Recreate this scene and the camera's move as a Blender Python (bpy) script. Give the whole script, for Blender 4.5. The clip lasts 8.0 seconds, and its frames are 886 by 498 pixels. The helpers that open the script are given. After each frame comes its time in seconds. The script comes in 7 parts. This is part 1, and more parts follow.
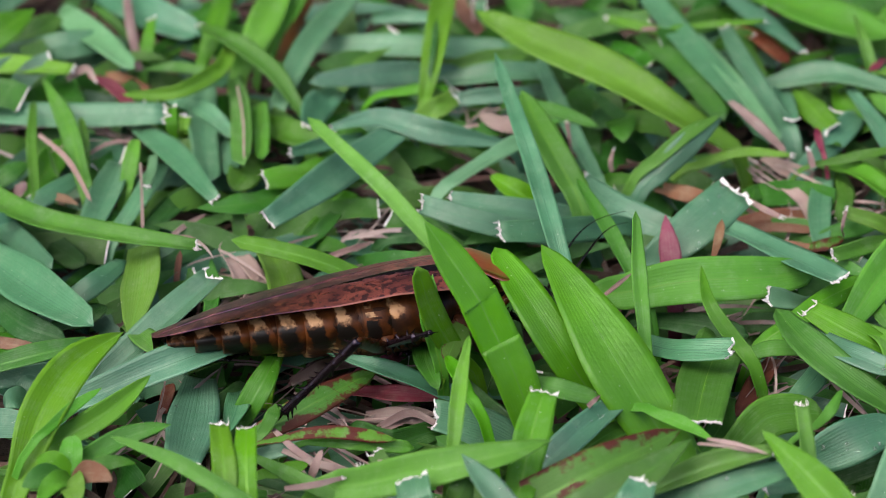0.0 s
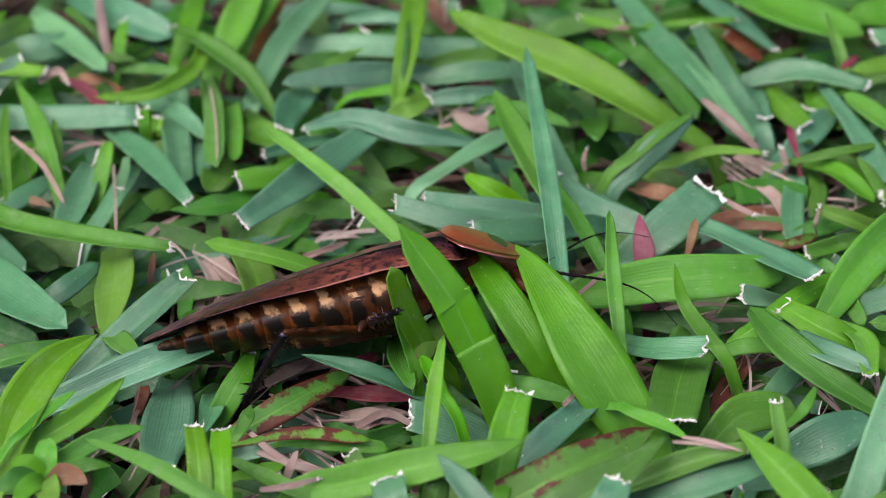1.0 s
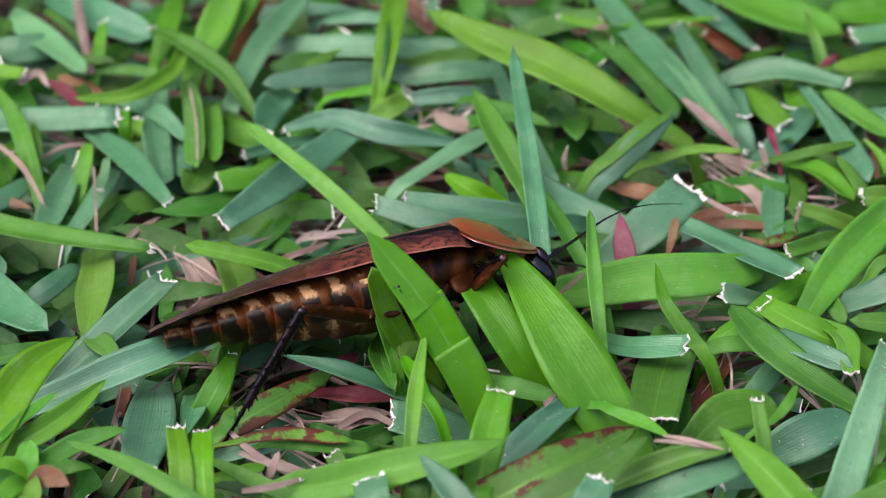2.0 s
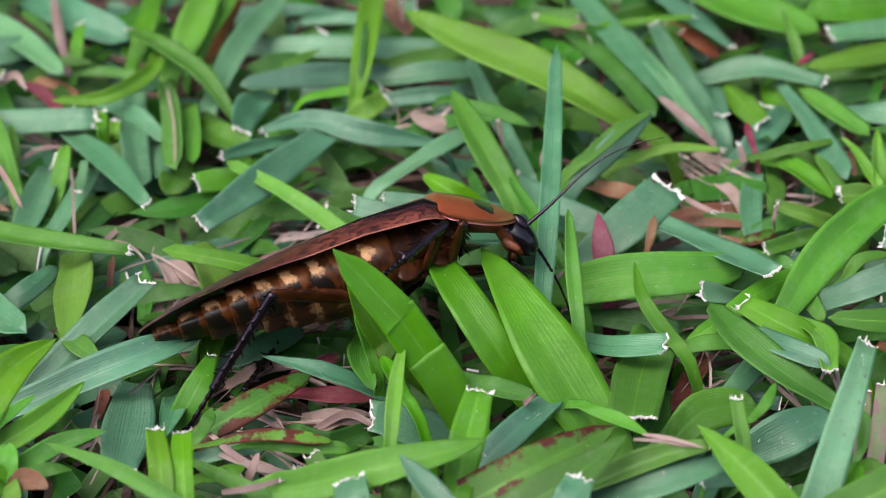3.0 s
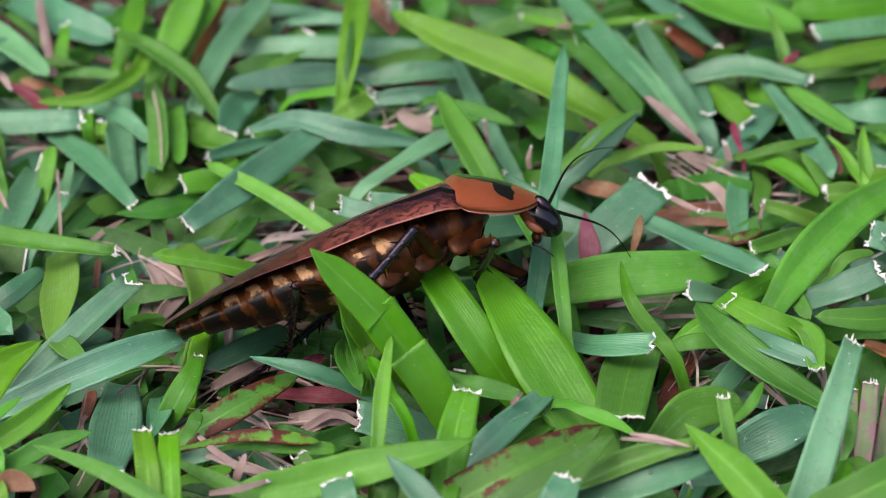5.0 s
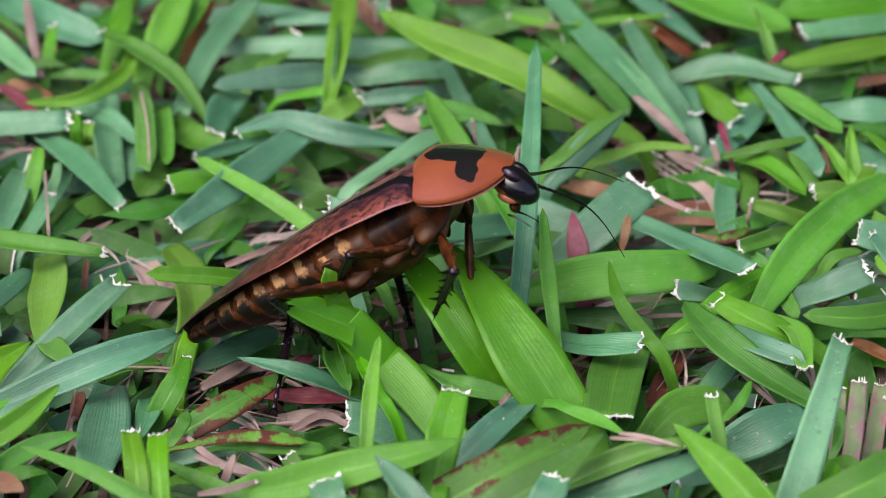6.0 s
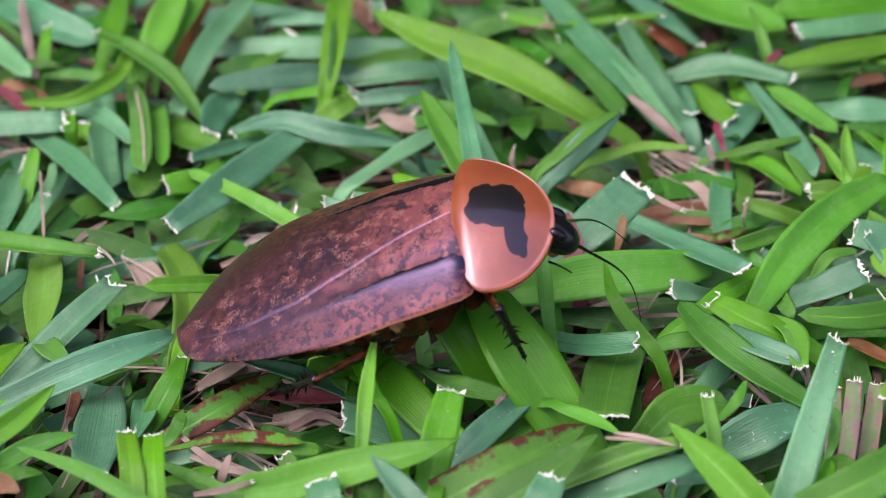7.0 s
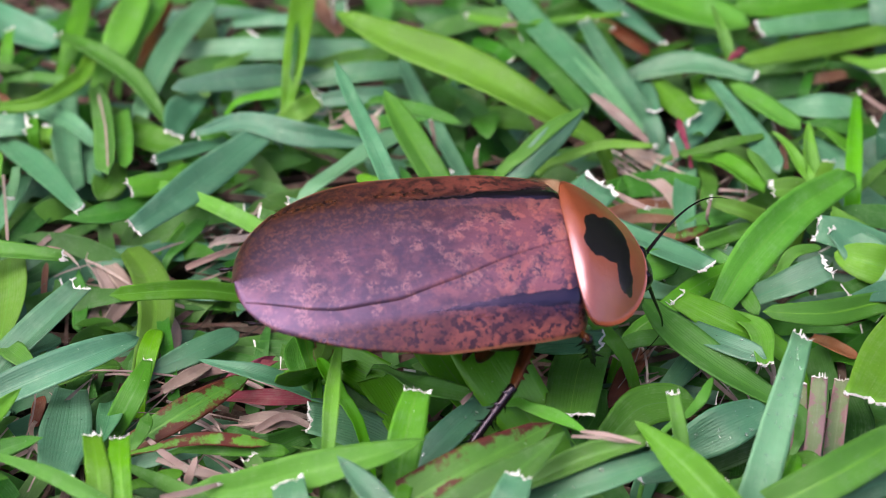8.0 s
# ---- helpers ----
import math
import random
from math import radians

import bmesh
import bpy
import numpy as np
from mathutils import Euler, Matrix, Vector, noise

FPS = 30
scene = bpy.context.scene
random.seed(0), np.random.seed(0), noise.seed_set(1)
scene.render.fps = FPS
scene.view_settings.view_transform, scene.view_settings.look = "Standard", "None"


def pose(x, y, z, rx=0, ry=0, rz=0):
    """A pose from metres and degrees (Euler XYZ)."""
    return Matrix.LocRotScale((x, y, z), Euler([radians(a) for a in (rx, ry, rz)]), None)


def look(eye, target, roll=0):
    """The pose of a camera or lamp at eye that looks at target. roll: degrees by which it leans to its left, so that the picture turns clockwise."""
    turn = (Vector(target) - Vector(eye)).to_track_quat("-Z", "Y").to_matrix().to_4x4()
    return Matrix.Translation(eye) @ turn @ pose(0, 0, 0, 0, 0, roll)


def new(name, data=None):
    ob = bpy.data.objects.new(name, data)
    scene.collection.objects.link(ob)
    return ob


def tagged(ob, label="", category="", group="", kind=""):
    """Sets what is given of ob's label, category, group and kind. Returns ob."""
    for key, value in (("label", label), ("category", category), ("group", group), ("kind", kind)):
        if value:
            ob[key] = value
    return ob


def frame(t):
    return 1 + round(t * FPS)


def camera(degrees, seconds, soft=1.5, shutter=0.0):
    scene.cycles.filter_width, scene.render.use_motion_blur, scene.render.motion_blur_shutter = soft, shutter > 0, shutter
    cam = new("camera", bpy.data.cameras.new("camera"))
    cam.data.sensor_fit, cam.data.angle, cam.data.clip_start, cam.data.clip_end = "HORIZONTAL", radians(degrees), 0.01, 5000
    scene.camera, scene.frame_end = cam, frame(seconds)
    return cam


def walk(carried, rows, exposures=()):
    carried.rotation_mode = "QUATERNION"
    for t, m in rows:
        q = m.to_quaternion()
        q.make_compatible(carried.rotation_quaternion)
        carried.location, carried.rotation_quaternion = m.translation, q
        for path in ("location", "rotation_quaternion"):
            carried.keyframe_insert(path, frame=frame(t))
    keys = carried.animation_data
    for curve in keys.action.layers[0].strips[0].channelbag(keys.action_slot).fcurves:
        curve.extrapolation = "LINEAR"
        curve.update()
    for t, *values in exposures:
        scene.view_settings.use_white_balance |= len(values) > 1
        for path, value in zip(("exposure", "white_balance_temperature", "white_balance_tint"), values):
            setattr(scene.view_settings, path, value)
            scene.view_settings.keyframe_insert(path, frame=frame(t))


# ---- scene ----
# The camera stands on a tripod and pans slowly to the right.
cam = camera(20.0, 8.0, soft=0.6)
cam.data.dof.use_dof = True
cam.data.dof.focus_distance = 0.392
cam.data.dof.aperture_fstop = 22.0
EYE = (0.0000, -0.3427, 0.2451)
TILT = 56.71
PAN = [
    (0.0, -0.000),
    (0.5, -0.355),
    (1.0, -0.711),
    (1.5, -1.108),
    (2.8, -1.418),
    (3.0, -1.816),
    (3.5, -1.995),
    (4.0, -2.178),
    (4.5, -2.178),
    (4.7, -2.178),
    (5.8, -2.375),
    (6.0, -2.506),
    (6.2, -2.633),
    (6.5, -2.633),
    (7.0, -2.631),
    (7.2, -2.631),
    (7.5, -3.186),
    (8.0, -3.593),
]

# ---- light: a bright overcast sky ----
world = bpy.data.worlds.new("overcast")
scene.world = world
world.use_nodes = True
wt = world.node_tree
sky = wt.nodes.new("ShaderNodeTexSky")
sky.sky_type = "NISHITA"
sky.sun_disc = False
sky.sun_elevation, sky.sun_rotation = radians(60), radians(222)
sky.air_density, sky.dust_density = 1.0, 4.0
wt.nodes["Background"].inputs["Strength"].default_value = 0.15
wt.links.new(sky.outputs[0], wt.nodes["Background"].inputs["Color"])
sun = new("sun", bpy.data.lights.new("sun", "SUN"))
sun.data.energy, sun.data.angle, sun.data.color = 1.5, radians(60), (1.0, 0.96, 0.9)
sun.matrix_world = look((-0.5, -0.25, 0.83), (0, 0, 0))
EXPOSURES = [(0.0, 0.8), (1.5, 0.88), (4.7, 0.94), (6.2, 1.0), (7.0, 1.03), (8.0, 1.1)]

MM = 0.001


# ---- materials ----
def material(name):
    m = bpy.data.materials.new(name)
    m.use_nodes = True
    t = m.node_tree
    return m, t, t.nodes["Principled BSDF"]


def node(t, kind, **values):
    n = t.nodes.new(kind)
    for key, value in values.items():
        n.inputs[key.replace("_", " ")].default_value = value
    return n


def ramp(t, fac, *stops):
    n = t.nodes.new("ShaderNodeValToRGB")
    e = n.color_ramp.elements
    while len(e) < len(stops):
        e.new(0.5)
    for el, (pos, col) in zip(e, stops):
        el.position, el.color = pos, (*col, 1) if len(col) == 3 else col
    t.links.new(fac, n.inputs[0])
    return n.outputs[0]


def mix(t, fac, a, b, mode="MIX"):
    n = t.nodes.new("ShaderNodeMix")
    n.data_type, n.blend_type = "RGBA", mode
    for sock, v in ((n.inputs[0], fac), (n.inputs[6], a), (n.inputs[7], b)):
        if hasattr(v, "is_linked"):
            t.links.new(v, sock)
        else:
            sock.default_value = v if isinstance(v, float) else (*v, 1)
    return n.outputs[2]


def maths(t, op, a, b=0.0, c=0.0):
    n = t.nodes.new("ShaderNodeMath")
    n.operation = op
    for sock, v in zip(n.inputs, (a, b, c)):
        if hasattr(v, "is_linked"):
            t.links.new(v, sock)
        else:
            sock.default_value = v
    return n.outputs[0]


def noise_at(t, vec, scale, detail=3.0, rough=0.55):
    n = node(t, "ShaderNodeTexNoise", Scale=scale, Detail=detail, Roughness=rough)
    if vec is not None:
        t.links.new(vec, n.inputs["Vector"])
    return n.outputs["Fac"]


def bump(t, bsdf, height, strength, distance):
    n = node(t, "ShaderNodeBump", Strength=strength, Distance=distance)
    t.links.new(height, n.inputs["Height"])
    t.links.new(n.outputs[0], bsdf.inputs["Normal"])


def leaf_material(name, dark, light, rib, rough=0.42, glow=0.25, spots=None, islands=False, shine=0.28, sheen_scuffed=0.5, spread=True, veined=1.0):
    """Grass blade: parallel veins and a pale midrib along the blade, blotches, a translucent body."""
    m, t, b = material(name)
    uv = t.nodes.new("ShaderNodeUVMap").outputs[0]
    sep = t.nodes.new("ShaderNodeSeparateXYZ")
    t.links.new(uv, sep.inputs[0])
    u = sep.outputs[0]
    stretch = node(t, "ShaderNodeMapping", Scale=(34.0, 2.2, 1.0))
    t.links.new(uv, stretch.inputs[0])
    fine = noise_at(t, stretch.outputs[0], 1.0, 4.0, 0.65)
    geo = t.nodes.new("ShaderNodeNewGeometry")
    info = t.nodes.new("ShaderNodeObjectInfo")
    chance = geo.outputs["Random Per Island"] if islands else info.outputs["Random"]
    if not spread:
        chance = maths(t, "MULTIPLY_ADD", chance, 0.1, 0.45)
    coord = t.nodes.new("ShaderNodeTexCoord").outputs["Object"]
    blotch = noise_at(t, coord, 110.0, 4.0)
    col = mix(t, ramp(t, blotch, (0.3, (0, 0, 0)), (0.75, (1, 1, 1))), dark, light)
    col = mix(t, maths(t, "MULTIPLY", fine, 0.34 * veined), col, tuple(c * 0.55 for c in dark))
    veins = maths(t, "ABSOLUTE", maths(t, "SINE", maths(t, "MULTIPLY", u, 44.0)))
    col = mix(t, maths(t, "MULTIPLY", maths(t, "POWER", veins, 6.0), 0.07 * veined), col, rib)
    mid = maths(t, "SUBTRACT", 1.0, maths(t, "MULTIPLY", maths(t, "ABSOLUTE", maths(t, "SUBTRACT", u, 0.5)), 26.0))
    mid = maths(t, "MULTIPLY", maths(t, "MAXIMUM", mid, 0.0), 0.06)
    col = mix(t, mid, col, rib)
    # pale patches: whitish sheen painted into the colour, together with worn scuffs
    sheen_scuff = ramp(t, maths(t, "ADD", maths(t, "MULTIPLY", noise_at(t, coord, 260.0, 5.0, 0.7), 0.6), maths(t, "MULTIPLY", fine, 0.4)), (0.5, (0, 0, 0)), (0.66, (sheen_scuffed, sheen_scuffed, sheen_scuffed)))
    col = mix(t, sheen_scuff, col, tuple(0.55 * c + 0.45 * g for c, g in zip(light, (0.34, 0.42, 0.3))))
    worn = ramp(t, noise_at(t, coord, 75.0, 3.0), (0.35, (0.3, 0.3, 0.3)), (0.55, (0, 0, 0)))
    col = mix(t, worn, col, tuple(c * 0.5 for c in dark))
    rim = ramp(t, maths(t, "ABSOLUTE", maths(t, "SUBTRACT", u, 0.5)), (0.45, (0, 0, 0)), (0.5, (0.35, 0.35, 0.35)))
    col = mix(t, rim, col, rib)
    speck = ramp(t, noise_at(t, coord, 1700.0, 2.0), (0.735, (0, 0, 0)), (0.76, (0.5, 0.5, 0.5)))
    col = mix(t, speck, col, (0.55, 0.6, 0.5))
    if spots:
        edge = maths(t, "MULTIPLY", maths(t, "POWER", maths(t, "ABSOLUTE", maths(t, "SUBTRACT", u, 0.5)), 2.0), 0.75)
        s = ramp(t, maths(t, "ADD", noise_at(t, coord, 240.0, 6.0, 0.7), edge), (0.56, (0, 0, 0)), (0.64, (1, 1, 1)))
        col = mix(t, s, col, spots)
    hsv = t.nodes.new("ShaderNodeHueSaturation")
    t.links.new(col, hsv.inputs["Color"])
    t.links.new(maths(t, "MULTIPLY_ADD", chance, 0.03, 0.488), hsv.inputs["Hue"])
    t.links.new(maths(t, "MULTIPLY_ADD", maths(t, "FRACT", maths(t, "MULTIPLY", chance, 7.3)), 0.32, 0.84), hsv.inputs["Value"])
    t.links.new(maths(t, "MULTIPLY_ADD", maths(t, "FRACT", maths(t, "MULTIPLY", chance, 3.7)), 0.15, 0.88), hsv.inputs["Saturation"])
    col = hsv.outputs[0]
    t.links.new(col, b.inputs["Base Color"])
    b.inputs["Roughness"].default_value = rough
    b.inputs["Specular IOR Level"].default_value = shine
    bump(t, b, maths(t, "ADD", maths(t, "ADD", maths(t, "MULTIPLY", veins, 0.3 * veined), maths(t, "MULTIPLY", fine, veined)), maths(t, "MULTIPLY", noise_at(t, coord, 330.0, 3.0), 2.5)), 0.34, 0.0003)
    tr = t.nodes.new("ShaderNodeBsdfTranslucent")
    t.links.new(mix(t, 0.4, col, light), tr.inputs["Color"])
    mx = t.nodes.new("ShaderNodeMixShader")
    mx.inputs[0].default_value = glow
    t.links.new(b.outputs[0], mx.inputs[1])
    t.links.new(tr.outputs[0], mx.inputs[2])
    t.links.new(mx.outputs[0], t.nodes["Material Output"].inputs["Surface"])
    return m


LEAF = {
    "g": leaf_material("fresh_green_leaf", (0.08, 0.26, 0.008), (0.14, 0.38, 0.018), (0.18, 0.42, 0.04), shine=0.2),
    "f": leaf_material("broad_green_leaf", (0.075, 0.25, 0.008), (0.115, 0.345, 0.014), (0.15, 0.39, 0.03), rough=0.36, glow=0.28, shine=0.4, sheen_scuffed=0.12, spread=False, veined=0.5),
    "y": leaf_material("yellow_green_leaf", (0.095, 0.275, 0.01), (0.14, 0.37, 0.018), (0.18, 0.42, 0.04), glow=0.4),
    "m": leaf_material("green_leaf", (0.045, 0.165, 0.012), (0.09, 0.27, 0.022), (0.12, 0.31, 0.045)),
    # darker copy of the green; puts shade between blades into the colour
    "d": leaf_material("shade_dark_green_leaf", (0.02, 0.085, 0.014), (0.042, 0.15, 0.024), (0.07, 0.2, 0.04)),
    "b": leaf_material("blue_green_leaf", (0.05, 0.165, 0.078), (0.092, 0.265, 0.135), (0.13, 0.31, 0.17), 0.36, 0.12, shine=0.55),
    "r": leaf_material("red_leaf", (0.16, 0.012, 0.04), (0.32, 0.045, 0.09), (0.3, 0.08, 0.1), 0.45, 0.2),
    "h": leaf_material("dry_brown_leaf", (0.1, 0.035, 0.018), (0.28, 0.13, 0.075), (0.35, 0.2, 0.13), 0.7, 0.1),
    "o": leaf_material("rust_leaf", (0.1, 0.02, 0.008), (0.34, 0.1, 0.025), (0.38, 0.16, 0.05), 0.6, 0.2),
    "s": leaf_material("straw", (0.19, 0.11, 0.1), (0.42, 0.29, 0.27), (0.5, 0.4, 0.36), 0.75, 0.1),
    "w": leaf_material("pale_green_leaf", (0.085, 0.245, 0.09), (0.15, 0.38, 0.17), (0.2, 0.42, 0.22), 0.4, 0.15, shine=0.45),
    "t": leaf_material("stub_stem", (0.1, 0.17, 0.05), (0.25, 0.27, 0.15), (0.36, 0.26, 0.28), 0.5, 0.15, (0.24, 0.13, 0.15)),
    "k": leaf_material("rust_spotted_leaf", (0.075, 0.22, 0.014), (0.125, 0.32, 0.025), (0.17, 0.35, 0.05), 0.45, 0.25, (0.1, 0.014, 0.012)),
}
LAWN = {
    "m": leaf_material("lawn_green", (0.03, 0.12, 0.01), (0.07, 0.23, 0.018), (0.11, 0.28, 0.04), islands=True),
    "b": leaf_material("lawn_blue_green", (0.034, 0.12, 0.058), (0.065, 0.2, 0.1), (0.1, 0.25, 0.13), 0.38, 0.12, islands=True, shine=0.45),
    "c": leaf_material("dry_clipping", (0.2, 0.11, 0.1), (0.66, 0.52, 0.49), (0.5, 0.38, 0.34), 0.8, 0.05, islands=True),
    "s": leaf_material("thatch_straw", (0.022, 0.01, 0.008), (0.15, 0.075, 0.06), (0.26, 0.16, 0.14), 0.85, 0.03, islands=True),
}


def rib_material(name, colour):
    m, t, p = material(name)
    c = t.nodes.new("ShaderNodeTexCoord").outputs["Object"]
    t.links.new(ramp(t, noise_at(t, c, 300.0), (0.3, tuple(v * 0.75 for v in colour)), (0.7, colour)), p.inputs["Base Color"])
    p.inputs["Roughness"].default_value = 0.5
    return m


RIB = {
    "f": rib_material("broad_midrib", (0.09, 0.27, 0.02)),
    "g": rib_material("fresh_midrib", (0.11, 0.31, 0.02)), "y": rib_material("yellow_midrib", (0.125, 0.33, 0.015)),
    "m": rib_material("green_midrib", (0.065, 0.215, 0.017)), "d": rib_material("dark_midrib", (0.03, 0.115, 0.018)),
    "b": rib_material("blue_green_midrib", (0.06, 0.19, 0.1)), "k": rib_material("spotted_midrib", (0.1, 0.28, 0.02)),
}

FRAY, ft, fb = material("frayed_leaf_end")
ft.links.new(ramp(ft, noise_at(ft, None, 900.0), (0.3, (0.3, 0.22, 0.19)), (0.5, (0.8, 0.76, 0.76))), fb.inputs["Base Color"])
fb.inputs["Roughness"].default_value = 0.75

SOIL, st, sb = material("soil")
sc = st.nodes.new("ShaderNodeTexCoord").outputs["Object"]
earth = ramp(st, noise_at(st, sc, 160.0, 6.0, 0.7), (0.3, (0.006, 0.004, 0.003)), (0.7, (0.035, 0.02, 0.014)))
turf = ramp(st, noise_at(st, sc, 130.0, 6.0, 0.8), (0.35, (0.012, 0.04, 0.008)), (0.65, (0.06, 0.17, 0.03)))
away = st.nodes.new("ShaderNodeVectorMath")
away.operation = "LENGTH"
st.links.new(sc, away.inputs[0])
st.links.new(mix(st, ramp(st, away.outputs["Value"], (0.22, (0, 0, 0)), (0.36, (1, 1, 1))), earth, turf), sb.inputs["Base Color"])
sb.inputs["Roughness"].default_value = 0.95
bump(st, sb, noise_at(st, sc, 300.0, 5.0, 0.7), 0.8, 0.002)

WATER, xt, xb = material("dew")
xb.inputs["Base Color"].default_value = (0.95, 1.0, 0.97, 1)
xb.inputs["Roughness"].default_value = 0.02
xb.inputs["IOR"].default_value = 1.33
xb.inputs["Transmission Weight"].default_value = 0.92


def wing_material():
    """Brown tegmina: fine mottling, dark shoulder streak, pale rim, varnish-like gloss."""
    m, t, b = material("mottled_wing")
    co = t.nodes.new("ShaderNodeTexCoord").outputs["Object"]
    sep = t.nodes.new("ShaderNodeSeparateXYZ")
    t.links.new(co, sep.inputs[0])
    x, y = sep.outputs[0], sep.outputs[1]
    long = node(t, "ShaderNodeMapping", Scale=(0.5, 1.0, 1.0))
    t.links.new(co, long.inputs[0])
    big = noise_at(t, long.outputs[0], 190.0, 5.0, 0.65)
    cloud = noise_at(t, co, 260.0, 4.0, 0.6)
    small = noise_at(t, co, 1450.0, 5.0, 0.8)
    fleck = noise_at(t, co, 900.0, 6.0, 0.8)
    front = ramp(t, maths(t, "ADD", maths(t, "MULTIPLY_ADD", x, 24.0, 0.62), maths(t, "MULTIPLY_ADD", big, 0.5, -0.25)), (0.35, (0, 0, 0)), (0.95, (1, 1, 1)))
    # extra blue in the brown and salmon paints part of the mauve sheen
    col = mix(t, ramp(t, big, (0.38, (0, 0, 0)), (0.62, (1, 1, 1))), (0.014, 0.005, 0.006), (0.055, 0.017, 0.02))
    # the front third is salmon, with dark clouds
    col = mix(t, maths(t, "MULTIPLY", front, 0.85), col, (0.19, 0.054, 0.056))
    col = mix(t, maths(t, "MULTIPLY", ramp(t, cloud, (0.51, (0, 0, 0)), (0.56, (1, 1, 1))), 0.92), col, (0.012, 0.005, 0.008))
    # pale broken scribbles in loose clusters
    thin = ramp(t, maths(t, "ABSOLUTE", maths(t, "SUBTRACT", fleck, 0.5)), (0.012, (1, 1, 1)), (0.04, (0, 0, 0)))
    cluster = ramp(t, noise_at(t, co, 330.0, 3.0, 0.6), (0.52, (0, 0, 0)), (0.6, (1, 1, 1)))
    col = mix(t, maths(t, "MULTIPLY", maths(t, "MULTIPLY", thin, cluster), 0.6), col, (0.36, 0.16, 0.14))
    mott = ramp(t, noise_at(t, co, 470.0, 5.0, 0.75), (0.51, (0, 0, 0)), (0.545, (0.95, 0.95, 0.95)))
    col = mix(t, maths(t, "MULTIPLY", mott, maths(t, "MULTIPLY_ADD", front, 0.7, 0.12)), col, (0.3, 0.09, 0.065))
    specks = ramp(t, noise_at(t, co, 640.0, 4.0, 0.7), (0.36, (0.7, 0.7, 0.7)), (0.42, (0, 0, 0)))
    col = mix(t, specks, col, (0.012, 0.005, 0.006))
    # the half of the upper wing away from the seam: dark brown with golden stipple
    far = ramp(t, maths(t, "ADD", maths(t, "MULTIPLY_ADD", y, 62.0, 0.05), maths(t, "MULTIPLY", x, -10.0)), (0.3, (0, 0, 0)), (0.65, (0.9, 0.9, 0.9)))
    gold = mix(t, ramp(t, small, (0.5, (0, 0, 0)), (0.57, (1, 1, 1))), (0.006, 0.003, 0.003), (0.085, 0.03, 0.012))
    col = mix(t, far, col, gold)
    # outer field of each wing: rust brown, finely stippled black, with grey and rusty patches
    outer = ramp(t, maths(t, "MULTIPLY", maths(t, "ABSOLUTE", y), 62.0), (0.58, (0, 0, 0)), (0.68, (1, 1, 1)))
    stip = mix(t, ramp(t, cloud, (0.42, (0, 0, 0)), (0.6, (1, 1, 1))), (0.19, 0.052, 0.036), (0.09, 0.024, 0.018))
    stip = mix(t, ramp(t, noise_at(t, co, 1000.0, 2.5, 0.6), (0.53, (0, 0, 0)), (0.56, (0.95, 0.95, 0.95))), stip, (0.012, 0.005, 0.005))
    stip = mix(t, ramp(t, small, (0.55, (0, 0, 0)), (0.6, (0.6, 0.6, 0.6))), stip, (0.03, 0.01, 0.008))
    rear = ramp(t, maths(t, "MULTIPLY_ADD", x, -30.0, 0.05), (0.1, (0, 0, 0)), (0.7, (0.92, 0.92, 0.92)))
    stip = mix(t, rear, stip, gold)
    col = mix(t, maths(t, "MULTIPLY", outer, 0.95), col, stip)
    # pigment streak along the shoulder vein of each wing
    side = maths(t, "ABSOLUTE", y)
    bend = maths(t, "MULTIPLY_ADD", noise_at(t, co, 260.0, 6.0, 0.75), 0.003, -0.0015)
    line = maths(t, "ADD", maths(t, "MULTIPLY_ADD", x, 0.03, -0.0093), maths(t, "ADD", side, bend))
    fade = ramp(t, maths(t, "MULTIPLY_ADD", x, 26.0, 0.66), (0.3, (0, 0, 0)), (0.85, (1, 1, 1)))
    line = maths(t, "SUBTRACT", fade, maths(t, "MULTIPLY", maths(t, "ABSOLUTE", line), 820.0))
    streak = maths(t, "MINIMUM", maths(t, "MAXIMUM", maths(t, "MULTIPLY", line, 6.0), 0.0), 1.0)
    flank = maths(t, "ADD", maths(t, "MULTIPLY_ADD", x, 0.03, -0.0109), maths(t, "ADD", side, bend))
    flank = maths(t, "SUBTRACT", 1.0, maths(t, "MULTIPLY", maths(t, "ABSOLUTE", flank), 520.0))
    flank = maths(t, "MULTIPLY", maths(t, "MAXIMUM", flank, 0.0), ramp(t, big, (0.42, (0, 0, 0)), (0.55, (1, 1, 1))))
    col = mix(t, maths(t, "MULTIPLY", flank, fade), col, (0.01, 0.005, 0.012))
    col = mix(t, streak, col, (0.004, 0.003, 0.005))
    uvs = t.nodes.new("ShaderNodeSeparateXYZ")
    t.links.new(t.nodes.new("ShaderNodeUVMap").outputs[0], uvs.inputs[0])
    col = mix(t, ramp(t, uvs.outputs[0], (0.975, (0, 0, 0)), (0.985, (0.7, 0.7, 0.7))), col, (0.26, 0.1, 0.055))
    t.links.new(col, b.inputs["Base Color"])
    smooth = maths(t, "MAXIMUM", streak, flank)
    t.links.new(maths(t, "MULTIPLY_ADD", smooth, -0.22, maths(t, "MULTIPLY_ADD", cloud, 0.3, 0.26)), b.inputs["Roughness"])
    t.links.new(maths(t, "MULTIPLY_ADD", outer, -0.38, 0.74), b.inputs["Specular IOR Level"])
    b.inputs["IOR"].default_value = 1.6
    b.inputs["Specular Tint"].default_value = (0.76, 0.52, 1.0, 1)
    vein = node(t, "ShaderNodeMapping", Scale=(0.12, 1.0, 1.0))
    t.links.new(co, vein.inputs[0])
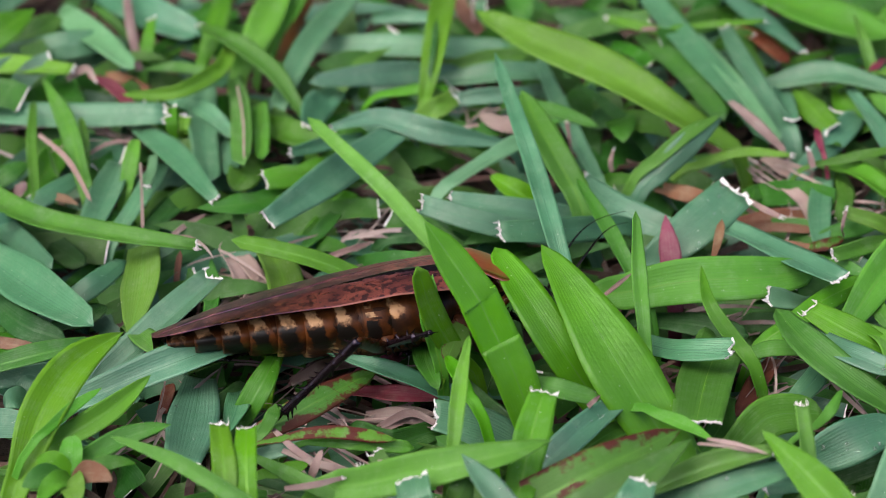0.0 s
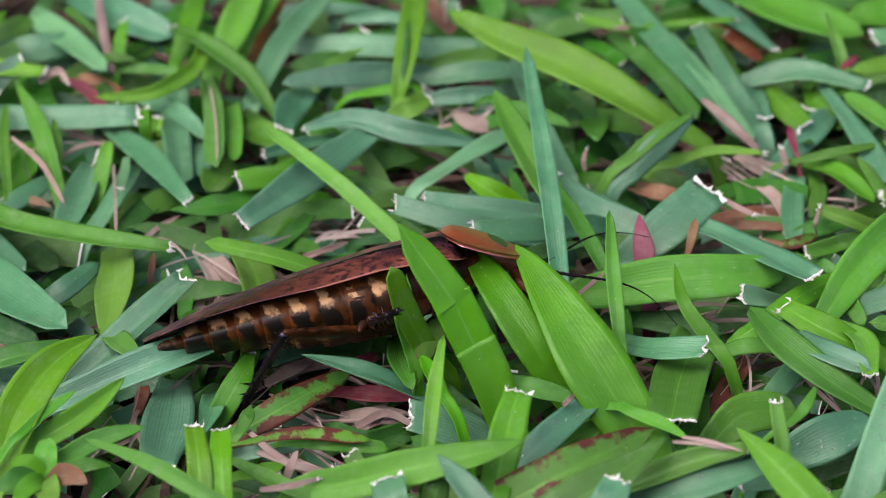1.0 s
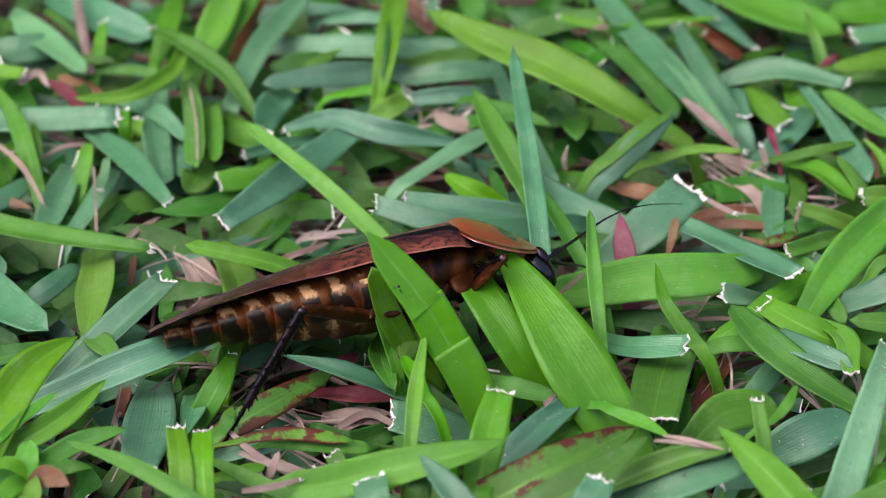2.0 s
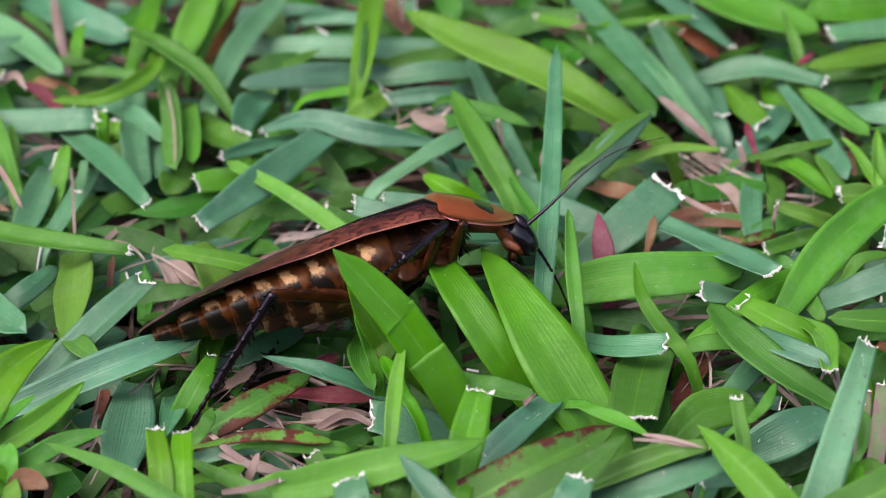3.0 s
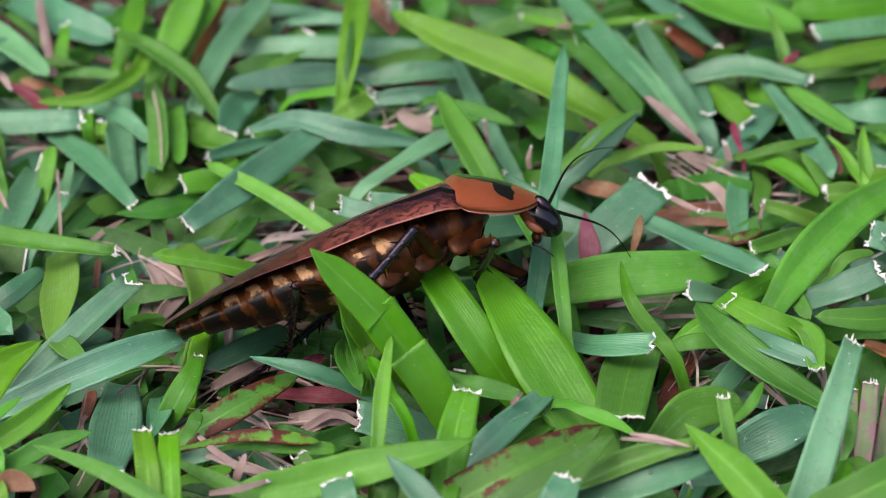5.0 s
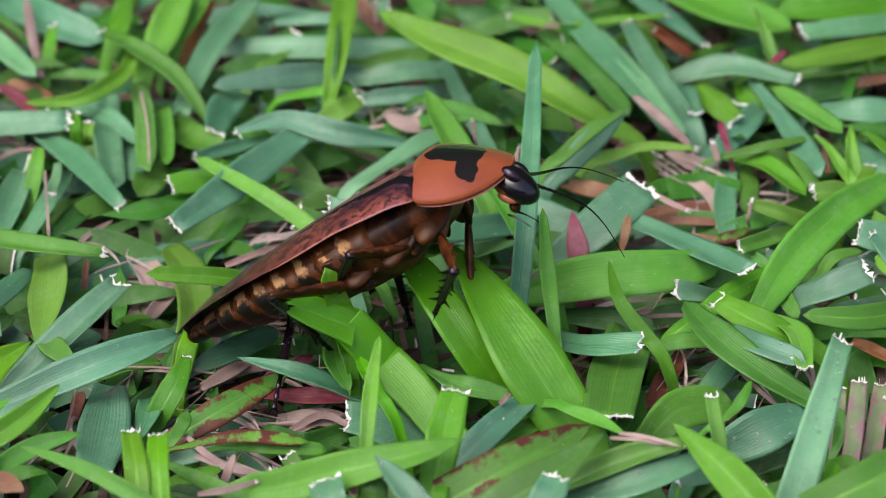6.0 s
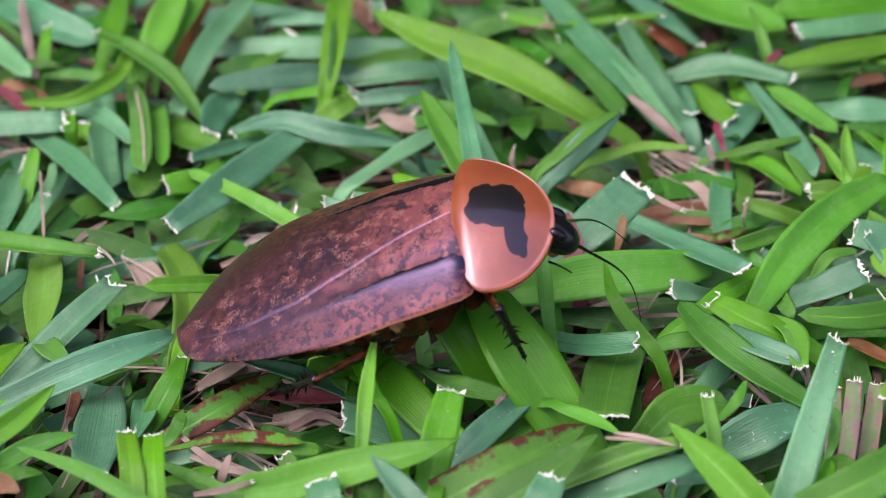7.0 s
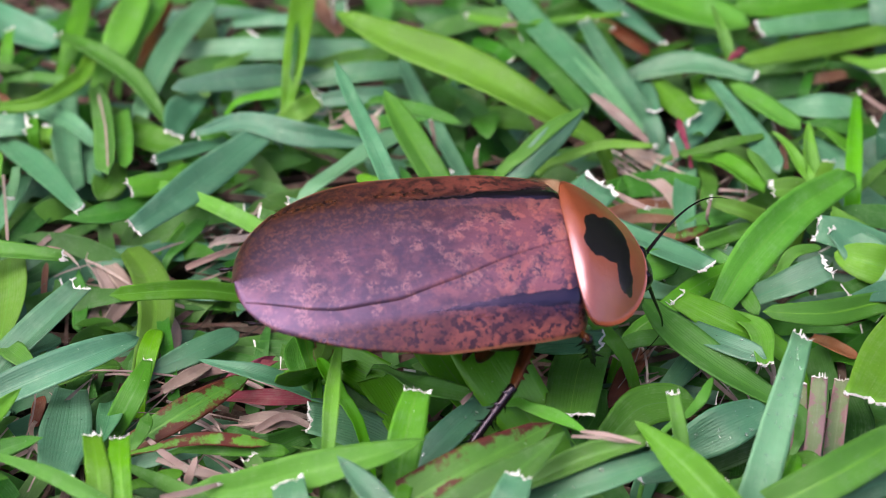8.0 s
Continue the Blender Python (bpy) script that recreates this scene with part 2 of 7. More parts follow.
    bump(t, b, maths(t, "ADD", noise_at(t, vein.outputs[0], 1500.0, 2.0), maths(t, "MULTIPLY_ADD", small, 0.8, maths(t, "MULTIPLY", fleck, 1.5))), 0.2, 0.0002)
    return m


def shield_material():
    """Orange pronotum with a ragged black blotch."""
    m, t, b = material("orange_shield")
    co = t.nodes.new("ShaderNodeTexCoord").outputs["Object"]
    sep = t.nodes.new("ShaderNodeSeparateXYZ")
    t.links.new(co, sep.inputs[0])
    n = maths(t, "MULTIPLY_ADD", noise_at(t, co, 380.0, 2.0, 0.5), 0.6, -0.3)
    dx = maths(t, "MULTIPLY", maths(t, "SUBTRACT", sep.outputs[0], 0.0174), 214.0)
    dy = maths(t, "MULTIPLY", maths(t, "SUBTRACT", sep.outputs[1], 0.0010), 192.0)
    d = maths(t, "ADD", maths(t, "MULTIPLY", dx, dx), maths(t, "MULTIPLY", dy, dy))
    ex = maths(t, "MULTIPLY", maths(t, "SUBTRACT", sep.outputs[0], 0.0195), 620.0)
    ey = maths(t, "MULTIPLY", maths(t, "ADD", sep.outputs[1], 0.0042), 225.0)
    d = maths(t, "MINIMUM", d, maths(t, "ADD", maths(t, "MULTIPLY", ex, ex), maths(t, "MULTIPLY", ey, ey)))
    spot = ramp(t, maths(t, "ADD", maths(t, "MULTIPLY", d, 0.5), maths(t, "MULTIPLY", n, 1.0)), (0.34, (1, 1, 1)), (0.38, (0, 0, 0)))
    skin = mix(t, ramp(t, noise_at(t, co, 160.0, 3.0), (0.35, (0, 0, 0)), (0.7, (1, 1, 1))), (0.19, 0.04, 0.012), (0.26, 0.062, 0.022))
    t.links.new(mix(t, spot, skin, (0.006, 0.005, 0.007)), b.inputs["Base Color"])
    t.links.new(maths(t, "MULTIPLY_ADD", spot, -0.12, 0.34), b.inputs["Roughness"])
    b.inputs["Coat Weight"].default_value = 0.5
    t.links.new(maths(t, "MULTIPLY_ADD", spot, -0.1, 0.18), b.inputs["Coat Roughness"])
    t.links.new(maths(t, "MULTIPLY_ADD", spot, -0.35, 0.95), b.inputs["Specular IOR Level"])
    b.inputs["IOR"].default_value = 1.72
    b.inputs["Specular Tint"].default_value = (1.0, 0.66, 0.9, 1)
    b.inputs["Subsurface Weight"].default_value = 0.08
    b.inputs["Subsurface Radius"].default_value = (0.002, 0.0008, 0.0004)
    bump(t, b, noise_at(t, co, 600.0, 4.0), 0.3, 0.0003)
    return m


def belly_material():
    """Amber segments with black blocks and cream patches on their sides."""
    m, t, b = material("banded_belly")
    co = t.nodes.new("ShaderNodeTexCoord").outputs["Object"]
    sep = t.nodes.new("ShaderNodeSeparateXYZ")
    t.links.new(co, sep.inputs[0])
    x, z = sep.outputs[0], sep.outputs[2]
    wob = noise_at(t, co, 430.0, 4.0, 0.65)
    slant = maths(t, "ADD", maths(t, "MULTIPLY", z, 0.3), maths(t, "MULTIPLY_ADD", wob, 0.0032, 0.0480))
    cell = maths(t, "FRACT", maths(t, "MULTIPLY", maths(t, "ADD", x, slant), 1 / 0.0042))
    amber = mix(t, ramp(t, noise_at(t, co, 300.0, 4.0), (0.35, (0, 0, 0)), (0.7, (1, 1, 1))), (0.026, 0.008, 0.0025), (0.125, 0.037, 0.008))
    level = maths(t, "ADD", maths(t, "MULTIPLY", z, 100.0), maths(t, "MULTIPLY_ADD", wob, 0.45, 0.78))

    def patch(c0, c1, z0, z1):
        e = ((0, 0, 0), (1, 1, 1), (1, 1, 1), (0, 0, 0))
        across = ramp(t, cell, *zip((c0, c0 + 0.07, c1 - 0.07, c1), e))
        return maths(t, "MULTIPLY", across, ramp(t, level, *zip((z0, z0 + 0.08, z1 - 0.08, z1), e)))

    tailward = ramp(t, maths(t, "MULTIPLY_ADD", x, -60.0, 0.25), (0.1, (0, 0, 0)), (0.35, (1, 1, 1)))
    cream = maths(t, "MAXIMUM", patch(0.22, 0.8, 0.66, 0.94), patch(0.5, 0.92, 0.06, 0.34))
    cream = maths(t, "MULTIPLY", cream, ramp(t, noise_at(t, co, 380.0, 3.0), (0.36, (0.1, 0.1, 0.1)), (0.5, (1, 1, 1))))
    col = mix(t, maths(t, "MULTIPLY", cream, tailward), amber, (0.5, 0.27, 0.13))
    col = mix(t, maths(t, "MULTIPLY", patch(0.04, 0.72, 0.26, 0.72), tailward), col, (0.007, 0.005, 0.004))
    t.links.new(col, b.inputs["Base Color"])
    b.inputs["Roughness"].default_value = 0.4
    b.inputs["Specular IOR Level"].default_value = 0.22
    bump(t, b, wob, 0.2, 0.0003)
    return m


def chitin(name, low, high, rough=0.25, gloss=0.35, sheen=(0.9, 0.7, 1.0, 1)):
    m, t, b = material(name)
    co = t.nodes.new("ShaderNodeTexCoord").outputs["Object"]
    t.links.new(ramp(t, noise_at(t, co, 350.0, 4.0), (0.35, low), (0.7, high)), b.inputs["Base Color"])
    b.inputs["Roughness"].default_value = rough
    b.inputs["Coat Weight"].default_value = 0.3 * gloss
    b.inputs["Specular IOR Level"].default_value = gloss
    b.inputs["Specular Tint"].default_value = sheen
    bump(t, b, noise_at(t, co, 1400.0, 3.0), 0.2, 0.0001)
    return m


WING, SHIELD, BELLY = wing_material(), shield_material(), belly_material()
CHEST, ct, cb = material("folded_chest_chitin")
cm = node(ct, "ShaderNodeMapping", Scale=(1.0, 0.3, 0.3), Rotation=(0.0, 0.6, 0.0))
ct.links.new(ct.nodes.new("ShaderNodeTexCoord").outputs["Object"], cm.inputs[0])
folds = noise_at(ct, cm.outputs[0], 330.0, 4.0, 0.6)
# dark stripes put the shade of the folds into the amber colour
ct.links.new(ramp(ct, folds, (0.38, (0.008, 0.003, 0.002)), (0.5, (0.035, 0.011, 0.004)), (0.62, (0.14, 0.045, 0.013))), cb.inputs["Base Color"])
cb.inputs["Roughness"].default_value = 0.42
cb.inputs["Specular IOR Level"].default_value = 0.2
bump(ct, cb, folds, 0.2, 0.001)
BLACK = chitin("black_chitin", (0.003, 0.002, 0.003), (0.01, 0.005, 0.007), 0.22, 0.4)
AMBER = chitin("amber_chitin", (0.008, 0.0025, 0.001), (0.07, 0.019, 0.005), 0.4, 0.2, (1.0, 0.75, 0.6, 1))
ORANGE = chitin("orange_chitin", (0.22, 0.065, 0.028), (0.33, 0.115, 0.055), 0.35)


HEAD, ht, hb = material("black_and_orange_head")
hc = ht.nodes.new("ShaderNodeTexCoord").outputs["Object"]
hs = ht.nodes.new("ShaderNodeSeparateXYZ")
ht.links.new(hc, hs.inputs[0])
face = maths(ht, "ADD", maths(ht, "MULTIPLY", hs.outputs[0], 300.0), maths(ht, "MULTIPLY", hs.outputs[2], 120.0))
face = maths(ht, "ADD", face, maths(ht, "MULTIPLY_ADD", noise_at(ht, hc, 500.0), 0.3, -5.75))
ht.links.new(ramp(ht, face, (0.2, (0.3, 0.085, 0.035)), (0.36, (0.17, 0.04, 0.02)), (0.42, (0.005, 0.003, 0.006))), hb.inputs["Base Color"])
hb.inputs["Roughness"].default_value = 0.2


# ---- building ----
def mesh_of(name, verts, faces, mat, uvs=None, smooth=True):
    me = bpy.data.meshes.new(name)
    me.from_pydata([tuple(v) for v in verts], [], faces)
    me.materials.append(mat)
    if uvs is not None:
        layer = me.uv_layers.new(name="UVMap")
        loops = np.zeros(len(me.loops), dtype=np.int32)
        me.loops.foreach_get("vertex_index", loops)
        layer.data.foreach_set("uv", np.asarray(uvs, dtype=np.float32)[loops].ravel())
    me.polygons.foreach_set("use_smooth", [smooth] * len(me.polygons))
    me.update()
    return me


def part(name, me, parent, label="", at=None):
    ob = new(name, me)
    ob.parent = parent
    if at is not None:
        ob.matrix_basis = at
    return tagged(ob, label)


def grid_faces(rows, cols, close=False, start=0):
    faces = []
    for i in range(rows - 1):
        for j in range(cols if close else cols - 1):
            a, b = start + i * cols + j, start + i * cols + (j + 1) % cols
            faces.append((a, b, b + cols, a + cols))
    return faces


def tube(points, radii, sides=9):
    verts = []
    for (x, y, z), (w, h) in zip(points, radii):
        for j in range(sides):
            a = 2 * math.pi * j / sides
            verts.append((x, y + w * math.cos(a), z + h * math.sin(a)))
    faces = grid_faces(len(points), sides, True)
    return verts, faces + [tuple(reversed(range(sides))), tuple(range((len(points) - 1) * sides, len(points) * sides))]


def unit(v):
    return v / max(np.linalg.norm(v), 1e-9)


def strip(base, mid, tip, width, end, lean, fold, rows, cols, rng, wave=0.0):
    """Midline, sides and normals of a blade: points (rows x cols x 3), normals and uv, in millimetres."""
    b, m, p = (np.array(q, float) for q in (base, mid, tip))
    c = 2 * m - (b + p) / 2
    face = unit(np.array((0.0, -0.55, 0.83)))
    pts, nrm, uvs = [], [], []
    length = np.linalg.norm(m - b) + np.linalg.norm(p - m)
    ph = rng.uniform(0, 6.28)
    twist = rng.uniform(-0.35, 0.35) * (wave > 0)
    for i in range(rows):
        s = t = i / (rows - 1)
        q = (1 - t) ** 2 * b + 2 * t * (1 - t) * c + t * t * p
        tan = unit(2 * (1 - t) * (c - b) + 2 * t * (p - c))
        n = face - tan * face.dot(tan)
        if np.linalg.norm(n) < 0.15:
            n = np.array((0.0, 0.0, 1.0)) - tan * tan[2]
        n = unit(n)
        side = np.cross(tan, n)
        a = radians(lean) + 0.25 * wave * math.sin(ph + 3 * s) + twist * (s - 0.5)
        n, side = n * math.cos(a) + side * math.sin(a), side * math.cos(a) - n * math.sin(a)
        w = 0.72 + 0.28 * max(-0.8, min(1.0, s / 0.3))
        if end == "p":
            w *= min(1.0, 1.15 * max(0.0, 1 - max(0.0, s - 0.4) / 0.6) ** 0.58) + 0.02
        elif end == "o":
            w = math.sin(math.pi * (0.06 + 0.93 * s) ** 0.85) ** 0.7 + 0.03
        elif end == "r":
            w *= max(0.004, 1 - (max(0.0, s - 0.3) / 0.7) ** 2.3) ** 0.72
        else:
            w *= 1 - 0.12 * max(0.0, s - 0.6)
        for j in range(cols):
            u = 2 * j / (cols - 1) - 1
            rise = fold * abs(u) ** 1.4 * width * w / 2 + wave * 0.08 * width * math.sin(ph + 9 * s + 2 * u) * abs(u)
            edge = 0.0
            if end == "c" and i == rows - 1:
                edge = rng.uniform(-0.07, 0.03) * width + 0.05 * width * u
            pts.append(q + side * (u * w * width / 2 * (1 - 0.25 * fold)) + n * rise + tan * edge)
            nrm.append(n)
            uvs.append(((u + 1) / 2, s * length / 60))
    return np.array(pts), np.array(nrm), uvs, length


LABELS = {
    "f": "broad fresh green grass leaf with pale midrib",
    "g": "fresh green veined grass blade", "y": "yellow-green grass blade, lit from above",
    "m": "mid-green grass blade in the lawn", "d": "dark green low grass blade, some shade in its colour",
    "b": "blue-green matt grass blade in the lawn", "r": "maroon red grass leaf among green blades",
    "h": "dry brown leaf sheath lying in the lawn", "o": "withered rust-orange leaf in the lawn", "s": "pale dry straw lying between the blades",
    "k": "green grass blade with rusty red patches", "w": "pale green dewy grass blade", "t": "pale purplish-green mown grass stem",
}
ENDS = {"c": ", mown, frayed white end", "p": ", narrowing to a point", "r": ", rounded at its end", "e": ", bent over"}
count = [0]


def ribbon(path, end, lean, fold, rows, cols, rng, wave, root):
    """A blade along a smooth line through its stations (x, y, z, width): points, normals and uv, in millimetres."""
    k = np.array(path, float)
    gaps = np.maximum(np.linalg.norm(np.diff(k[:, :3], axis=0), axis=1), 0.01)
    at = np.concatenate([[0], np.cumsum(gaps)]) / gaps.sum()
    slope = np.gradient(k, at, axis=0, edge_order=1)
    length = gaps.sum()
    face = unit(np.array((0.0, -0.55, 0.83)))
    pts, nrm, uvs = [], [], []
    ph, twist = rng.uniform(0, 6.28), rng.uniform(-0.3, 0.3) * (wave > 0)
    nibble = [rng.uniform(-1, 1) for _ in range(cols)]
    for i in range(rows):
        s = -root + (1 + root) * i / (rows - 1)
        t = min(max(s, 0.0), 1.0)
        j = min(int(np.searchsorted(at, t, side="right")) - 1, len(k) - 2)
        h = at[j + 1] - at[j]
        v = (t - at[j]) / h
        q4 = (2 * v ** 3 - 3 * v * v + 1) * k[j] + (v ** 3 - 2 * v * v + v) * h * slope[j] + (3 * v * v - 2 * v ** 3) * k[j + 1] + (v ** 3 - v * v) * h * slope[j + 1]
        d4 = ((6 * v * v - 6 * v) * (k[j] - k[j + 1]) / h + (3 * v * v - 4 * v + 1) * slope[j] + (3 * v * v - 2 * v) * slope[j + 1])
        q, tan, w = q4[:3], unit(d4[:3]), max(q4[3], 0.2)
        if s < 0:
            # the hidden foot of the blade curves down into the soil
            g = -s / max(root, 0.01)
            q = k[0, :3] - tan * np.array((1, 1, 0)) * (g - 0.35 * g * g) * (2 + 0.8 * k[0, 2]) - np.array((0, 0, (k[0, 2] + 1.5) * g * g))
            tan = unit(tan + np.array((0, 0, 1.6 * g)))
            w *= 1 - 0.4 * g
        n = face - tan * face.dot(tan)
        n = unit(n) if np.linalg.norm(n) > 0.15 else unit(np.array((0.0, 0.0, 1.0)) - tan * tan[2])
        side = np.cross(tan, n)
        a = radians(lean) + 0.2 * wave * math.sin(ph + 3 * s) + twist * (s - 0.5)
        n, side = n * math.cos(a) + side * math.sin(a), side * math.cos(a) - n * math.sin(a)
        left = (1 - s) * length
        if end == "r":
            r = min(1.0, left / (0.75 * k[-1, 3] + 0.6))
            w *= math.sqrt(max(0.0, 1 - (1 - r) ** 2)) + 0.03
        elif end == "p":
            r = min(1.0, left / (1.4 * k[-1, 3] + 0.8))
            w *= r ** 0.7 + 0.02
        for c in range(cols):
            u = 2 * c / (cols - 1) - 1
            rise = fold * abs(u) ** 1.2 * w / 2 + wave * 0.05 * w * math.sin(ph + 8 * s + 2 * u) * abs(u)
            ragged = 0.1 * w * (nibble[c] + 0.8 * nibble[0] * u) if end == "c" and i == rows - 1 else 0.0
            pts.append(q + side * (u * w / 2) + n * rise + tan * ragged)
            nrm.append(n)
            uvs.append(((u + 1) / 2, s * length / 60))
    return np.array(pts), np.array(nrm), uvs


def blade(kind, end, *path, lean=None, fold=None, drops=0, rows=20, name="grass_blade", root=0.3, wave=None):
    """One blade, its origin at its foot; thin but solid, keeled along its midrib."""
    count[0] += 1
    rng = random.Random(count[0] * 7 + 3)
    lean = rng.uniform(-18, 18) if lean is None else lean
    fold = rng.choice((0.12, 0.2, 0.3, 0.4, -0.15)) if fold is None else fold
    cols = 9
    root = 0.0 if kind in "hso" else root
    pts, nrm, uvs = ribbon(path, end, lean, fold, rows, cols, rng, rng.uniform(0.3, 1.0) if wave is None else wave, root)
    foot = np.array(path[0][:3], float)
    width = max(p[3] for p in path)
    n = len(pts)
    verts = np.concatenate([pts - foot, pts - foot - nrm * 0.16]) * MM
    faces = grid_faces(rows, cols)
    faces += [tuple(reversed([i + n for i in f])) for f in faces]
    for i in range(rows - 1):
        a, b = i * cols, (i + 1) * cols
        faces += [(a, b, b + n, a + n), (a + cols - 1, a + cols - 1 + n, b + cols - 1 + n, b + cols - 1)]
    last = (rows - 1) * cols
    faces += [(last + j, last + j + 1, last + j + 1 + n, last + j + n) for j in range(cols - 1)]
    me = mesh_of(name, verts, faces, LEAF[kind], uvs + uvs)
    for p in me.polygons[len(faces) - cols + 1:]:
        p.use_smooth = False
    ob = new(name, me)
    ob.location = foot * MM
    words = LABELS[kind] + (", beaded with dew" if drops else ENDS[end])
    tagged(ob, words, "grass blade" if kind not in "hso" else "dry grass", "blades of the lawn")
    if kind in RIB and width > 3.0:
        midrib(ob, pts - foot, nrm, rows, cols, kind)
    if end == "c":
        frayed_end(ob, pts - foot, nrm, rows, cols, path[-1][3], rng)
    if drops:
        dew(ob, pts - foot, nrm, rows, cols, drops, rng)
    return ob


def midrib(ob, pts, nrm, rows, cols, kind):
    """The raised rib along the middle of a blade."""
    c = cols // 2
    verts = []
    for i in range(rows):
        k = i * cols + c
        d = unit(pts[k + 1] - pts[k - 1]) * (0.16 - 0.12 * i / rows)
        for q in (pts[k] - d + nrm[k] * 0.01, pts[k] + nrm[k] * 0.035, pts[k] + d + nrm[k] * 0.01):
            verts.append(q * MM)
    part("midrib", mesh_of("midrib", verts, grid_faces(rows, 3), RIB[kind]), ob, "paler raised midrib")


def frayed_end(ob, pts, nrm, rows, cols, width, rng):
    """Bleached, torn fibres along the mown edge."""
    a, b = pts[(rows - 2) * cols:(rows - 1) * cols], pts[(rows - 1) * cols:]
    out = unit((b - a).mean(0))
    up = nrm[-1]
    verts, faces = [], []
    k = 0
    steps = 22
    cuts = sorted([0.0, 1.0] + [rng.random() for _ in range(steps - 1)])
    back = min(0.35, 0.05 * width)
    for i in range(steps):
        f0, f1 = cuts[i] * 0.999, min(cuts[i + 1] + 0.01, 0.999)
        p0, p1 = (b[min(int(f * (cols - 1)), cols - 2)] * (1 - (f * (cols - 1)) % 1) + b[min(int(f * (cols - 1)) + 1, cols - 1)] * ((f * (cols - 1)) % 1) for f in (f0, min(f1, 0.999)))
        reach = rng.uniform(0.02, 0.22) if rng.random() < 0.8 else rng.uniform(0.3, 1.1)
        swing = (p1 - p0) * rng.uniform(-0.8, 0.8) + up * rng.uniform(-0.25, 0.45)
        low = back * rng.uniform(0.05, 1.0) ** 2.5
        for q in (p0 - out * low, p1 - out * low, p1 + out * reach * 0.4, (p0 + p1) / 2 + out * reach + swing, p0 + out * reach * 0.4):
            verts.append((q + up * 0.09) * MM)
        for q in (p0 - out * low, p1 - out * low, p1 + out * reach * 0.4, (p0 + p1) / 2 + out * reach + swing, p0 + out * reach * 0.4):
            verts.append((q - up * 0.25) * MM)
        faces += [(k, k + 1, k + 2, k + 3, k + 4), (k + 9, k + 8, k + 7, k + 6, k + 5)]
        faces += [(k + j, k + 5 + j, k + 5 + (j + 1) % 5, k + (j + 1) % 5) for j in range(5)]
        k += 10
    part("cut_end", mesh_of("cut_end", verts, faces, FRAY, smooth=False), ob, "frayed whitish mown end")


def dew(ob, pts, nrm, rows, cols, amount, rng):
    """Small water drops lying on a blade."""
    for _ in range(amount):
        i = rng.randrange(rows // 4 + 1, rows - 1) * cols + rng.randrange(1, cols - 1)
        f, g = rng.random(), rng.random()
        q = (pts[i] * (1 - f) + pts[i + 1] * f) * (1 - g) + (pts[i + cols] * (1 - f) + pts[i + cols + 1] * f) * g if i + cols + 1 < len(pts) else pts[i]
        r = (0.08 + 0.26 * rng.random() ** 2.2) * MM
        bm = bmesh.new()
        bmesh.ops.create_icosphere(bm, subdivisions=2, radius=r)
        lie = Vector(nrm[i]).to_track_quat("Z", "Y").to_matrix()
        for v in bm.verts:
            v.co.z = max(v.co.z, -0.3 * r) * 0.6
            v.co = lie @ v.co + Vector((q + nrm[i] * 0.1) * MM)
        me = bpy.data.meshes.new("dew_drop")
        bm.to_mesh(me)
        bm.free()
        me.materials.append(WATER)
        for p in me.polygons:
            p.use_smooth = True
        part("dew_drop", me, ob, "clear water drop")


# ---- ground ----
def ground():
    n, half = 60, 0.45
    xs = np.concatenate([[-60, -8, -1.5], np.linspace(-half, half, n), [1.5, 8, 60]])
    rng = random.Random(5)
    verts = []
    for y in xs:
        for x in xs:
            near = abs(x) <= half and abs(y) <= half
            verts.append((x, y + 0.08, noise.fractal(Vector((x * 40, y * 40, 1)), 1.0, 2.0, 4) * 0.003 - 0.002 if near else -0.003))
    tagged(new("ground", mesh_of("ground", verts, grid_faces(len(xs), len(xs)), SOIL)), "dark brown soil under the lawn", "ground", kind="structure")


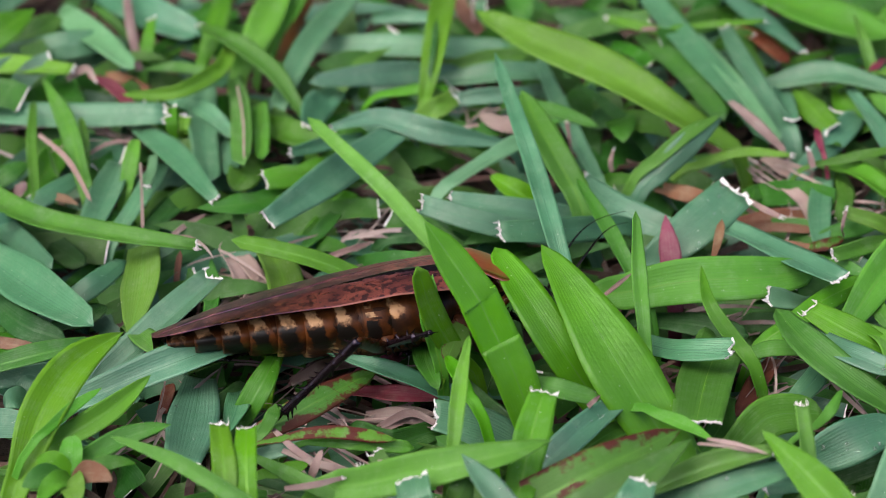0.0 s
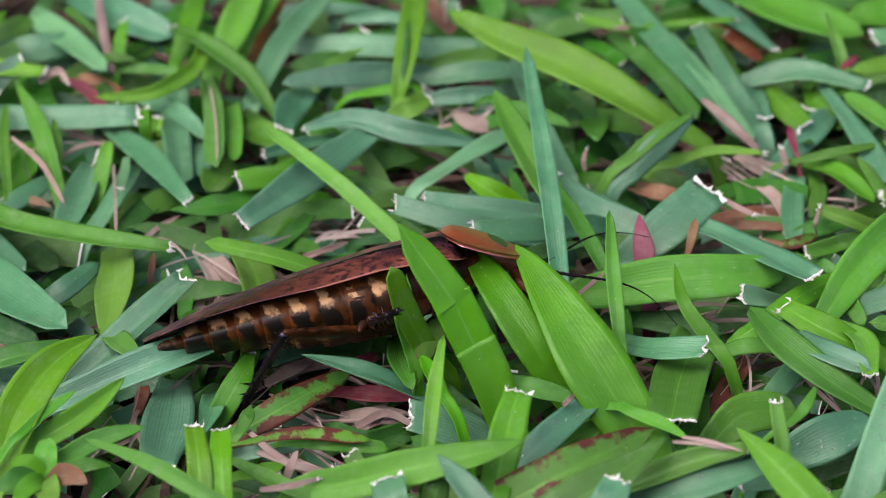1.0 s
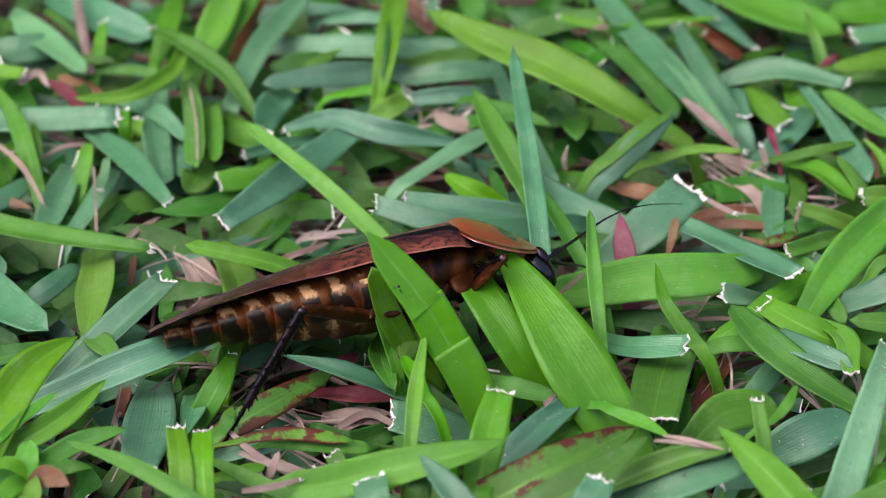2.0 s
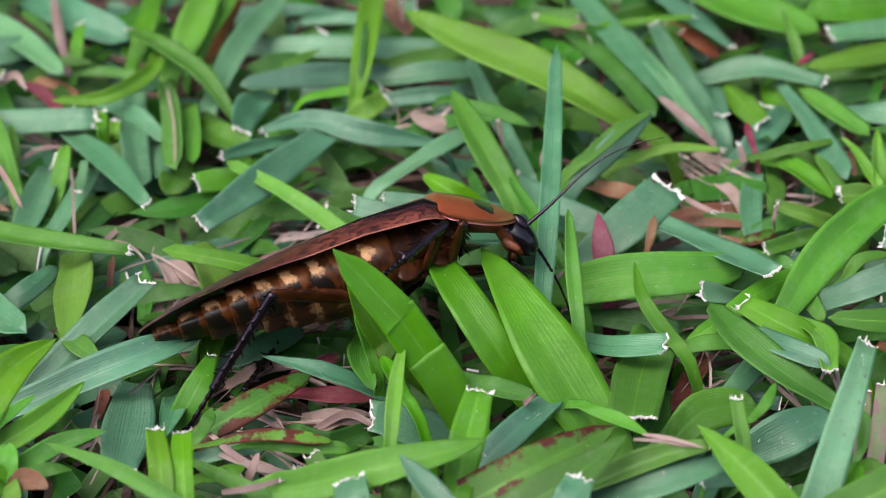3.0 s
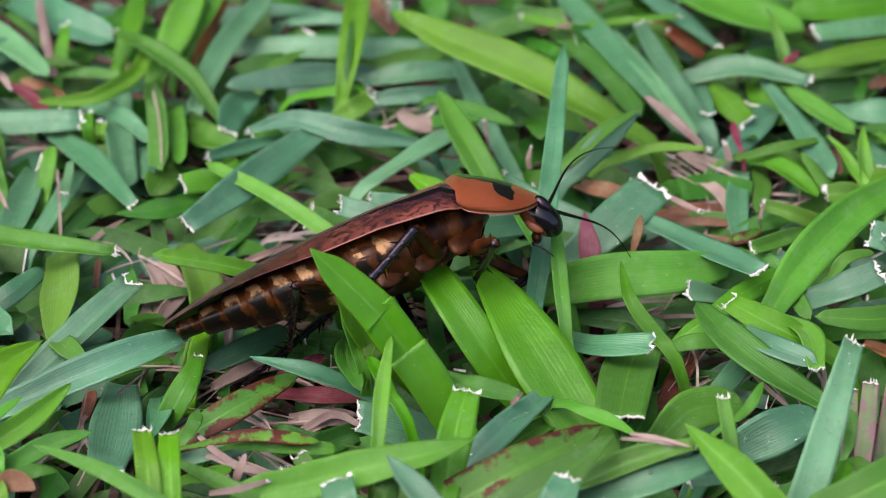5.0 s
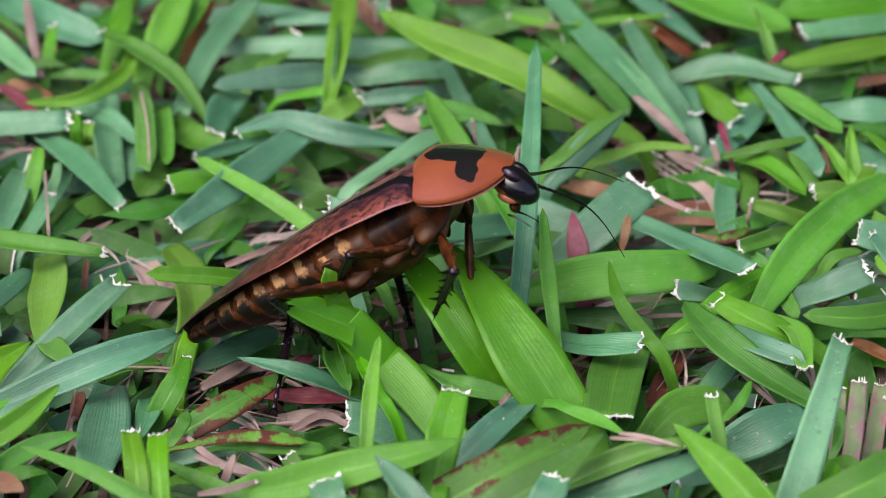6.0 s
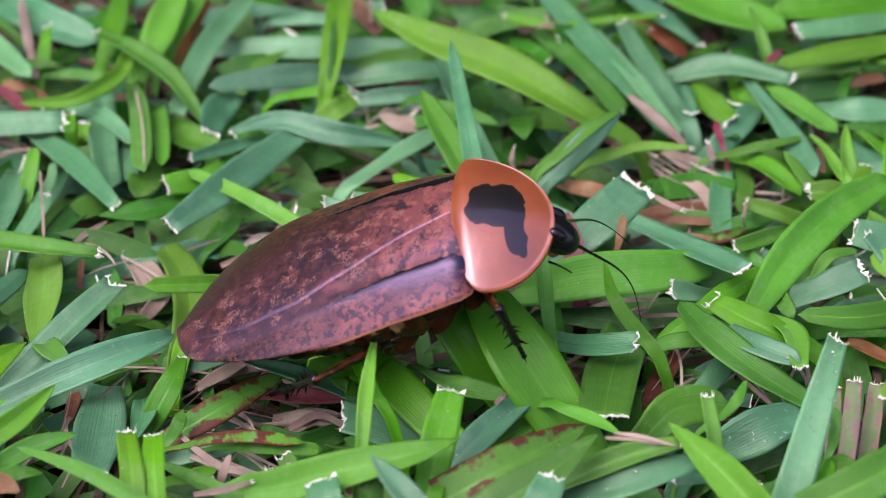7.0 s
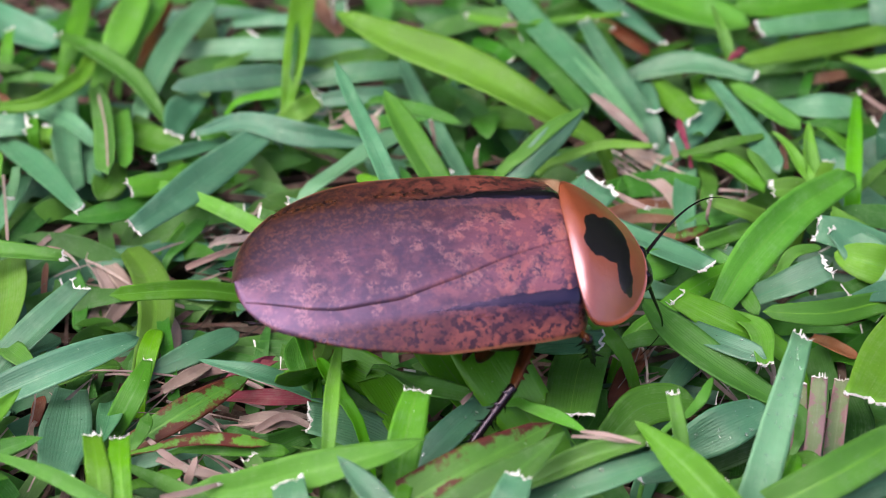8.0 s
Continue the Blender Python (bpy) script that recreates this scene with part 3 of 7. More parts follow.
def lawn(name, kind, number, seed, size, height, wide, label, lift=0.0, inner=None, hole=None):
    """Uncounted blades that fill the lawn between the single ones."""
    rng = random.Random(seed)
    V, F, U, torn = [], [], [], []
    k = 0
    made = 0
    while made < number:
        x, y = rng.uniform(*size[0]), rng.uniform(*size[1])
        inside = inner and inner[0] < x < inner[1] and inner[2] < y < inner[3]
        made += 1
        if hole and hole[0][0] < x < hole[0][1] and hole[1][0] < y < hole[1][1]:
            continue
        ang = rng.uniform(0, 6.283)
        ln = rng.uniform(8, 40)
        top = rng.uniform(*height) * (0.4 if inside else 1.0)
        if inside and rng.random() < 0.25 and kind != "s":
            continue
        dx, dy = math.cos(ang) * ln, math.sin(ang) * ln * 0.8
        b = (x, y, lift - 2.0)
        m = (x + dx * 0.5, y + dy * 0.5, lift + top * 0.75)
        p = (x + dx, y + dy, lift + top * rng.uniform(0.7, 1.15))
        if kind == "s":
            z0 = lift + rng.uniform(-1.0, 3.0)
            b, m, p = (x, y, z0), (x + dx * 0.5 + rng.uniform(-2, 2), y + dy * 0.5, z0 + rng.uniform(0, 1.5)), (x + dx, y + dy, z0 + rng.uniform(-2, 2.5))
        end = rng.choice("rppcc")
        pts, _, uvs, _ = strip(b, m, p, rng.uniform(*wide), end, rng.uniform(-25, 25), rng.uniform(-0.1, 0.35), 8, 3, rng, 0.6)
        out = unit(pts[-2] - pts[-5])
        tail = [q + out * (rng.uniform(0.05, 0.42) if end == "c" else 0.02) + np.array((0, 0, rng.uniform(0, 0.3))) for q in pts[-3:]]
        V.append(np.concatenate([pts, tail]) * MM)
        F += grid_faces(9, 3, False, k)
        torn += [0] * 14 + [int(end == "c" and kind != "s" and rng.random() < 0.6) for _ in range(2)]
        U += uvs + uvs[-3:]
        k += 27
    me = mesh_of(name, np.concatenate(V), F, LAWN[kind], U)
    me.materials.append(FRAY)
    me.polygons.foreach_set("material_index", torn)
    ob = new(name, me)
    tagged(ob, label, "grass" if kind != "s" else "thatch", kind="stuff")


ground()


def hedge(far, way):
    """Invented hedge outside the view, added to darken low reflections and block sky light."""
    m, t, p = material("added_hedge_leaves")
    c = t.nodes.new("ShaderNodeTexCoord").outputs["Object"]
    t.links.new(ramp(t, noise_at(t, c, 40.0, 6.0, 0.7), (0.35, (0.012, 0.028, 0.008)), (0.65, (0.05, 0.1, 0.028))), p.inputs["Base Color"])
    p.inputs["Roughness"].default_value = 0.8
    bump(t, p, noise_at(t, c, 90.0, 5.0, 0.7), 1.0, 0.02)
    rng = random.Random(8)
    profile = [(0.46, -0.02), (0.44, 0.3), (0.45, 0.8), (0.46, 1.3), (0.52, 1.45), (0.68, 1.5), (0.84, 1.44), (0.9, 1.1), (0.9, 0.5), (0.88, -0.02)]
    rows, verts = 110, []
    for i in range(rows):
        x = -2.6 + 5.2 * i / (rows - 1)
        thin = 0.25 if i in (0, rows - 1) else 1.0
        for y, z in profile:
            d = 0.03 * noise.fractal(Vector((x * 9, y * 9, z * 9)), 1.0, 2.0, 4) + rng.uniform(-0.008, 0.008)
            verts.append((x * way, way * (far + (y - 0.7) * thin + d), z + (d if z > 0 else 0)))
    tagged(new("added_hedge", mesh_of("added_hedge", verts, grid_faces(rows, len(profile), True), m)), "unseen dark green hedge added to darken low reflections", "hedge", kind="structure")


# two unseen light blockers: one beyond the insect, one behind the camera
hedge(0.7, 1)
hedge(3.6, -1)
AREA = ((-190, 230), (-150, 300))
VIEW = (-85, 110, -75, 130)
lawn("thatch", "s", 6500, 11, AREA, (1, 6), (0.4, 1.9), "dry brown straw and thatch on the soil", 0.5)
lawn("lawn_grass", "m", 1500, 12, AREA, (4, 17), (3.0, 6.5), "short green lawn grass", 0.0, VIEW)
lawn("lawn_grass_bluish", "b", 1300, 13, AREA, (4, 17), (3.0, 6.5), "short blue-green lawn grass", 0.0, VIEW)
lawn("outer_lawn", "m", 3600, 16, ((-800, 800), (-750, 430)), (8, 22), (3.5, 7.5), "short green lawn grass towards the added hedge", hole=AREA)
lawn("outer_lawn", "b", 1800, 17, ((-800, 800), (-750, 430)), (8, 22), (3.5, 7.5), "short blue-green lawn grass towards the added hedge", hole=AREA)
lawn("lawn_undergrowth", "m", 230, 14, ((-85, 110), (0, 130)), (4, 11), (2.6, 5.4), "short narrow green grass between the blades")
lawn("lawn_undergrowth", "m", 150, 15, ((-85, 110), (-75, 0)), (3, 9), (2.2, 4.8), "short narrow green grass between the blades")


def clippings(spots, each, seed):
    """Dry mown stalks lying in loose heaps."""
    rng = random.Random(seed)
    V, F, U = [], [], []
    k = 0
    for cx, cy, cz, spread, heading in spots:
        for _ in range(each):
            x, y, z = cx + rng.gauss(0, spread * 0.7), cy + rng.gauss(0, spread * 0.55), cz + rng.uniform(-3, 2)
            a, ln = radians(heading) + rng.gauss(0, 0.6), rng.uniform(7, 22)
            d = np.array((math.cos(a) * ln, math.sin(a) * ln, rng.uniform(-1.5, 2.5)))
            p0 = np.array((x, y, z)) - d / 2
            pts, _, uvs, _ = strip(p0, p0 + d / 2 + (rng.uniform(-1.5, 1.5), rng.uniform(-1.5, 1.5), rng.uniform(0, 1.2)), p0 + d, rng.uniform(0.2, 0.85), rng.choice("pppc"), rng.uniform(-40, 40), rng.uniform(-0.1, 0.5), 8, 3, rng, 0.5)
            V.append(pts * MM)
            F += grid_faces(8, 3, False, k)
            U += uvs
            k += 24
    ob = new("dry_clippings", mesh_of("dry_clippings", np.concatenate(V), F, LAWN["c"], U))
    tagged(ob, "loose heaps of pale pinkish dry grass clippings", "thatch", kind="stuff")


clippings([
    (-8.4, -24.6, 8.0, 7.0, -15),
    (-18.2, -44.4, 9.0, 6.0, -25),
    (-15.4, -28.4, 7.0, 7.0, 10),
    (-34.1, 13.8, 7.0, 5.0, -60),
    (-14.2, 25.1, 6.0, 7.0, 20),
    (62.4, 44.2, 7.0, 6.0, -70),
    (50.1, -19.5, 7.0, 5.0, 60),
    (9.1, 64.0, 6.0, 5.0, 20),
    (-43.7, -28.4, 7.0, 5.0, 70),
    (-65.4, 57.8, 6.0, 7.0, -40),
    (51.4, 0.9, 6.0, 5.0, 10),
    (69.1, 29.0, 7.0, 6.0, 30),
    (67.7, -22.3, 8.0, 6.0, 80),
    (-26.0, -13.5, 6.0, 6.0, 30),
], 12, 21)

# ---- single blades of the lawn, from their foot to their end: x, y, z and width ----
# far side of the lawn
blade("b", "r", (-69.6, 117.1, 6, 5.8), (-57.9, 103.2, 8, 6.8), (-48.0, 97.1, 7, 5.4))
blade("w", "r", (-75.6, 102.0, 9, 4.5), (-66.0, 86.8, 11, 5.0), (-58.9, 76.3, 11, 2.6))
blade("s", "p", (-58.5, 81.4, 8, 1.3), (-61.0, 92.6, 10, 1.9), (-64.0, 109.3, 11, 1.5))
blade("g", "c", (-57.9, 84.7, 7, 2.0), (-57.5, 88.3, 10, 2.6), (-57.5, 96.2, 11, 2.2))
blade("m", "r", (-62.0, 95.8, 7, 1.6), (-65.8, 99.3, 9, 2.0), (-70.4, 106.1, 9, 1.1))
blade("g", "p", (-40.3, 81.3, 13, 2.8), (-42.9, 66.9, 15, 3.2), (-49.2, 62.1, 14, 2.7), (-59.9, 64.7, 12, 1.0))
blade("m", "c", (-26.4, 64.5, 8, 1.9), (-32.3, 72.2, 13, 4.0), (-39.2, 77.1, 16, 4.3), (-47.0, 87.9, 14, 2.0), fold=0.3)
blade("g", "r", (-38.1, 80.0, 10, 4.3), (-35.3, 88.3, 13, 6.1), (-31.9, 103.8, 15, 5.8), fold=0.2)
blade("g", "r", (-34.4, 87.4, 8, 2.0), (-30.8, 94.7, 11, 3.1), (-26.7, 110.9, 12, 2.7))
blade("m", "r", (-46.7, 84.3, 8, 2.4), (-44.8, 92.4, 11, 4.0), (-43.9, 110.0, 12, 3.9))
blade("o", "p", (-33.1, 85.6, 6, 1.5), (-30.1, 96.2, 8, 2.2), (-26.4, 111.0, 9, 1.8))
blade("b", "r", (-30.7, 68.5, 8, 4.0), (-26.5, 83.7, 11, 5.2), (-17.8, 103.7, 13, 4.5), fold=0.25)
blade("b", "r", (-23.9, 93.2, 7, 3.6), (-8.3, 89.2, 9, 5.0), (13.8, 89.3, 8, 4.4))
blade("b", "r", (1.0, 78.5, 9, 3.5), (-12.4, 74.1, 11, 4.8), (-25.1, 69.4, 12, 2.5))
blade("b", "c", (-20.5, 72.8, 8, 4.1), (-23.7, 62.6, 10, 5.9), (-24.5, 56.1, 10, 3.7))
blade("r", "p", (-59.5, 67.4, 9, 2.3), (-63.3, 72.2, 10, 2.3), (-67.6, 73.8, 11, 0.9))
blade("h", "r", (-56.4, 75.5, 7, 1.5), (-61.1, 78.2, 8, 2.4), (-65.0, 80.1, 8, 1.3))
blade("m", "r", (-58.5, 84.3, 7, 1.5), (-51.8, 82.7, 8, 2.2), (-45.3, 80.7, 8, 1.7))
blade("b", "c", (-92.6, 64.5, 9, 4.2), (-70.3, 58.6, 11, 5.4), (-51.3, 57.6, 12, 4.1), fold=0.15)
blade("g", "c", (-49.6, 55.1, 8, 1.9), (-49.9, 56.2, 11, 2.3), (-50.4, 60.2, 12, 2.3))
blade("g", "c", (-47.5, 55.0, 8, 1.8), (-47.4, 54.0, 11, 1.9), (-47.3, 56.4, 12, 2.1))
blade("b", "r", (-51.7, 69.6, 9, 3.0), (-42.9, 59.2, 11, 3.3), (-37.9, 52.1, 10, 1.9))
blade("b", "r", (-45.3, 73.7, 8, 4.3), (-44.2, 55.2, 10, 5.4), (-41.8, 38.1, 9, 4.6))
blade("b", "r", (-40.5, 60.5, 7, 2.9), (-38.5, 47.1, 9, 4.1), (-38.2, 41.2, 9, 2.6))
blade("m", "r", (-39.6, 75.6, 9, 2.4), (-36.6, 55.6, 12, 4.3), (-35.5, 39.3, 12, 3.8), fold=0.45)
blade("g", "r", (-34.4, 65.8, 9, 3.2), (-33.3, 53.1, 11, 3.5), (-32.5, 43.2, 11, 2.4))
blade("m", "r", (-32.4, 62.3, 7, 3.8), (-27.7, 56.7, 8, 5.7), (-22.4, 53.3, 8, 2.9))
blade("b", "c", (9.2, 50.7, 10, 1.9), (-1.9, 51.0, 12, 4.7), (-12.2, 54.4, 13, 3.5), (-20.4, 52.5, 12, 1.2))
blade("b", "c", (-15.8, 53.8, 9, 1.9), (-21.8, 48.3, 11, 2.7), (-27.4, 43.9, 12, 1.8))
blade("b", "c", (-7.9, 53.7, 11, 5.0), (-18.8, 33.0, 14, 6.5), (-29.8, 16.6, 15, 3.6), fold=0.2, lean=-8)
blade("s", "p", (-38.6, 68.2, 12, 0.4), (-36.2, 50.5, 14, 0.4), (-35.3, 38.3, 14, 0.4))
blade("g", "r", (-56.5, 38.4, 8, 2.6), (-55.9, 43.1, 11, 2.8), (-55.6, 48.7, 12, 1.8))
blade("b", "c", (-57.5, 60.7, 8, 4.0), (-47.2, 41.7, 12, 4.6), (-39.6, 26.6, 13, 2.3), fold=0.2)
blade("s", "p", (-65.4, 48.9, 8, 0.7), (-60.8, 52.3, 9, 0.8), (-54.3, 52.8, 9, 0.5))
blade("m", "r", (-64.6, 44.7, 9, 1.8), (-65.2, 49.9, 11, 1.8), (-66.5, 56.3, 12, 0.8))
# far side, middle
blade("b", "r", (-12.4, 106.4, 6, 2.7), (-6.1, 105.5, 7, 3.2), (1.2, 103.8, 7, 2.7))
blade("g", "r", (-3.3, 65.4, 11, 2.5), (-1.6, 76.2, 15, 4.5), (0.8, 98.7, 17, 4.7), fold=0.3)
blade("d", "p", (-2.9, 67.7, 11.5, 0.8), (-1.9, 75.1, 15.6, 1.2), (-1.2, 87.9, 16.5, 0.5))
blade("h", "r", (7.5, 96.4, 8, 2.2), (4.7, 99.4, 10, 2.9), (3.3, 108.7, 10, 2.3))
blade("s", "c", (6.0, 95.1, 11, 0.4), (5.9, 97.5, 12, 0.7), (5.9, 101.8, 12, 0.7))
blade("y", "r", (49.2, 47.0, 13, 4.1), (40.5, 49.5, 18, 6.3), (28.8, 58.5, 21, 7.4), (17.2, 65.2, 23, 6.3), (6.2, 75.3, 24, 2.3), fold=0.3, lean=6)
blade("m", "r", (0.4, 81.4, 8, 2.6), (9.2, 83.5, 9, 3.8), (18.7, 87.2, 8, 2.4))
blade("b", "r", (-1.6, 76.0, 8, 2.6), (9.0, 76.0, 10, 4.3), (21.2, 78.2, 9, 4.1))
blade("b", "r", (-1.6, 68.6, 8, 1.7), (7.7, 67.6, 10, 3.0), (17.4, 70.4, 9, 2.6))
blade("g", "r", (-11.0, 70.2, 9, 1.3), (-5.0, 70.2, 10, 2.1), (1.2, 70.6, 10, 1.7))
blade("g", "c", (-4.0, 61.1, 9, 3.6), (-1.3, 61.1, 11, 4.0), (2.2, 65.4, 11, 3.6))
blade("s", "r", (7.4, 64.9, 8, 1.7), (10.9, 58.4, 10, 4.4), (15.4, 57.5, 9, 2.3))
blade("w", "r", (1.5, 36.8, 10, 2.8), (9.2, 42.7, 12, 3.6), (17.1, 50.9, 12, 3.5), fold=0.2)
blade("y", "p", (22.3, 27.9, 15, 4.9), (17.7, 38.5, 19, 5.2), (14.1, 50.8, 21, 1.6), fold=0.3)
blade("b", "r", (27.5, 40.3, 9, 2.4), (22.4, 58.8, 11, 3.1), (18.2, 78.7, 12, 2.2))
blade("m", "p", (14.5, 64.1, 11, 1.7), (22.1, 57.9, 12, 2.5), (28.5, 52.9, 12, 1.2))
blade("s", "c", (23.0, 43.3, 12, 0.4), (22.6, 43.4, 15, 0.6), (22.3, 47.7, 16, 0.8))
blade("s", "c", (29.9, 37.2, 12, 0.8), (29.7, 37.8, 14, 0.9), (30.2, 39.6, 15, 0.4))
blade("g", "c", (45.1, 88.1, 12, 1.8), (38.6, 89.9, 13, 2.2), (32.2, 93.0, 13, 1.6))
blade("s", "p", (38.5, 88.5, 13, 0.7), (40.5, 88.7, 13, 0.9), (42.6, 88.6, 13, 0.5))
blade("m", "r", (38.9, 92.9, 9, 3.1), (46.7, 74.9, 11, 4.8), (52.0, 58.7, 10, 3.8))
blade("b", "r", (41.5, 105.3, 11, 4.3), (47.2, 82.9, 13, 4.9), (54.0, 62.9, 13, 3.8), (59.1, 46.9, 12, 2.3), fold=0.2)
blade("d", "r", (33.3, 98.7, 6, 4.5), (27.9, 104.2, 7, 5.7), (22.3, 106.8, 7, 4.6))
blade("m", "r", (14.0, 97.6, 7, 3.4), (15.9, 102.1, 9, 4.5), (12.9, 113.2, 9, 3.4))
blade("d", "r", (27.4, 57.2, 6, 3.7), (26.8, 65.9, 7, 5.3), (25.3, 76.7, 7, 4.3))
# far side, towards the clover
blade("w", "r", (49.5, 87.0, 12, 2.2), (54.3, 66.2, 14, 3.0), (60.8, 44.9, 13, 2.2))
blade("b", "c", (62.5, 52.8, 12, 4.1), (56.9, 69.6, 15, 4.0), (54.3, 85.4, 15, 2.6), fold=0.2)
blade("g", "c", (46.3, 89.6, 13, 1.0), (54.5, 89.1, 14, 1.5), (62.4, 90.0, 14, 0.9))
blade("o", "r", (58.9, 98.7, 8, 2.0), (62.7, 90.9, 9, 4.4), (67.0, 84.0, 8, 2.4))
blade("b", "c", (58.2, 105.6, 11, 3.9), (64.1, 90.1, 13, 4.2), (68.9, 79.8, 13, 1.7))
blade("y", "r", (62.5, 109.4, 11, 6.6), (74.1, 94.5, 13, 9.5), (86.6, 85.1, 13, 5.5))
blade("g", "r", (117.6, 107.7, 9, 6.9), (99.8, 96.8, 12, 8.1), (84.8, 94.5, 12, 5.0))
blade("g", "p", (81.2, 73.4, 12, 2.8), (80.3, 79.8, 15, 2.2), (79.6, 89.0, 16, 0.5))
blade("b", "c", (60.5, 70.0, 11, 3.0), (70.7, 69.5, 14, 5.1), (83.9, 63.4, 14, 2.7), fold=0.2)
blade("w", "c", (114.1, 91.5, 11, 3.8), (98.7, 85.1, 13, 4.6), (88.0, 81.4, 14, 4.4))
blade("y", "r", (112.2, 82.8, 12, 5.3), (92.4, 71.7, 15, 4.5), (81.4, 67.7, 15, 2.5))
blade("r", "p", (83.1, 74.1, 14, 1.1), (81.4, 70.6, 15, 1.5), (79.6, 68.3, 15, 1.1))
blade("m", "r", (85.3, 74.8, 9, 2.4), (93.0, 73.4, 11, 4.1), (99.9, 74.2, 11, 2.6))
blade("h", "r", (91.5, 71.6, 7, 1.5), (97.4, 72.2, 8, 2.4), (104.3, 74.1, 8, 2.2))
blade("y", "c", (66.5, 67.6, 11, 3.6), (67.9, 58.1, 13, 5.0), (70.5, 51.0, 13, 3.7))
blade("b", "c", (63.8, 70.8, 10, 3.6), (63.2, 60.5, 12, 4.0), (63.6, 53.5, 13, 2.9))
blade("b", "r", (64.9, 43.1, 9, 2.9), (70.4, 49.2, 11, 4.7), (77.4, 61.3, 10, 4.0))
blade("m", "r", (74.8, 72.4, 9, 2.4), (75.5, 62.6, 10, 4.2), (78.6, 56.3, 9, 2.9))
blade("b", "r", (76.3, 66.4, 12, 1.9), (79.6, 49.9, 13, 3.9), (83.2, 32.3, 12, 4.4))
blade("g", "r", (80.0, 64.9, 12, 1.5), (83.1, 53.8, 14, 4.4), (89.4, 45.5, 13, 3.5), fold=0.3)
blade("b", "r", (89.5, 60.9, 9, 3.6), (94.8, 58.6, 10, 5.3), (104.0, 59.5, 9, 5.1))
# dark blade laid in for the shadow beside the blue-green one
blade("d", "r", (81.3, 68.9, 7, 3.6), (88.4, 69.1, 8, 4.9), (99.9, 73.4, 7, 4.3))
blade("s", "r", (53.0, 60.6, 13, 1.0), (56.4, 51.5, 14, 2.1), (61.3, 42.2, 13, 1.0))
# one folded blade in two halves; blue-green colours in the lower half's sky reflection
blade("b", "p", (37.5, 35.4, 12, 3.6), (44.0, 39.3, 17, 4.2), (49.9, 44.6, 19, 0.8), lean=18)
blade("g", "p", (36.9, 36.7, 14, 2.2), (43.0, 40.0, 18, 2.6), (49.7, 44.5, 19.5, 0.5))
blade("g", "c", (45.0, 42.4, 10, 1.8), (52.8, 42.7, 13, 2.6), (62.0, 41.5, 13, 1.0))
blade("s", "r", (58.4, 49.0, 8, 1.9), (62.2, 42.8, 9, 2.9), (66.9, 42.0, 8, 2.0))
blade("r", "p", (68.2, 44.0, 12, 0.9), (67.8, 46.7, 13, 1.4), (67.9, 51.1, 13, 0.9))
blade("s", "c", (65.8, 38.6, 12, 1.0), (65.5, 39.6, 13, 1.2), (65.2, 41.1, 14, 0.8))
blade("m", "p", (67.0, 39.9, 12, 1.2), (73.7, 39.4, 14, 2.0), (84.5, 44.4, 13, 1.2))
blade("g", "r", (67.5, 45.0, 9, 1.6), (74.3, 35.9, 12, 5.0), (79.9, 27.8, 11, 4.4))
blade("g", "p", (82.4, 27.6, 12, 3.0), (79.9, 32.6, 14, 2.6), (78.3, 38.3, 14, 1.0))
blade("g", "p", (87.6, 30.5, 13, 2.2), (85.4, 36.3, 15, 1.6), (83.4, 42.1, 15, 0.6))
blade("g", "p", (89.0, 30.2, 12, 4.0), (88.9, 35.4, 15, 2.8), (89.8, 41.5, 17, 0.6))
blade("h", "r", (84.8, 33.6, 12, 0.9), (84.8, 36.6, 13, 1.3), (85.2, 40.9, 13, 0.9))
blade("d", "r", (68.1, 79.1, 6, 4.4), (72.3, 70.6, 7, 5.4), (77.9, 79.1, 7, 4.4))
blade("m", "r", (47.1, 88.9, 6, 5.0), (51.7, 80.6, 8, 6.5), (55.7, 66.9, 7, 4.3))
# beside the insect
blade("b", "r", (-59.0, 47.2, 7, 4.3), (-59.9, 33.7, 9, 5.5), (-61.4, 24.0, 8, 4.7))
blade("b", "r", (-56.9, 21.9, 8, 3.1), (-53.4, 30.4, 10, 4.1), (-50.6, 45.6, 9, 3.3))
blade("d", "r", (-52.4, 23.2, 7, 3.7), (-48.4, 30.4, 8, 5.0), (-43.1, 41.2, 7, 3.8))
blade("w", "c", (-51.9, 42.3, 12, 1.6), (-51.6, 35.8, 13, 1.8), (-51.7, 29.5, 14, 1.8))
blade("s", "p", (-53.5, 37.1, 14, 0.4), (-51.7, 22.5, 15, 0.5), (-50.7, 13.5, 15, 0.6))
blade("g", "p", (-50.5, 12.6, 12, 5.9), (-49.5, -2.7, 14, 6.6), (-50.3, -13.7, 12, 1.4), fold=0.15)
blade("b", "r", (-64.0, -1.4, 9, 3.0), (-58.0, 1.4, 12, 3.7), (-53.2, 8.9, 12, 2.5))
blade("m", "p", (-28.8, 34.4, 9, 4.8), (-34.4, 26.5, 12, 4.9), (-42.7, 25.2, 12, 0.8))
blade("g", "c", (-21.8, 44.5, 9, 3.9), (-26.7, 36.1, 12, 4.6), (-31.1, 33.2, 13, 3.6))
blade("m", "r", (-35.7, 50.3, 7, 3.9), (-35.7, 40.7, 9, 5.9), (-37.2, 35.9, 9, 3.6))
blade("d", "r", (-49.5, 15.0, 6, 2.7), (-43.0, 19.9, 7, 3.9), (-37.3, 26.9, 6, 2.6))
blade("s", "r", (-28.9, 16.0, 5, 2.1), (-32.9, 10.6, 6, 2.9), (-37.3, 3.3, 5, 2.3))
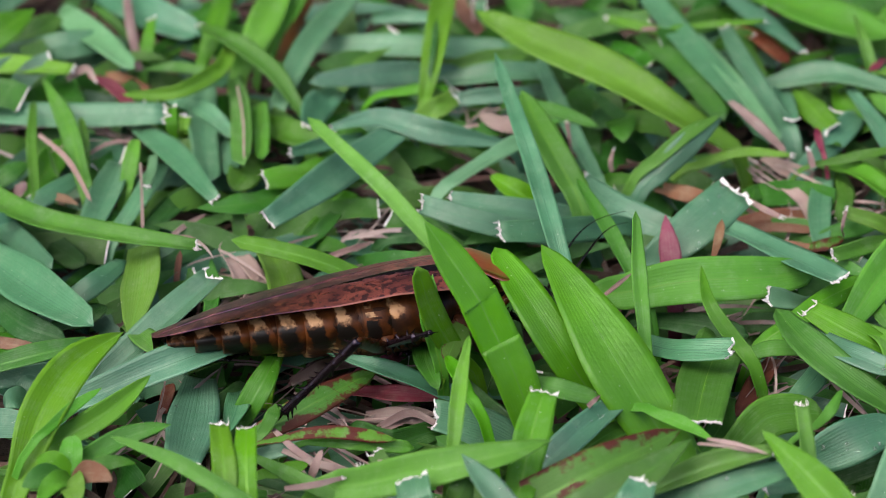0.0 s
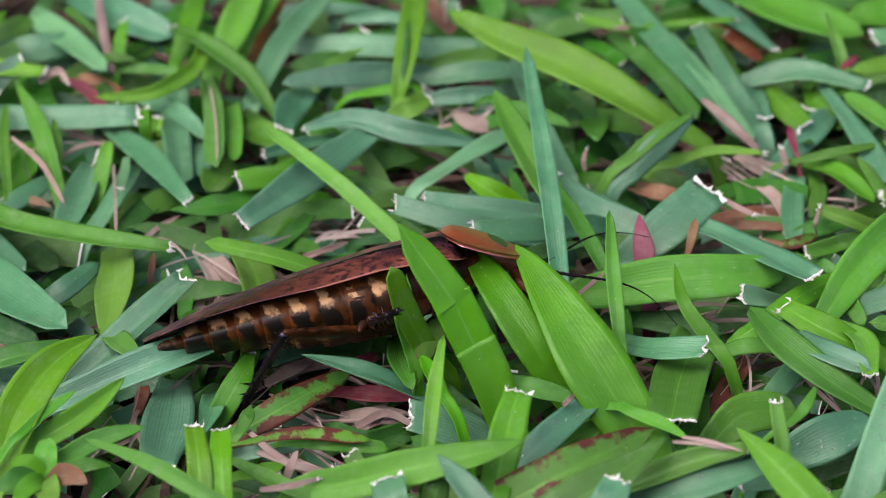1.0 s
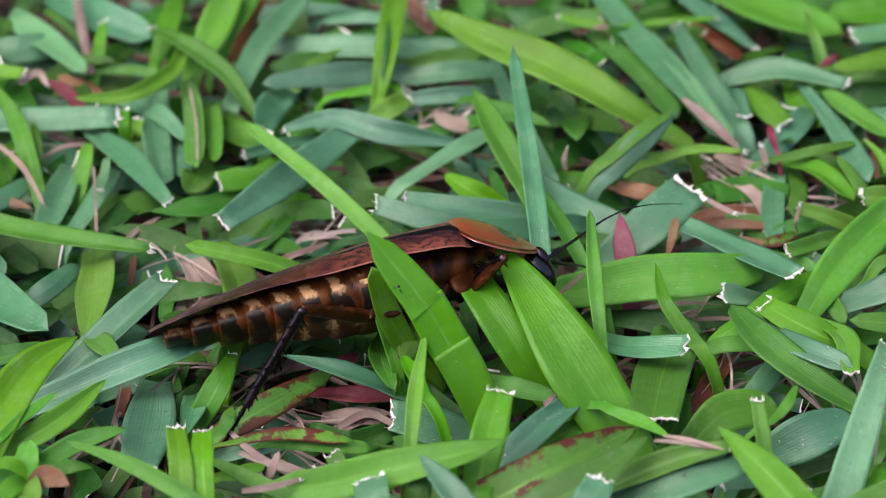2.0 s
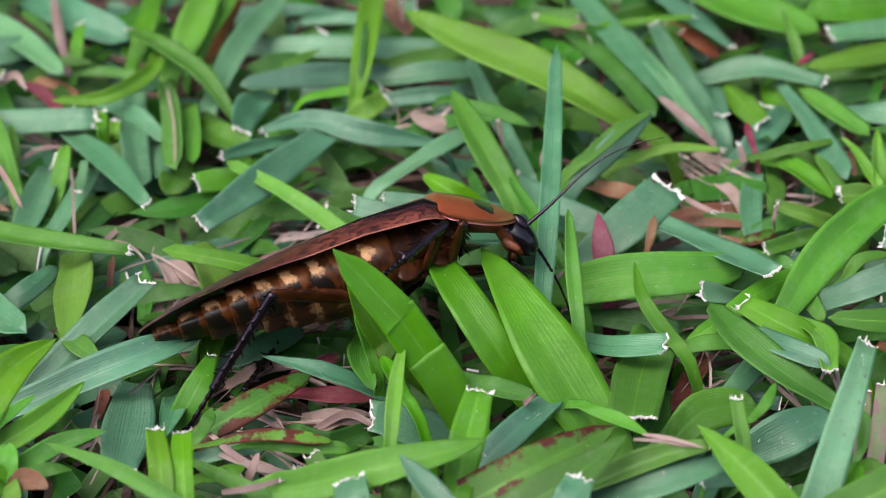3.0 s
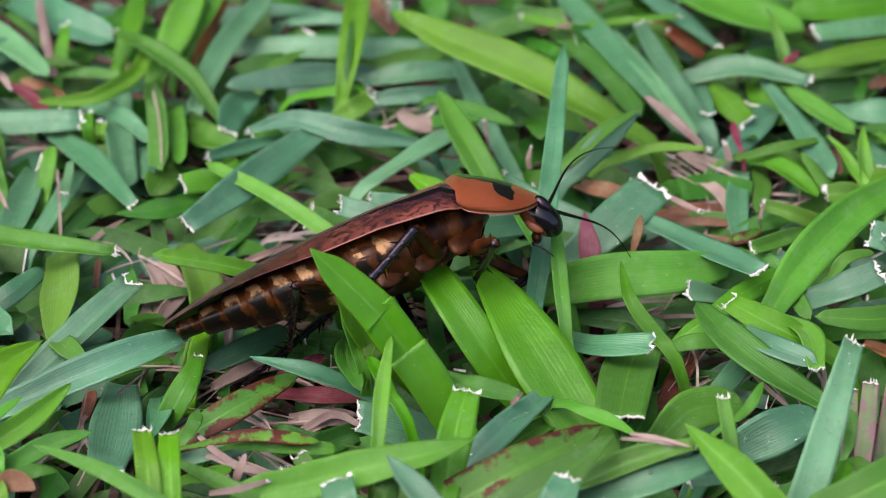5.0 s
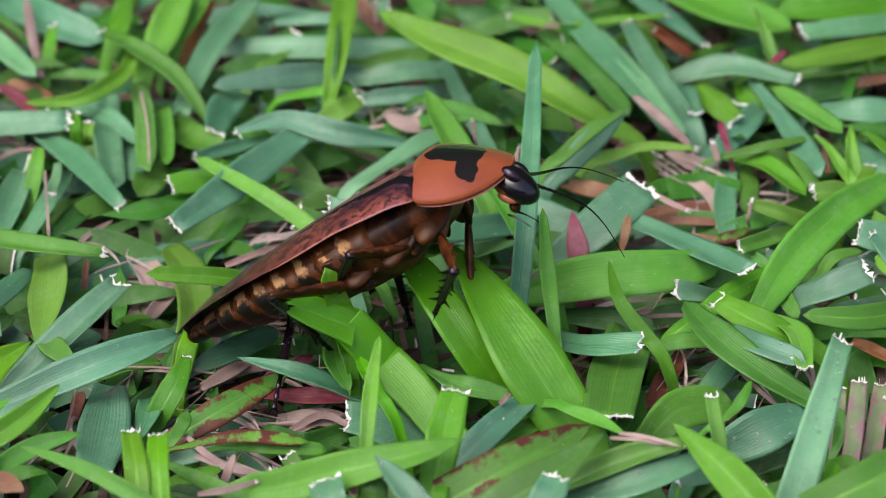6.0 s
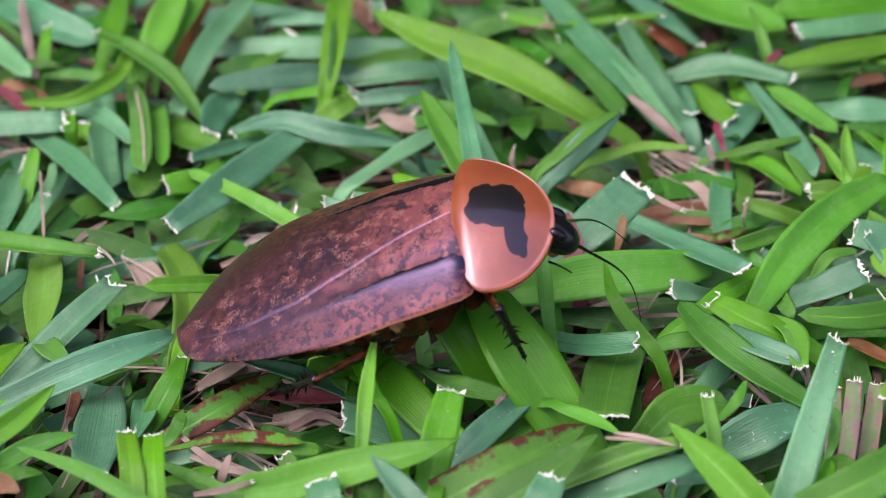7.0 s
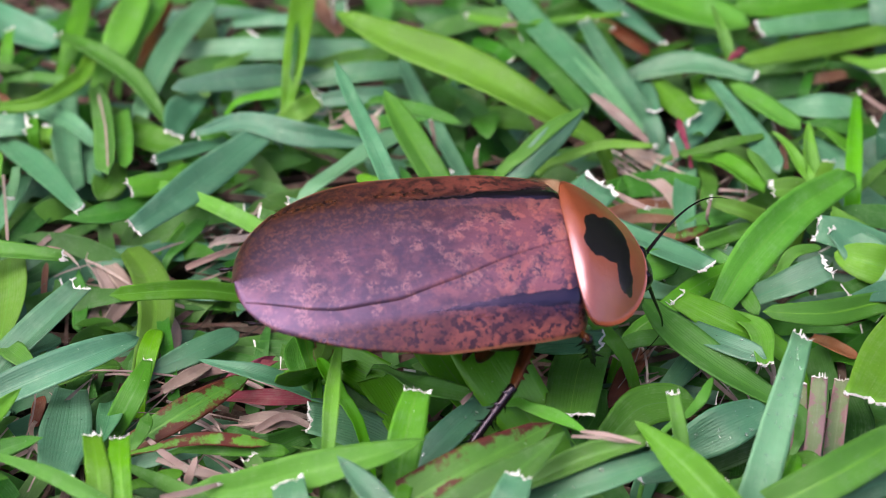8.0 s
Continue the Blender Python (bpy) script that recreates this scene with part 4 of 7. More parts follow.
blade("s", "r", (-37.0, 18.7, 6, 1.6), (-34.6, 11.2, 7, 2.5), (-32.5, 3.8, 6, 1.9))
blade("s", "r", (-29.8, 16.3, 6, 1.7), (-31.0, 7.3, 7, 2.7), (-34.3, 1.6, 6, 2.1))
blade("h", "p", (-44.9, 6.5, 7, 0.9), (-45.0, 11.5, 8, 1.1), (-45.1, 17.9, 8, 0.9))
blade("b", "c", (-52.7, -18.0, 9, 4.3), (-44.9, -10.6, 13, 5.6), (-37.6, -2.7, 16, 4.2), fold=0.5, lean=-10)
blade("d", "r", (-63.1, -3.0, 7, 2.6), (-59.0, -2.0, 8, 4.2), (-56.0, 1.2, 8, 2.6))
blade("m", "r", (-24.9, 21.9, 6, 2.7), (-20.7, 28.4, 7, 4.0), (-15.9, 40.0, 6, 3.2))
blade("m", "r", (-40.4, 16.4, 6, 2.3), (-38.8, 8.0, 7, 2.8), (-38.8, -0.5, 6, 2.1))
blade("s", "p", (-47.8, 20.6, 8, 0.8), (-45.3, 23.5, 9, 0.9), (-41.3, 28.2, 9, 0.5))
# ahead of the insect
blade("b", "c", (35.3, 11.3, 10, 5.0), (42.7, 15.9, 14, 7.7), (50.0, 22.0, 17, 7.0), fold=0.12, lean=6, drops=26)
blade("r", "p", (38.1, 4.3, 13, 3.4), (37.8, 8.1, 15, 3.6), (37.4, 13.8, 18, 0.6))
blade("h", "r", (37.9, 39.2, 8, 2.2), (43.1, 34.9, 9, 3.0), (48.5, 34.2, 8, 1.8))
blade("b", "c", (46.7, 19.0, 13, 3.5), (55.0, 4.4, 17, 5.8), (63.7, -8.9, 20, 4.0), fold=0.25, lean=-12)
blade("g", "r", (28.7, -1.1, 12, 5.6), (40.1, -4.8, 17, 7.5), (52.7, -3.6, 17, 6.5), (61.3, 1.0, 15, 3.4), fold=0.12)
blade("m", "p", (46.7, -20.5, 15, 2.5), (42.5, -15.1, 19, 2.2), (41.5, -6.1, 21, 0.4))
blade("d", "r", (33.1, -2.9, 8, 2.8), (41.1, -7.0, 10, 4.2), (49.8, -8.8, 9, 3.1))
blade("h", "r", (51.0, 27.8, 7, 2.2), (57.7, 28.6, 8, 3.0), (65.1, 31.0, 7, 2.4))
blade("h", "r", (52.8, 25.9, 7, 1.4), (58.0, 23.7, 9, 2.0), (64.5, 24.3, 8, 1.4))
blade("h", "r", (53.7, 21.3, 8, 1.2), (58.8, 16.2, 10, 1.9), (65.7, 16.2, 9, 1.4))
blade("b", "r", (67.9, 39.1, 9, 3.4), (65.2, 24.3, 11, 3.9), (64.6, 14.7, 10, 2.7))
blade("m", "r", (72.0, 42.9, 8, 2.9), (70.6, 30.3, 10, 3.0), (69.0, 25.5, 9, 2.2))
blade("g", "c", (79.2, 18.3, 11, 3.3), (73.5, 17.6, 14, 2.9), (68.8, 19.0, 15, 2.1))
blade("m", "c", (77.0, 17.0, 11, 2.3), (70.4, 9.6, 14, 2.9), (64.8, 5.7, 15, 2.5))
blade("m", "p", (64.0, 8.9, 12, 1.5), (67.7, 5.0, 13, 2.3), (71.1, 1.5, 13, 0.6))
blade("k", "r", (61.5, 17.1, 9, 1.4), (64.6, 15.0, 11, 2.1), (68.5, 17.3, 11, 1.4))
blade("s", "c", (68.4, 16.3, 12, 0.4), (67.6, 14.7, 15, 0.6), (68.6, 18.1, 16, 0.5))
blade("g", "r", (64.5, -11.7, 12, 3.1), (72.8, 0.1, 16, 6.7), (81.4, 10.0, 18, 6.3), (94.6, 23.2, 17, 4.3), fold=0.3)
blade("y", "c", (87.7, 21.2, 13, 3.5), (83.5, 21.9, 15, 4.3), (80.2, 22.0, 15, 3.3))
blade("g", "r", (76.7, -2.7, 14, 1.3), (78.9, -1.6, 17, 2.2), (84.4, 0.7, 17, 1.3))
blade("b", "c", (71.6, -6.5, 12, 4.1), (77.3, -8.3, 16, 5.1), (83.6, -7.0, 18, 4.6), fold=0.2)
blade("m", "r", (69.8, 0.8, 11, 1.5), (70.6, -6.6, 13, 2.8), (72.2, -11.1, 12, 2.2))
blade("g", "c", (71.1, -23.0, 15, 4.1), (63.0, -19.6, 18, 4.9), (58.3, -14.4, 18, 3.6), fold=0.2)
blade("m", "r", (69.9, -36.4, 14, 3.5), (62.9, -32.5, 17, 5.4), (56.7, -25.7, 19, 5.6), (52.7, -15.5, 19, 2.3), fold=0.25)
blade("w", "c", (59.1, -4.4, 12, 2.6), (55.0, -7.3, 15, 3.7), (52.6, -8.1, 16, 3.8))
blade("g", "r", (53.4, -12.6, 12, 2.9), (61.0, -7.9, 15, 3.7), (70.3, 0.5, 14, 3.0))
blade("y", "r", (91.7, -11.8, 14, 3.7), (80.1, -18.5, 17, 4.1), (71.2, -18.7, 18, 2.0))
blade("g", "c", (66.1, -14.5, 15, 2.2), (69.4, -23.3, 18, 4.1), (68.9, -34.4, 19, 2.6), fold=0.35)
blade("b", "c", (95.0, 4.3, 14, 5.3), (89.8, 5.3, 16, 5.7), (84.8, 6.3, 17, 4.7))
blade("d", "r", (52.2, -0.7, 6, 3.8), (59.5, -2.4, 7, 4.7), (67.9, 3.9, 7, 3.8))
blade("s", "r", (60.0, 40.7, 8, 1.4), (63.8, 31.3, 9, 2.2), (64.8, 23.5, 8, 1.4))
blade("s", "c", (53.0, 26.2, 13, 0.8), (54.9, 21.8, 14, 1.2), (57.6, 19.2, 14, 0.9))
blade("m", "r", (74.9, 25.3, 9, 3.0), (67.9, 18.8, 11, 3.3), (64.0, 18.7, 10, 1.9))
blade("h", "p", (45.2, 7.8, 13, 0.8), (46.2, 10.7, 15, 1.5), (47.4, 16.9, 15, 1.0))
# near side
blade("b", "r", (-55.6, -30.0, 12, 4.2), (-43.4, -27.1, 16, 5.4), (-32.3, -21.4, 17, 4.4), (-27.5, -16.8, 16, 2.3), fold=0.45, lean=-6)
blade("g", "p", (-58.0, -46.9, 16, 3.5), (-49.5, -41.8, 19, 3.5), (-44.3, -34.7, 20, 0.7))
blade("m", "r", (-50.9, -7.7, 10, 2.6), (-47.0, -16.1, 13, 3.6), (-44.0, -19.9, 13, 1.8))
blade("m", "p", (-52.7, -51.3, 17, 2.6), (-46.1, -49.8, 20, 3.0), (-39.9, -48.3, 21, 0.8), fold=0.35)
blade("b", "c", (-38.5, -21.6, 9, 5.4), (-37.8, -40.0, 15, 7.8), (-37.9, -54.9, 19, 5.4), fold=0.12, drops=8)
blade("b", "r", (-32.3, -22.0, 8, 3.0), (-31.9, -33.5, 12, 3.6), (-32.7, -40.1, 13, 1.2))
blade("g", "p", (-27.0, -68.4, 22, 2.4), (-38.4, -60.7, 24, 2.2), (-47.9, -55.1, 24, 0.6), fold=0.3)
blade("y", "c", (-30.4, -67.0, 21, 3.2), (-31.1, -61.3, 24, 3.5), (-32.3, -53.6, 25, 2.8), lean=14, fold=0.15)
blade("y", "c", (-27.4, -67.2, 21, 3.2), (-28.0, -61.4, 24, 3.5), (-28.3, -54.5, 25, 2.9), lean=-14, fold=0.15)
blade("m", "c", (-31.5, -31.8, 9, 3.5), (-28.2, -29.3, 14, 4.4), (-26.1, -21.8, 15, 1.6), fold=0.2)
blade("g", "r", (-27.5, -17.6, 8, 2.5), (-26.7, -13.3, 10, 3.3), (-25.6, -4.7, 9, 2.6))
blade("k", "p", (-30.9, -37.5, 9, 2.6), (-21.5, -34.0, 13, 4.5), (-9.8, -23.2, 13, 1.9), fold=0.1)
blade("s", "r", (-24.4, -17.6, 6, 1.6), (-20.3, -16.7, 8, 2.3), (-16.6, -12.0, 7, 1.6))
blade("k", "p", (-26.7, -42.3, 13, 0.7), (-18.6, -42.4, 15, 1.9), (-6.8, -43.0, 14, 1.9))
blade("m", "r", (-19.6, -41.0, 12, 1.0), (-12.7, -42.5, 13, 2.2), (-4.3, -42.4, 12, 2.0))
blade("s", "p", (-25.8, -39.0, 13, 0.7), (-21.0, -46.5, 14, 1.2), (-13.8, -51.4, 13, 0.7))
blade("s", "p", (-24.1, -44.3, 13, 0.8), (-17.6, -49.1, 14, 1.3), (-12.6, -49.6, 13, 0.7))
blade("s", "r", (-19.6, -54.5, 15, 0.7), (-18.6, -54.4, 18, 1.3), (-17.6, -53.0, 20, 0.7))
blade("b", "r", (-29.6, -40.9, 9, 1.9), (-24.3, -41.2, 11, 2.7), (-17.2, -38.2, 10, 2.1))
blade("m", "p", (-27.8, -50.9, 17, 1.0), (-22.1, -56.6, 18, 2.3), (-13.9, -61.5, 17, 1.9))
blade("g", "r", (-25.4, -51.2, 14, 1.5), (-22.0, -52.3, 16, 2.1), (-19.8, -51.3, 16, 1.0))
blade("s", "c", (-22.7, -60.9, 19, 0.7), (-18.6, -61.3, 20, 1.0), (-14.5, -59.7, 20, 0.6))
blade("m", "r", (-40.3, -13.5, 6, 2.4), (-36.0, -12.5, 7, 3.3), (-31.3, -10.4, 6, 2.6))
blade("o", "r", (-44.1, -27.1, 7, 1.6), (-43.5, -24.2, 8, 2.3), (-43.6, -19.3, 7, 1.6))
blade("d", "r", (-37.4, -33.7, 8, 2.6), (-35.0, -29.4, 9, 3.5), (-31.1, -20.8, 8, 2.7))
blade("b", "r", (-53.3, -12.3, 8, 3.3), (-48.9, -10.8, 9, 4.6), (-41.2, -4.9, 8, 3.7))
blade("d", "p", (-21.1, -50.6, 10, 1.7), (-25.3, -49.0, 11, 2.5), (-29.7, -46.3, 10, 1.7))
blade("m", "p", (-27.3, -39.9, 13, 1.7), (-25.9, -38.4, 15, 2.2), (-25.5, -35.1, 15, 0.9))
# near side, middle
blade("b", "p", (0.2, -29.9, 13, 3.3), (-8.9, -29.2, 17, 3.0), (-18.0, -26.2, 18, 0.5), fold=0.4)
blade("m", "r", (-2.1, -14.9, 14, 2.3), (-2.6, -26.7, 17, 3.9), (-0.7, -34.4, 17, 1.2))
blade("g", "r", (-0.5, -14.6, 14, 2.0), (-0.2, -25.4, 16, 2.3), (-0.7, -33.7, 16, 1.0))
blade("g", "r", (1.3, -58.4, 23, 1.8), (2.2, -49.8, 27, 2.3), (3.9, -38.2, 30, 0.8), fold=0.35)
blade("g", "r", (3.9, -39.2, 19, 2.0), (2.1, -37.0, 22, 2.4), (0.5, -32.4, 22, 0.9))
blade("b", "c", (12.8, -41.6, 11, 4.8), (5.4, -39.9, 14, 7.3), (-1.3, -39.6, 16, 5.6), fold=0.1, drops=8)
blade("r", "r", (-13.2, -23.0, 8, 2.3), (-6.9, -26.2, 10, 2.8), (-0.3, -27.1, 10, 1.2))
blade("s", "r", (-12.3, -27.9, 7, 1.9), (-6.9, -30.2, 9, 2.5), (-0.8, -30.8, 8, 1.2))
blade("s", "p", (-9.6, -31.9, 8, 1.2), (-5.1, -31.1, 10, 1.4), (0.1, -33.6, 9, 0.7))
blade("r", "p", (-10.2, -15.2, 8, 1.3), (-8.3, -15.6, 9, 1.6), (-5.9, -14.9, 9, 0.5))
blade("y", "c", (10.8, -64.2, 21, 4.5), (12.6, -57.7, 26, 5.2), (14.5, -51.5, 29, 4.1), fold=0.15)
blade("g", "p", (-13.1, -60.3, 19, 4.9), (0.7, -64.5, 26, 5.2), (10.3, -63.6, 28, 3.3), (15.3, -61.2, 28, 0.5), fold=0.2)
blade("m", "c", (1.0, -67.0, 20, 2.7), (2.6, -66.6, 23, 3.8), (3.3, -64.6, 24, 2.9))
blade("b", "p", (11.4, -76.0, 24, 3.1), (6.5, -70.5, 27, 3.6), (2.6, -64.3, 28, 0.5), fold=0.3, drops=8)
blade("m", "r", (11.2, -31.0, 18, 1.2), (16.3, -39.3, 21, 3.4), (23.9, -39.8, 19, 2.4))
blade("b", "r", (11.9, -53.7, 14, 4.0), (19.2, -47.8, 18, 4.3), (28.1, -36.6, 18, 2.7), fold=0.3, drops=6)
blade("m", "r", (16.7, -48.5, 12, 2.4), (22.8, -44.8, 15, 3.6), (30.7, -37.4, 14, 2.4))
blade("k", "p", (9.8, -66.5, 19, 7.2), (19.9, -63.2, 23, 7.0), (34.6, -52.2, 23, 2.1), fold=0.12)
blade("m", "p", (16.9, -73.7, 24, 5.5), (25.7, -70.0, 27, 6.0), (34.9, -62.2, 29, 0.6), fold=0.2)
blade("b", "c", (-3.0, -70.6, 21, 4.7), (-3.8, -69.6, 24, 5.2), (-4.2, -66.3, 25, 4.9))
blade("r", "c", (-10.5, -60.3, 17, 1.6), (-11.1, -59.6, 19, 1.8), (-11.8, -57.2, 20, 1.3))
blade("b", "c", (24.6, -75.3, 25, 4.5), (26.3, -73.5, 27, 4.8), (27.5, -70.8, 28, 3.9))
blade("s", "p", (-10.0, -50.8, 17, 0.5), (-8.7, -53.8, 18, 0.6), (-7.3, -57.2, 18, 0.4))
blade("s", "p", (-10.4, -53.2, 17, 0.4), (-9.9, -57.1, 18, 0.5), (-8.6, -60.8, 18, 0.4))
blade("s", "p", (21.6, -42.7, 20, 0.7), (22.4, -42.7, 21, 0.7), (23.6, -41.0, 21, 0.3))
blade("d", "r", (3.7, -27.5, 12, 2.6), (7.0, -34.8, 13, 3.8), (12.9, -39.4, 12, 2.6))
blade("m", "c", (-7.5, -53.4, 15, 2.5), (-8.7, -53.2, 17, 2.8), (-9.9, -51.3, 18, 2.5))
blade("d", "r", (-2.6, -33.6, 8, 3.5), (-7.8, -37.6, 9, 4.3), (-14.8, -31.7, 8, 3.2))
# near side, by the cut stems
blade("b", "c", (30.1, -16.0, 13, 3.4), (37.9, -27.0, 19, 4.2), (44.1, -29.4, 21, 4.0), fold=0.15)
blade("y", "c", (44.0, -16.8, 13, 7.8), (40.1, -32.5, 17, 8.5), (37.6, -45.1, 19, 7.6), fold=0.1)
blade("g", "r", (45.3, -19.3, 11, 1.4), (50.9, -18.0, 13, 2.7), (58.9, -16.6, 12, 2.4))
blade("o", "r", (53.7, -12.5, 7, 2.4), (49.7, -21.9, 9, 3.6), (45.8, -29.1, 8, 1.6))
blade("m", "r", (43.3, -43.4, 12, 4.6), (49.2, -38.8, 15, 6.2), (58.0, -36.4, 14, 5.2), fold=0.15)
blade("g", "p", (58.0, -77.1, 23, 5.4), (51.1, -68.4, 27, 4.9), (45.0, -60.2, 29, 0.6), fold=0.3)
blade("g", "c", (52.2, -62.9, 22, 2.3), (51.7, -59.4, 26, 2.3), (51.5, -53.2, 28, 2.0), fold=0.25)
blade("g", "r", (54.3, -49.2, 21, 1.0), (56.5, -49.0, 24, 1.7), (58.7, -45.0, 25, 0.7))
blade("b", "r", (54.3, -46.0, 12, 4.8), (60.8, -45.9, 16, 6.8), (68.4, -41.4, 16, 3.9), drops=22, fold=0.1)
blade("b", "r", (53.8, -28.1, 9, 2.5), (57.8, -24.4, 11, 3.6), (61.5, -17.0, 11, 2.7))
blade("b", "r", (57.3, -16.2, 15, 3.2), (62.5, -27.5, 19, 4.2), (69.3, -32.8, 19, 3.1), drops=14, fold=0.2)
blade("w", "c", (60.9, -70.5, 21, 5.7), (66.2, -58.6, 28, 4.7), (71.1, -46.9, 33, 3.3), fold=0.12, drops=46)
blade("t", "c", (72.3, -54.0, 12, 3.0), (73.9, -48.9, 18, 2.8), (75.9, -40.8, 21, 2.4))
blade("t", "c", (71.2, -51.4, 11, 2.5), (72.4, -45.6, 15, 2.4), (73.9, -37.0, 17, 2.1))
blade("t", "c", (76.7, -50.2, 11, 2.9), (78.0, -45.7, 16, 2.9), (80.3, -37.9, 18, 2.6))
blade("m", "c", (29.6, -63.6, 21, 3.1), (38.4, -62.8, 25, 3.5), (46.5, -62.3, 27, 1.9), fold=0.45)
blade("b", "r", (30.3, -65.0, 19, 4.0), (39.8, -65.5, 23, 4.5), (50.3, -62.0, 24, 2.4), drops=12, fold=0.2)
blade("s", "p", (36.2, -59.4, 26, 0.4), (40.0, -61.3, 27, 0.6), (44.3, -62.8, 27, 0.4))
blade("s", "p", (37.6, -58.3, 26, 0.4), (40.8, -61.2, 27.5, 0.6), (45.7, -63.7, 27.5, 0.3))
blade("g", "p", (31.2, -43.9, 20, 1.7), (35.7, -49.9, 22, 2.0), (39.2, -55.0, 23, 0.5))
blade("m", "r", (44.4, -27.9, 10, 2.3), (41.2, -40.4, 13, 3.8), (38.2, -44.6, 12, 2.6))
blade("g", "r", (62.6, -70.7, 18, 4.5), (67.8, -62.5, 20, 2.4), (69.4, -58.0, 20, 1.6))
blade("s", "c", (57.9, -66.7, 18, 2.4), (57.4, -66.6, 20, 2.7), (57.3, -64.9, 21, 1.9))
blade("s", "r", (67.1, -41.5, 12, 1.9), (66.3, -41.9, 15, 2.6), (66.2, -39.9, 16, 1.9))
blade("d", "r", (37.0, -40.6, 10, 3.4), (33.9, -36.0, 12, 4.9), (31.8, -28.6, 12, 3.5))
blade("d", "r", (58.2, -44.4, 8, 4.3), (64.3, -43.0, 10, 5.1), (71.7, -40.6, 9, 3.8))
blade("b", "c", (53.9, -54.5, 14, 4.2), (50.0, -57.4, 17, 4.1), (46.6, -58.0, 17, 3.3))
blade("m", "r", (71.6, -48.4, 14, 1.3), (72.6, -46.8, 17, 2.5), (71.6, -42.5, 18, 1.0))
# towards the edges and under the insect
blade("y", "p", (-92.0, 83.1, 11, 7.2), (-85.5, 85.8, 14, 7.0), (-79.7, 93.2, 15, 0.9))
blade("m", "r", (-84.2, 92.7, 8, 3.8), (-79.6, 95.5, 9, 5.1), (-76.6, 101.7, 9, 2.7))
blade("b", "r", (-83.8, 88.5, 8, 4.2), (-73.0, 87.6, 10, 5.5), (-64.1, 92.2, 9, 4.2))
blade("g", "c", (-93.9, 78.2, 11, 4.3), (-80.7, 74.4, 13, 4.5), (-69.7, 70.8, 14, 2.8))
blade("s", "c", (-70.9, 70.7, 12, 1.1), (-67.4, 71.0, 14, 1.5), (-64.7, 66.1, 14, 0.6))
blade("g", "p", (-63.9, 37.5, 10, 2.8), (-68.3, 51.8, 13, 3.7), (-74.8, 67.6, 14, 0.6), fold=0.2)
blade("m", "r", (-72.0, 33.7, 10, 1.6), (-74.4, 47.9, 12, 2.0), (-75.7, 60.9, 13, 1.0))
blade("s", "p", (-73.5, 50.3, 12, 0.8), (-66.7, 39.5, 13, 1.0), (-61.2, 27.3, 12, 0.6))
blade("y", "r", (-73.8, 41.1, 6, 3.0), (-71.4, 48.2, 7, 5.1), (-70.0, 57.1, 7, 3.1))
blade("m", "r", (-81.2, 38.8, 8, 3.0), (-77.7, 40.4, 10, 4.0), (-74.8, 43.7, 10, 2.0))
blade("s", "r", (-75.3, 33.8, 9, 1.4), (-74.8, 34.8, 10, 2.0), (-74.7, 37.1, 10, 1.4))
blade("b", "r", (-76.2, 28.5, 8, 2.8), (-70.1, 32.6, 10, 4.0), (-64.7, 41.8, 9, 2.6))
blade("h", "p", (-69.2, 34.2, 9, 1.0), (-66.4, 31.1, 10, 1.6), (-63.8, 29.6, 10, 0.9))
blade("m", "c", (-85.2, 35.2, 12, 3.8), (-68.5, 16.6, 15, 4.4), (-55.0, 8.8, 17, 4.0), (-40.8, 3.8, 18, 2.4), fold=0.5, lean=-10)
blade("b", "r", (-82.5, 29.0, 10, 3.2), (-72.8, 17.2, 11, 4.1), (-65.6, 7.9, 11, 2.7))
blade("d", "r", (-76.2, 31.7, 7, 3.6), (-68.8, 21.2, 8, 4.9), (-61.0, 13.3, 8, 3.5))
blade("b", "r", (-78.9, 13.1, 11, 6.1), (-66.9, -3.0, 14, 7.8), (-55.5, -16.0, 16, 3.9), fold=0.4, lean=-8)
blade("m", "r", (-73.1, -25.6, 14, 2.5), (-63.6, -25.5, 17, 3.7), (-54.8, -20.2, 16, 1.8))
blade("y", "p", (-61.9, -53.9, 15, 4.1), (-59.1, -44.7, 21, 6.4), (-54.3, -36.0, 24, 5.1), (-48.6, -30.5, 25, 0.7), fold=0.35, lean=8)
blade("b", "r", (-72.6, -25.1, 11, 2.3), (-65.2, -23.5, 12, 2.8), (-58.9, -21.3, 12, 2.0))
blade("g", "p", (-58.6, -48.9, 20, 1.3), (-54.8, -44.0, 21, 1.7), (-50.9, -40.6, 22, 0.5))
blade("h", "p", (-74.4, -8.9, 8, 1.7), (-69.9, -11.3, 9, 2.0), (-65.4, -11.6, 9, 0.7))
blade("d", "r", (-74.2, 1.8, 8, 3.2), (-67.8, -6.5, 9, 4.6), (-61.2, -10.0, 9, 2.8))
blade("m", "r", (-74.3, 19.7, 9, 2.9), (-70.2, 11.7, 10, 4.2), (-66.8, 5.8, 9, 2.7))
blade("b", "c", (22.2, 19.9, 9, 3.9), (6.4, 17.8, 14, 4.2), (-3.7, 20.1, 16, 3.5), fold=0.1, drops=6)
blade("b", "c", (30.1, 24.9, 9, 3.3), (14.2, 22.7, 13, 4.1), (1.3, 23.1, 15, 2.9))
blade("b", "c", (29.6, 19.5, 12, 3.7), (18.6, 12.5, 15.5, 4.6), (9.8, 8.9, 17.5, 4.1), drops=8)
blade("g", "r", (18.2, 29.0, 9, 3.8), (13.0, 30.5, 12, 4.0), (8.4, 34.5, 13, 1.4))
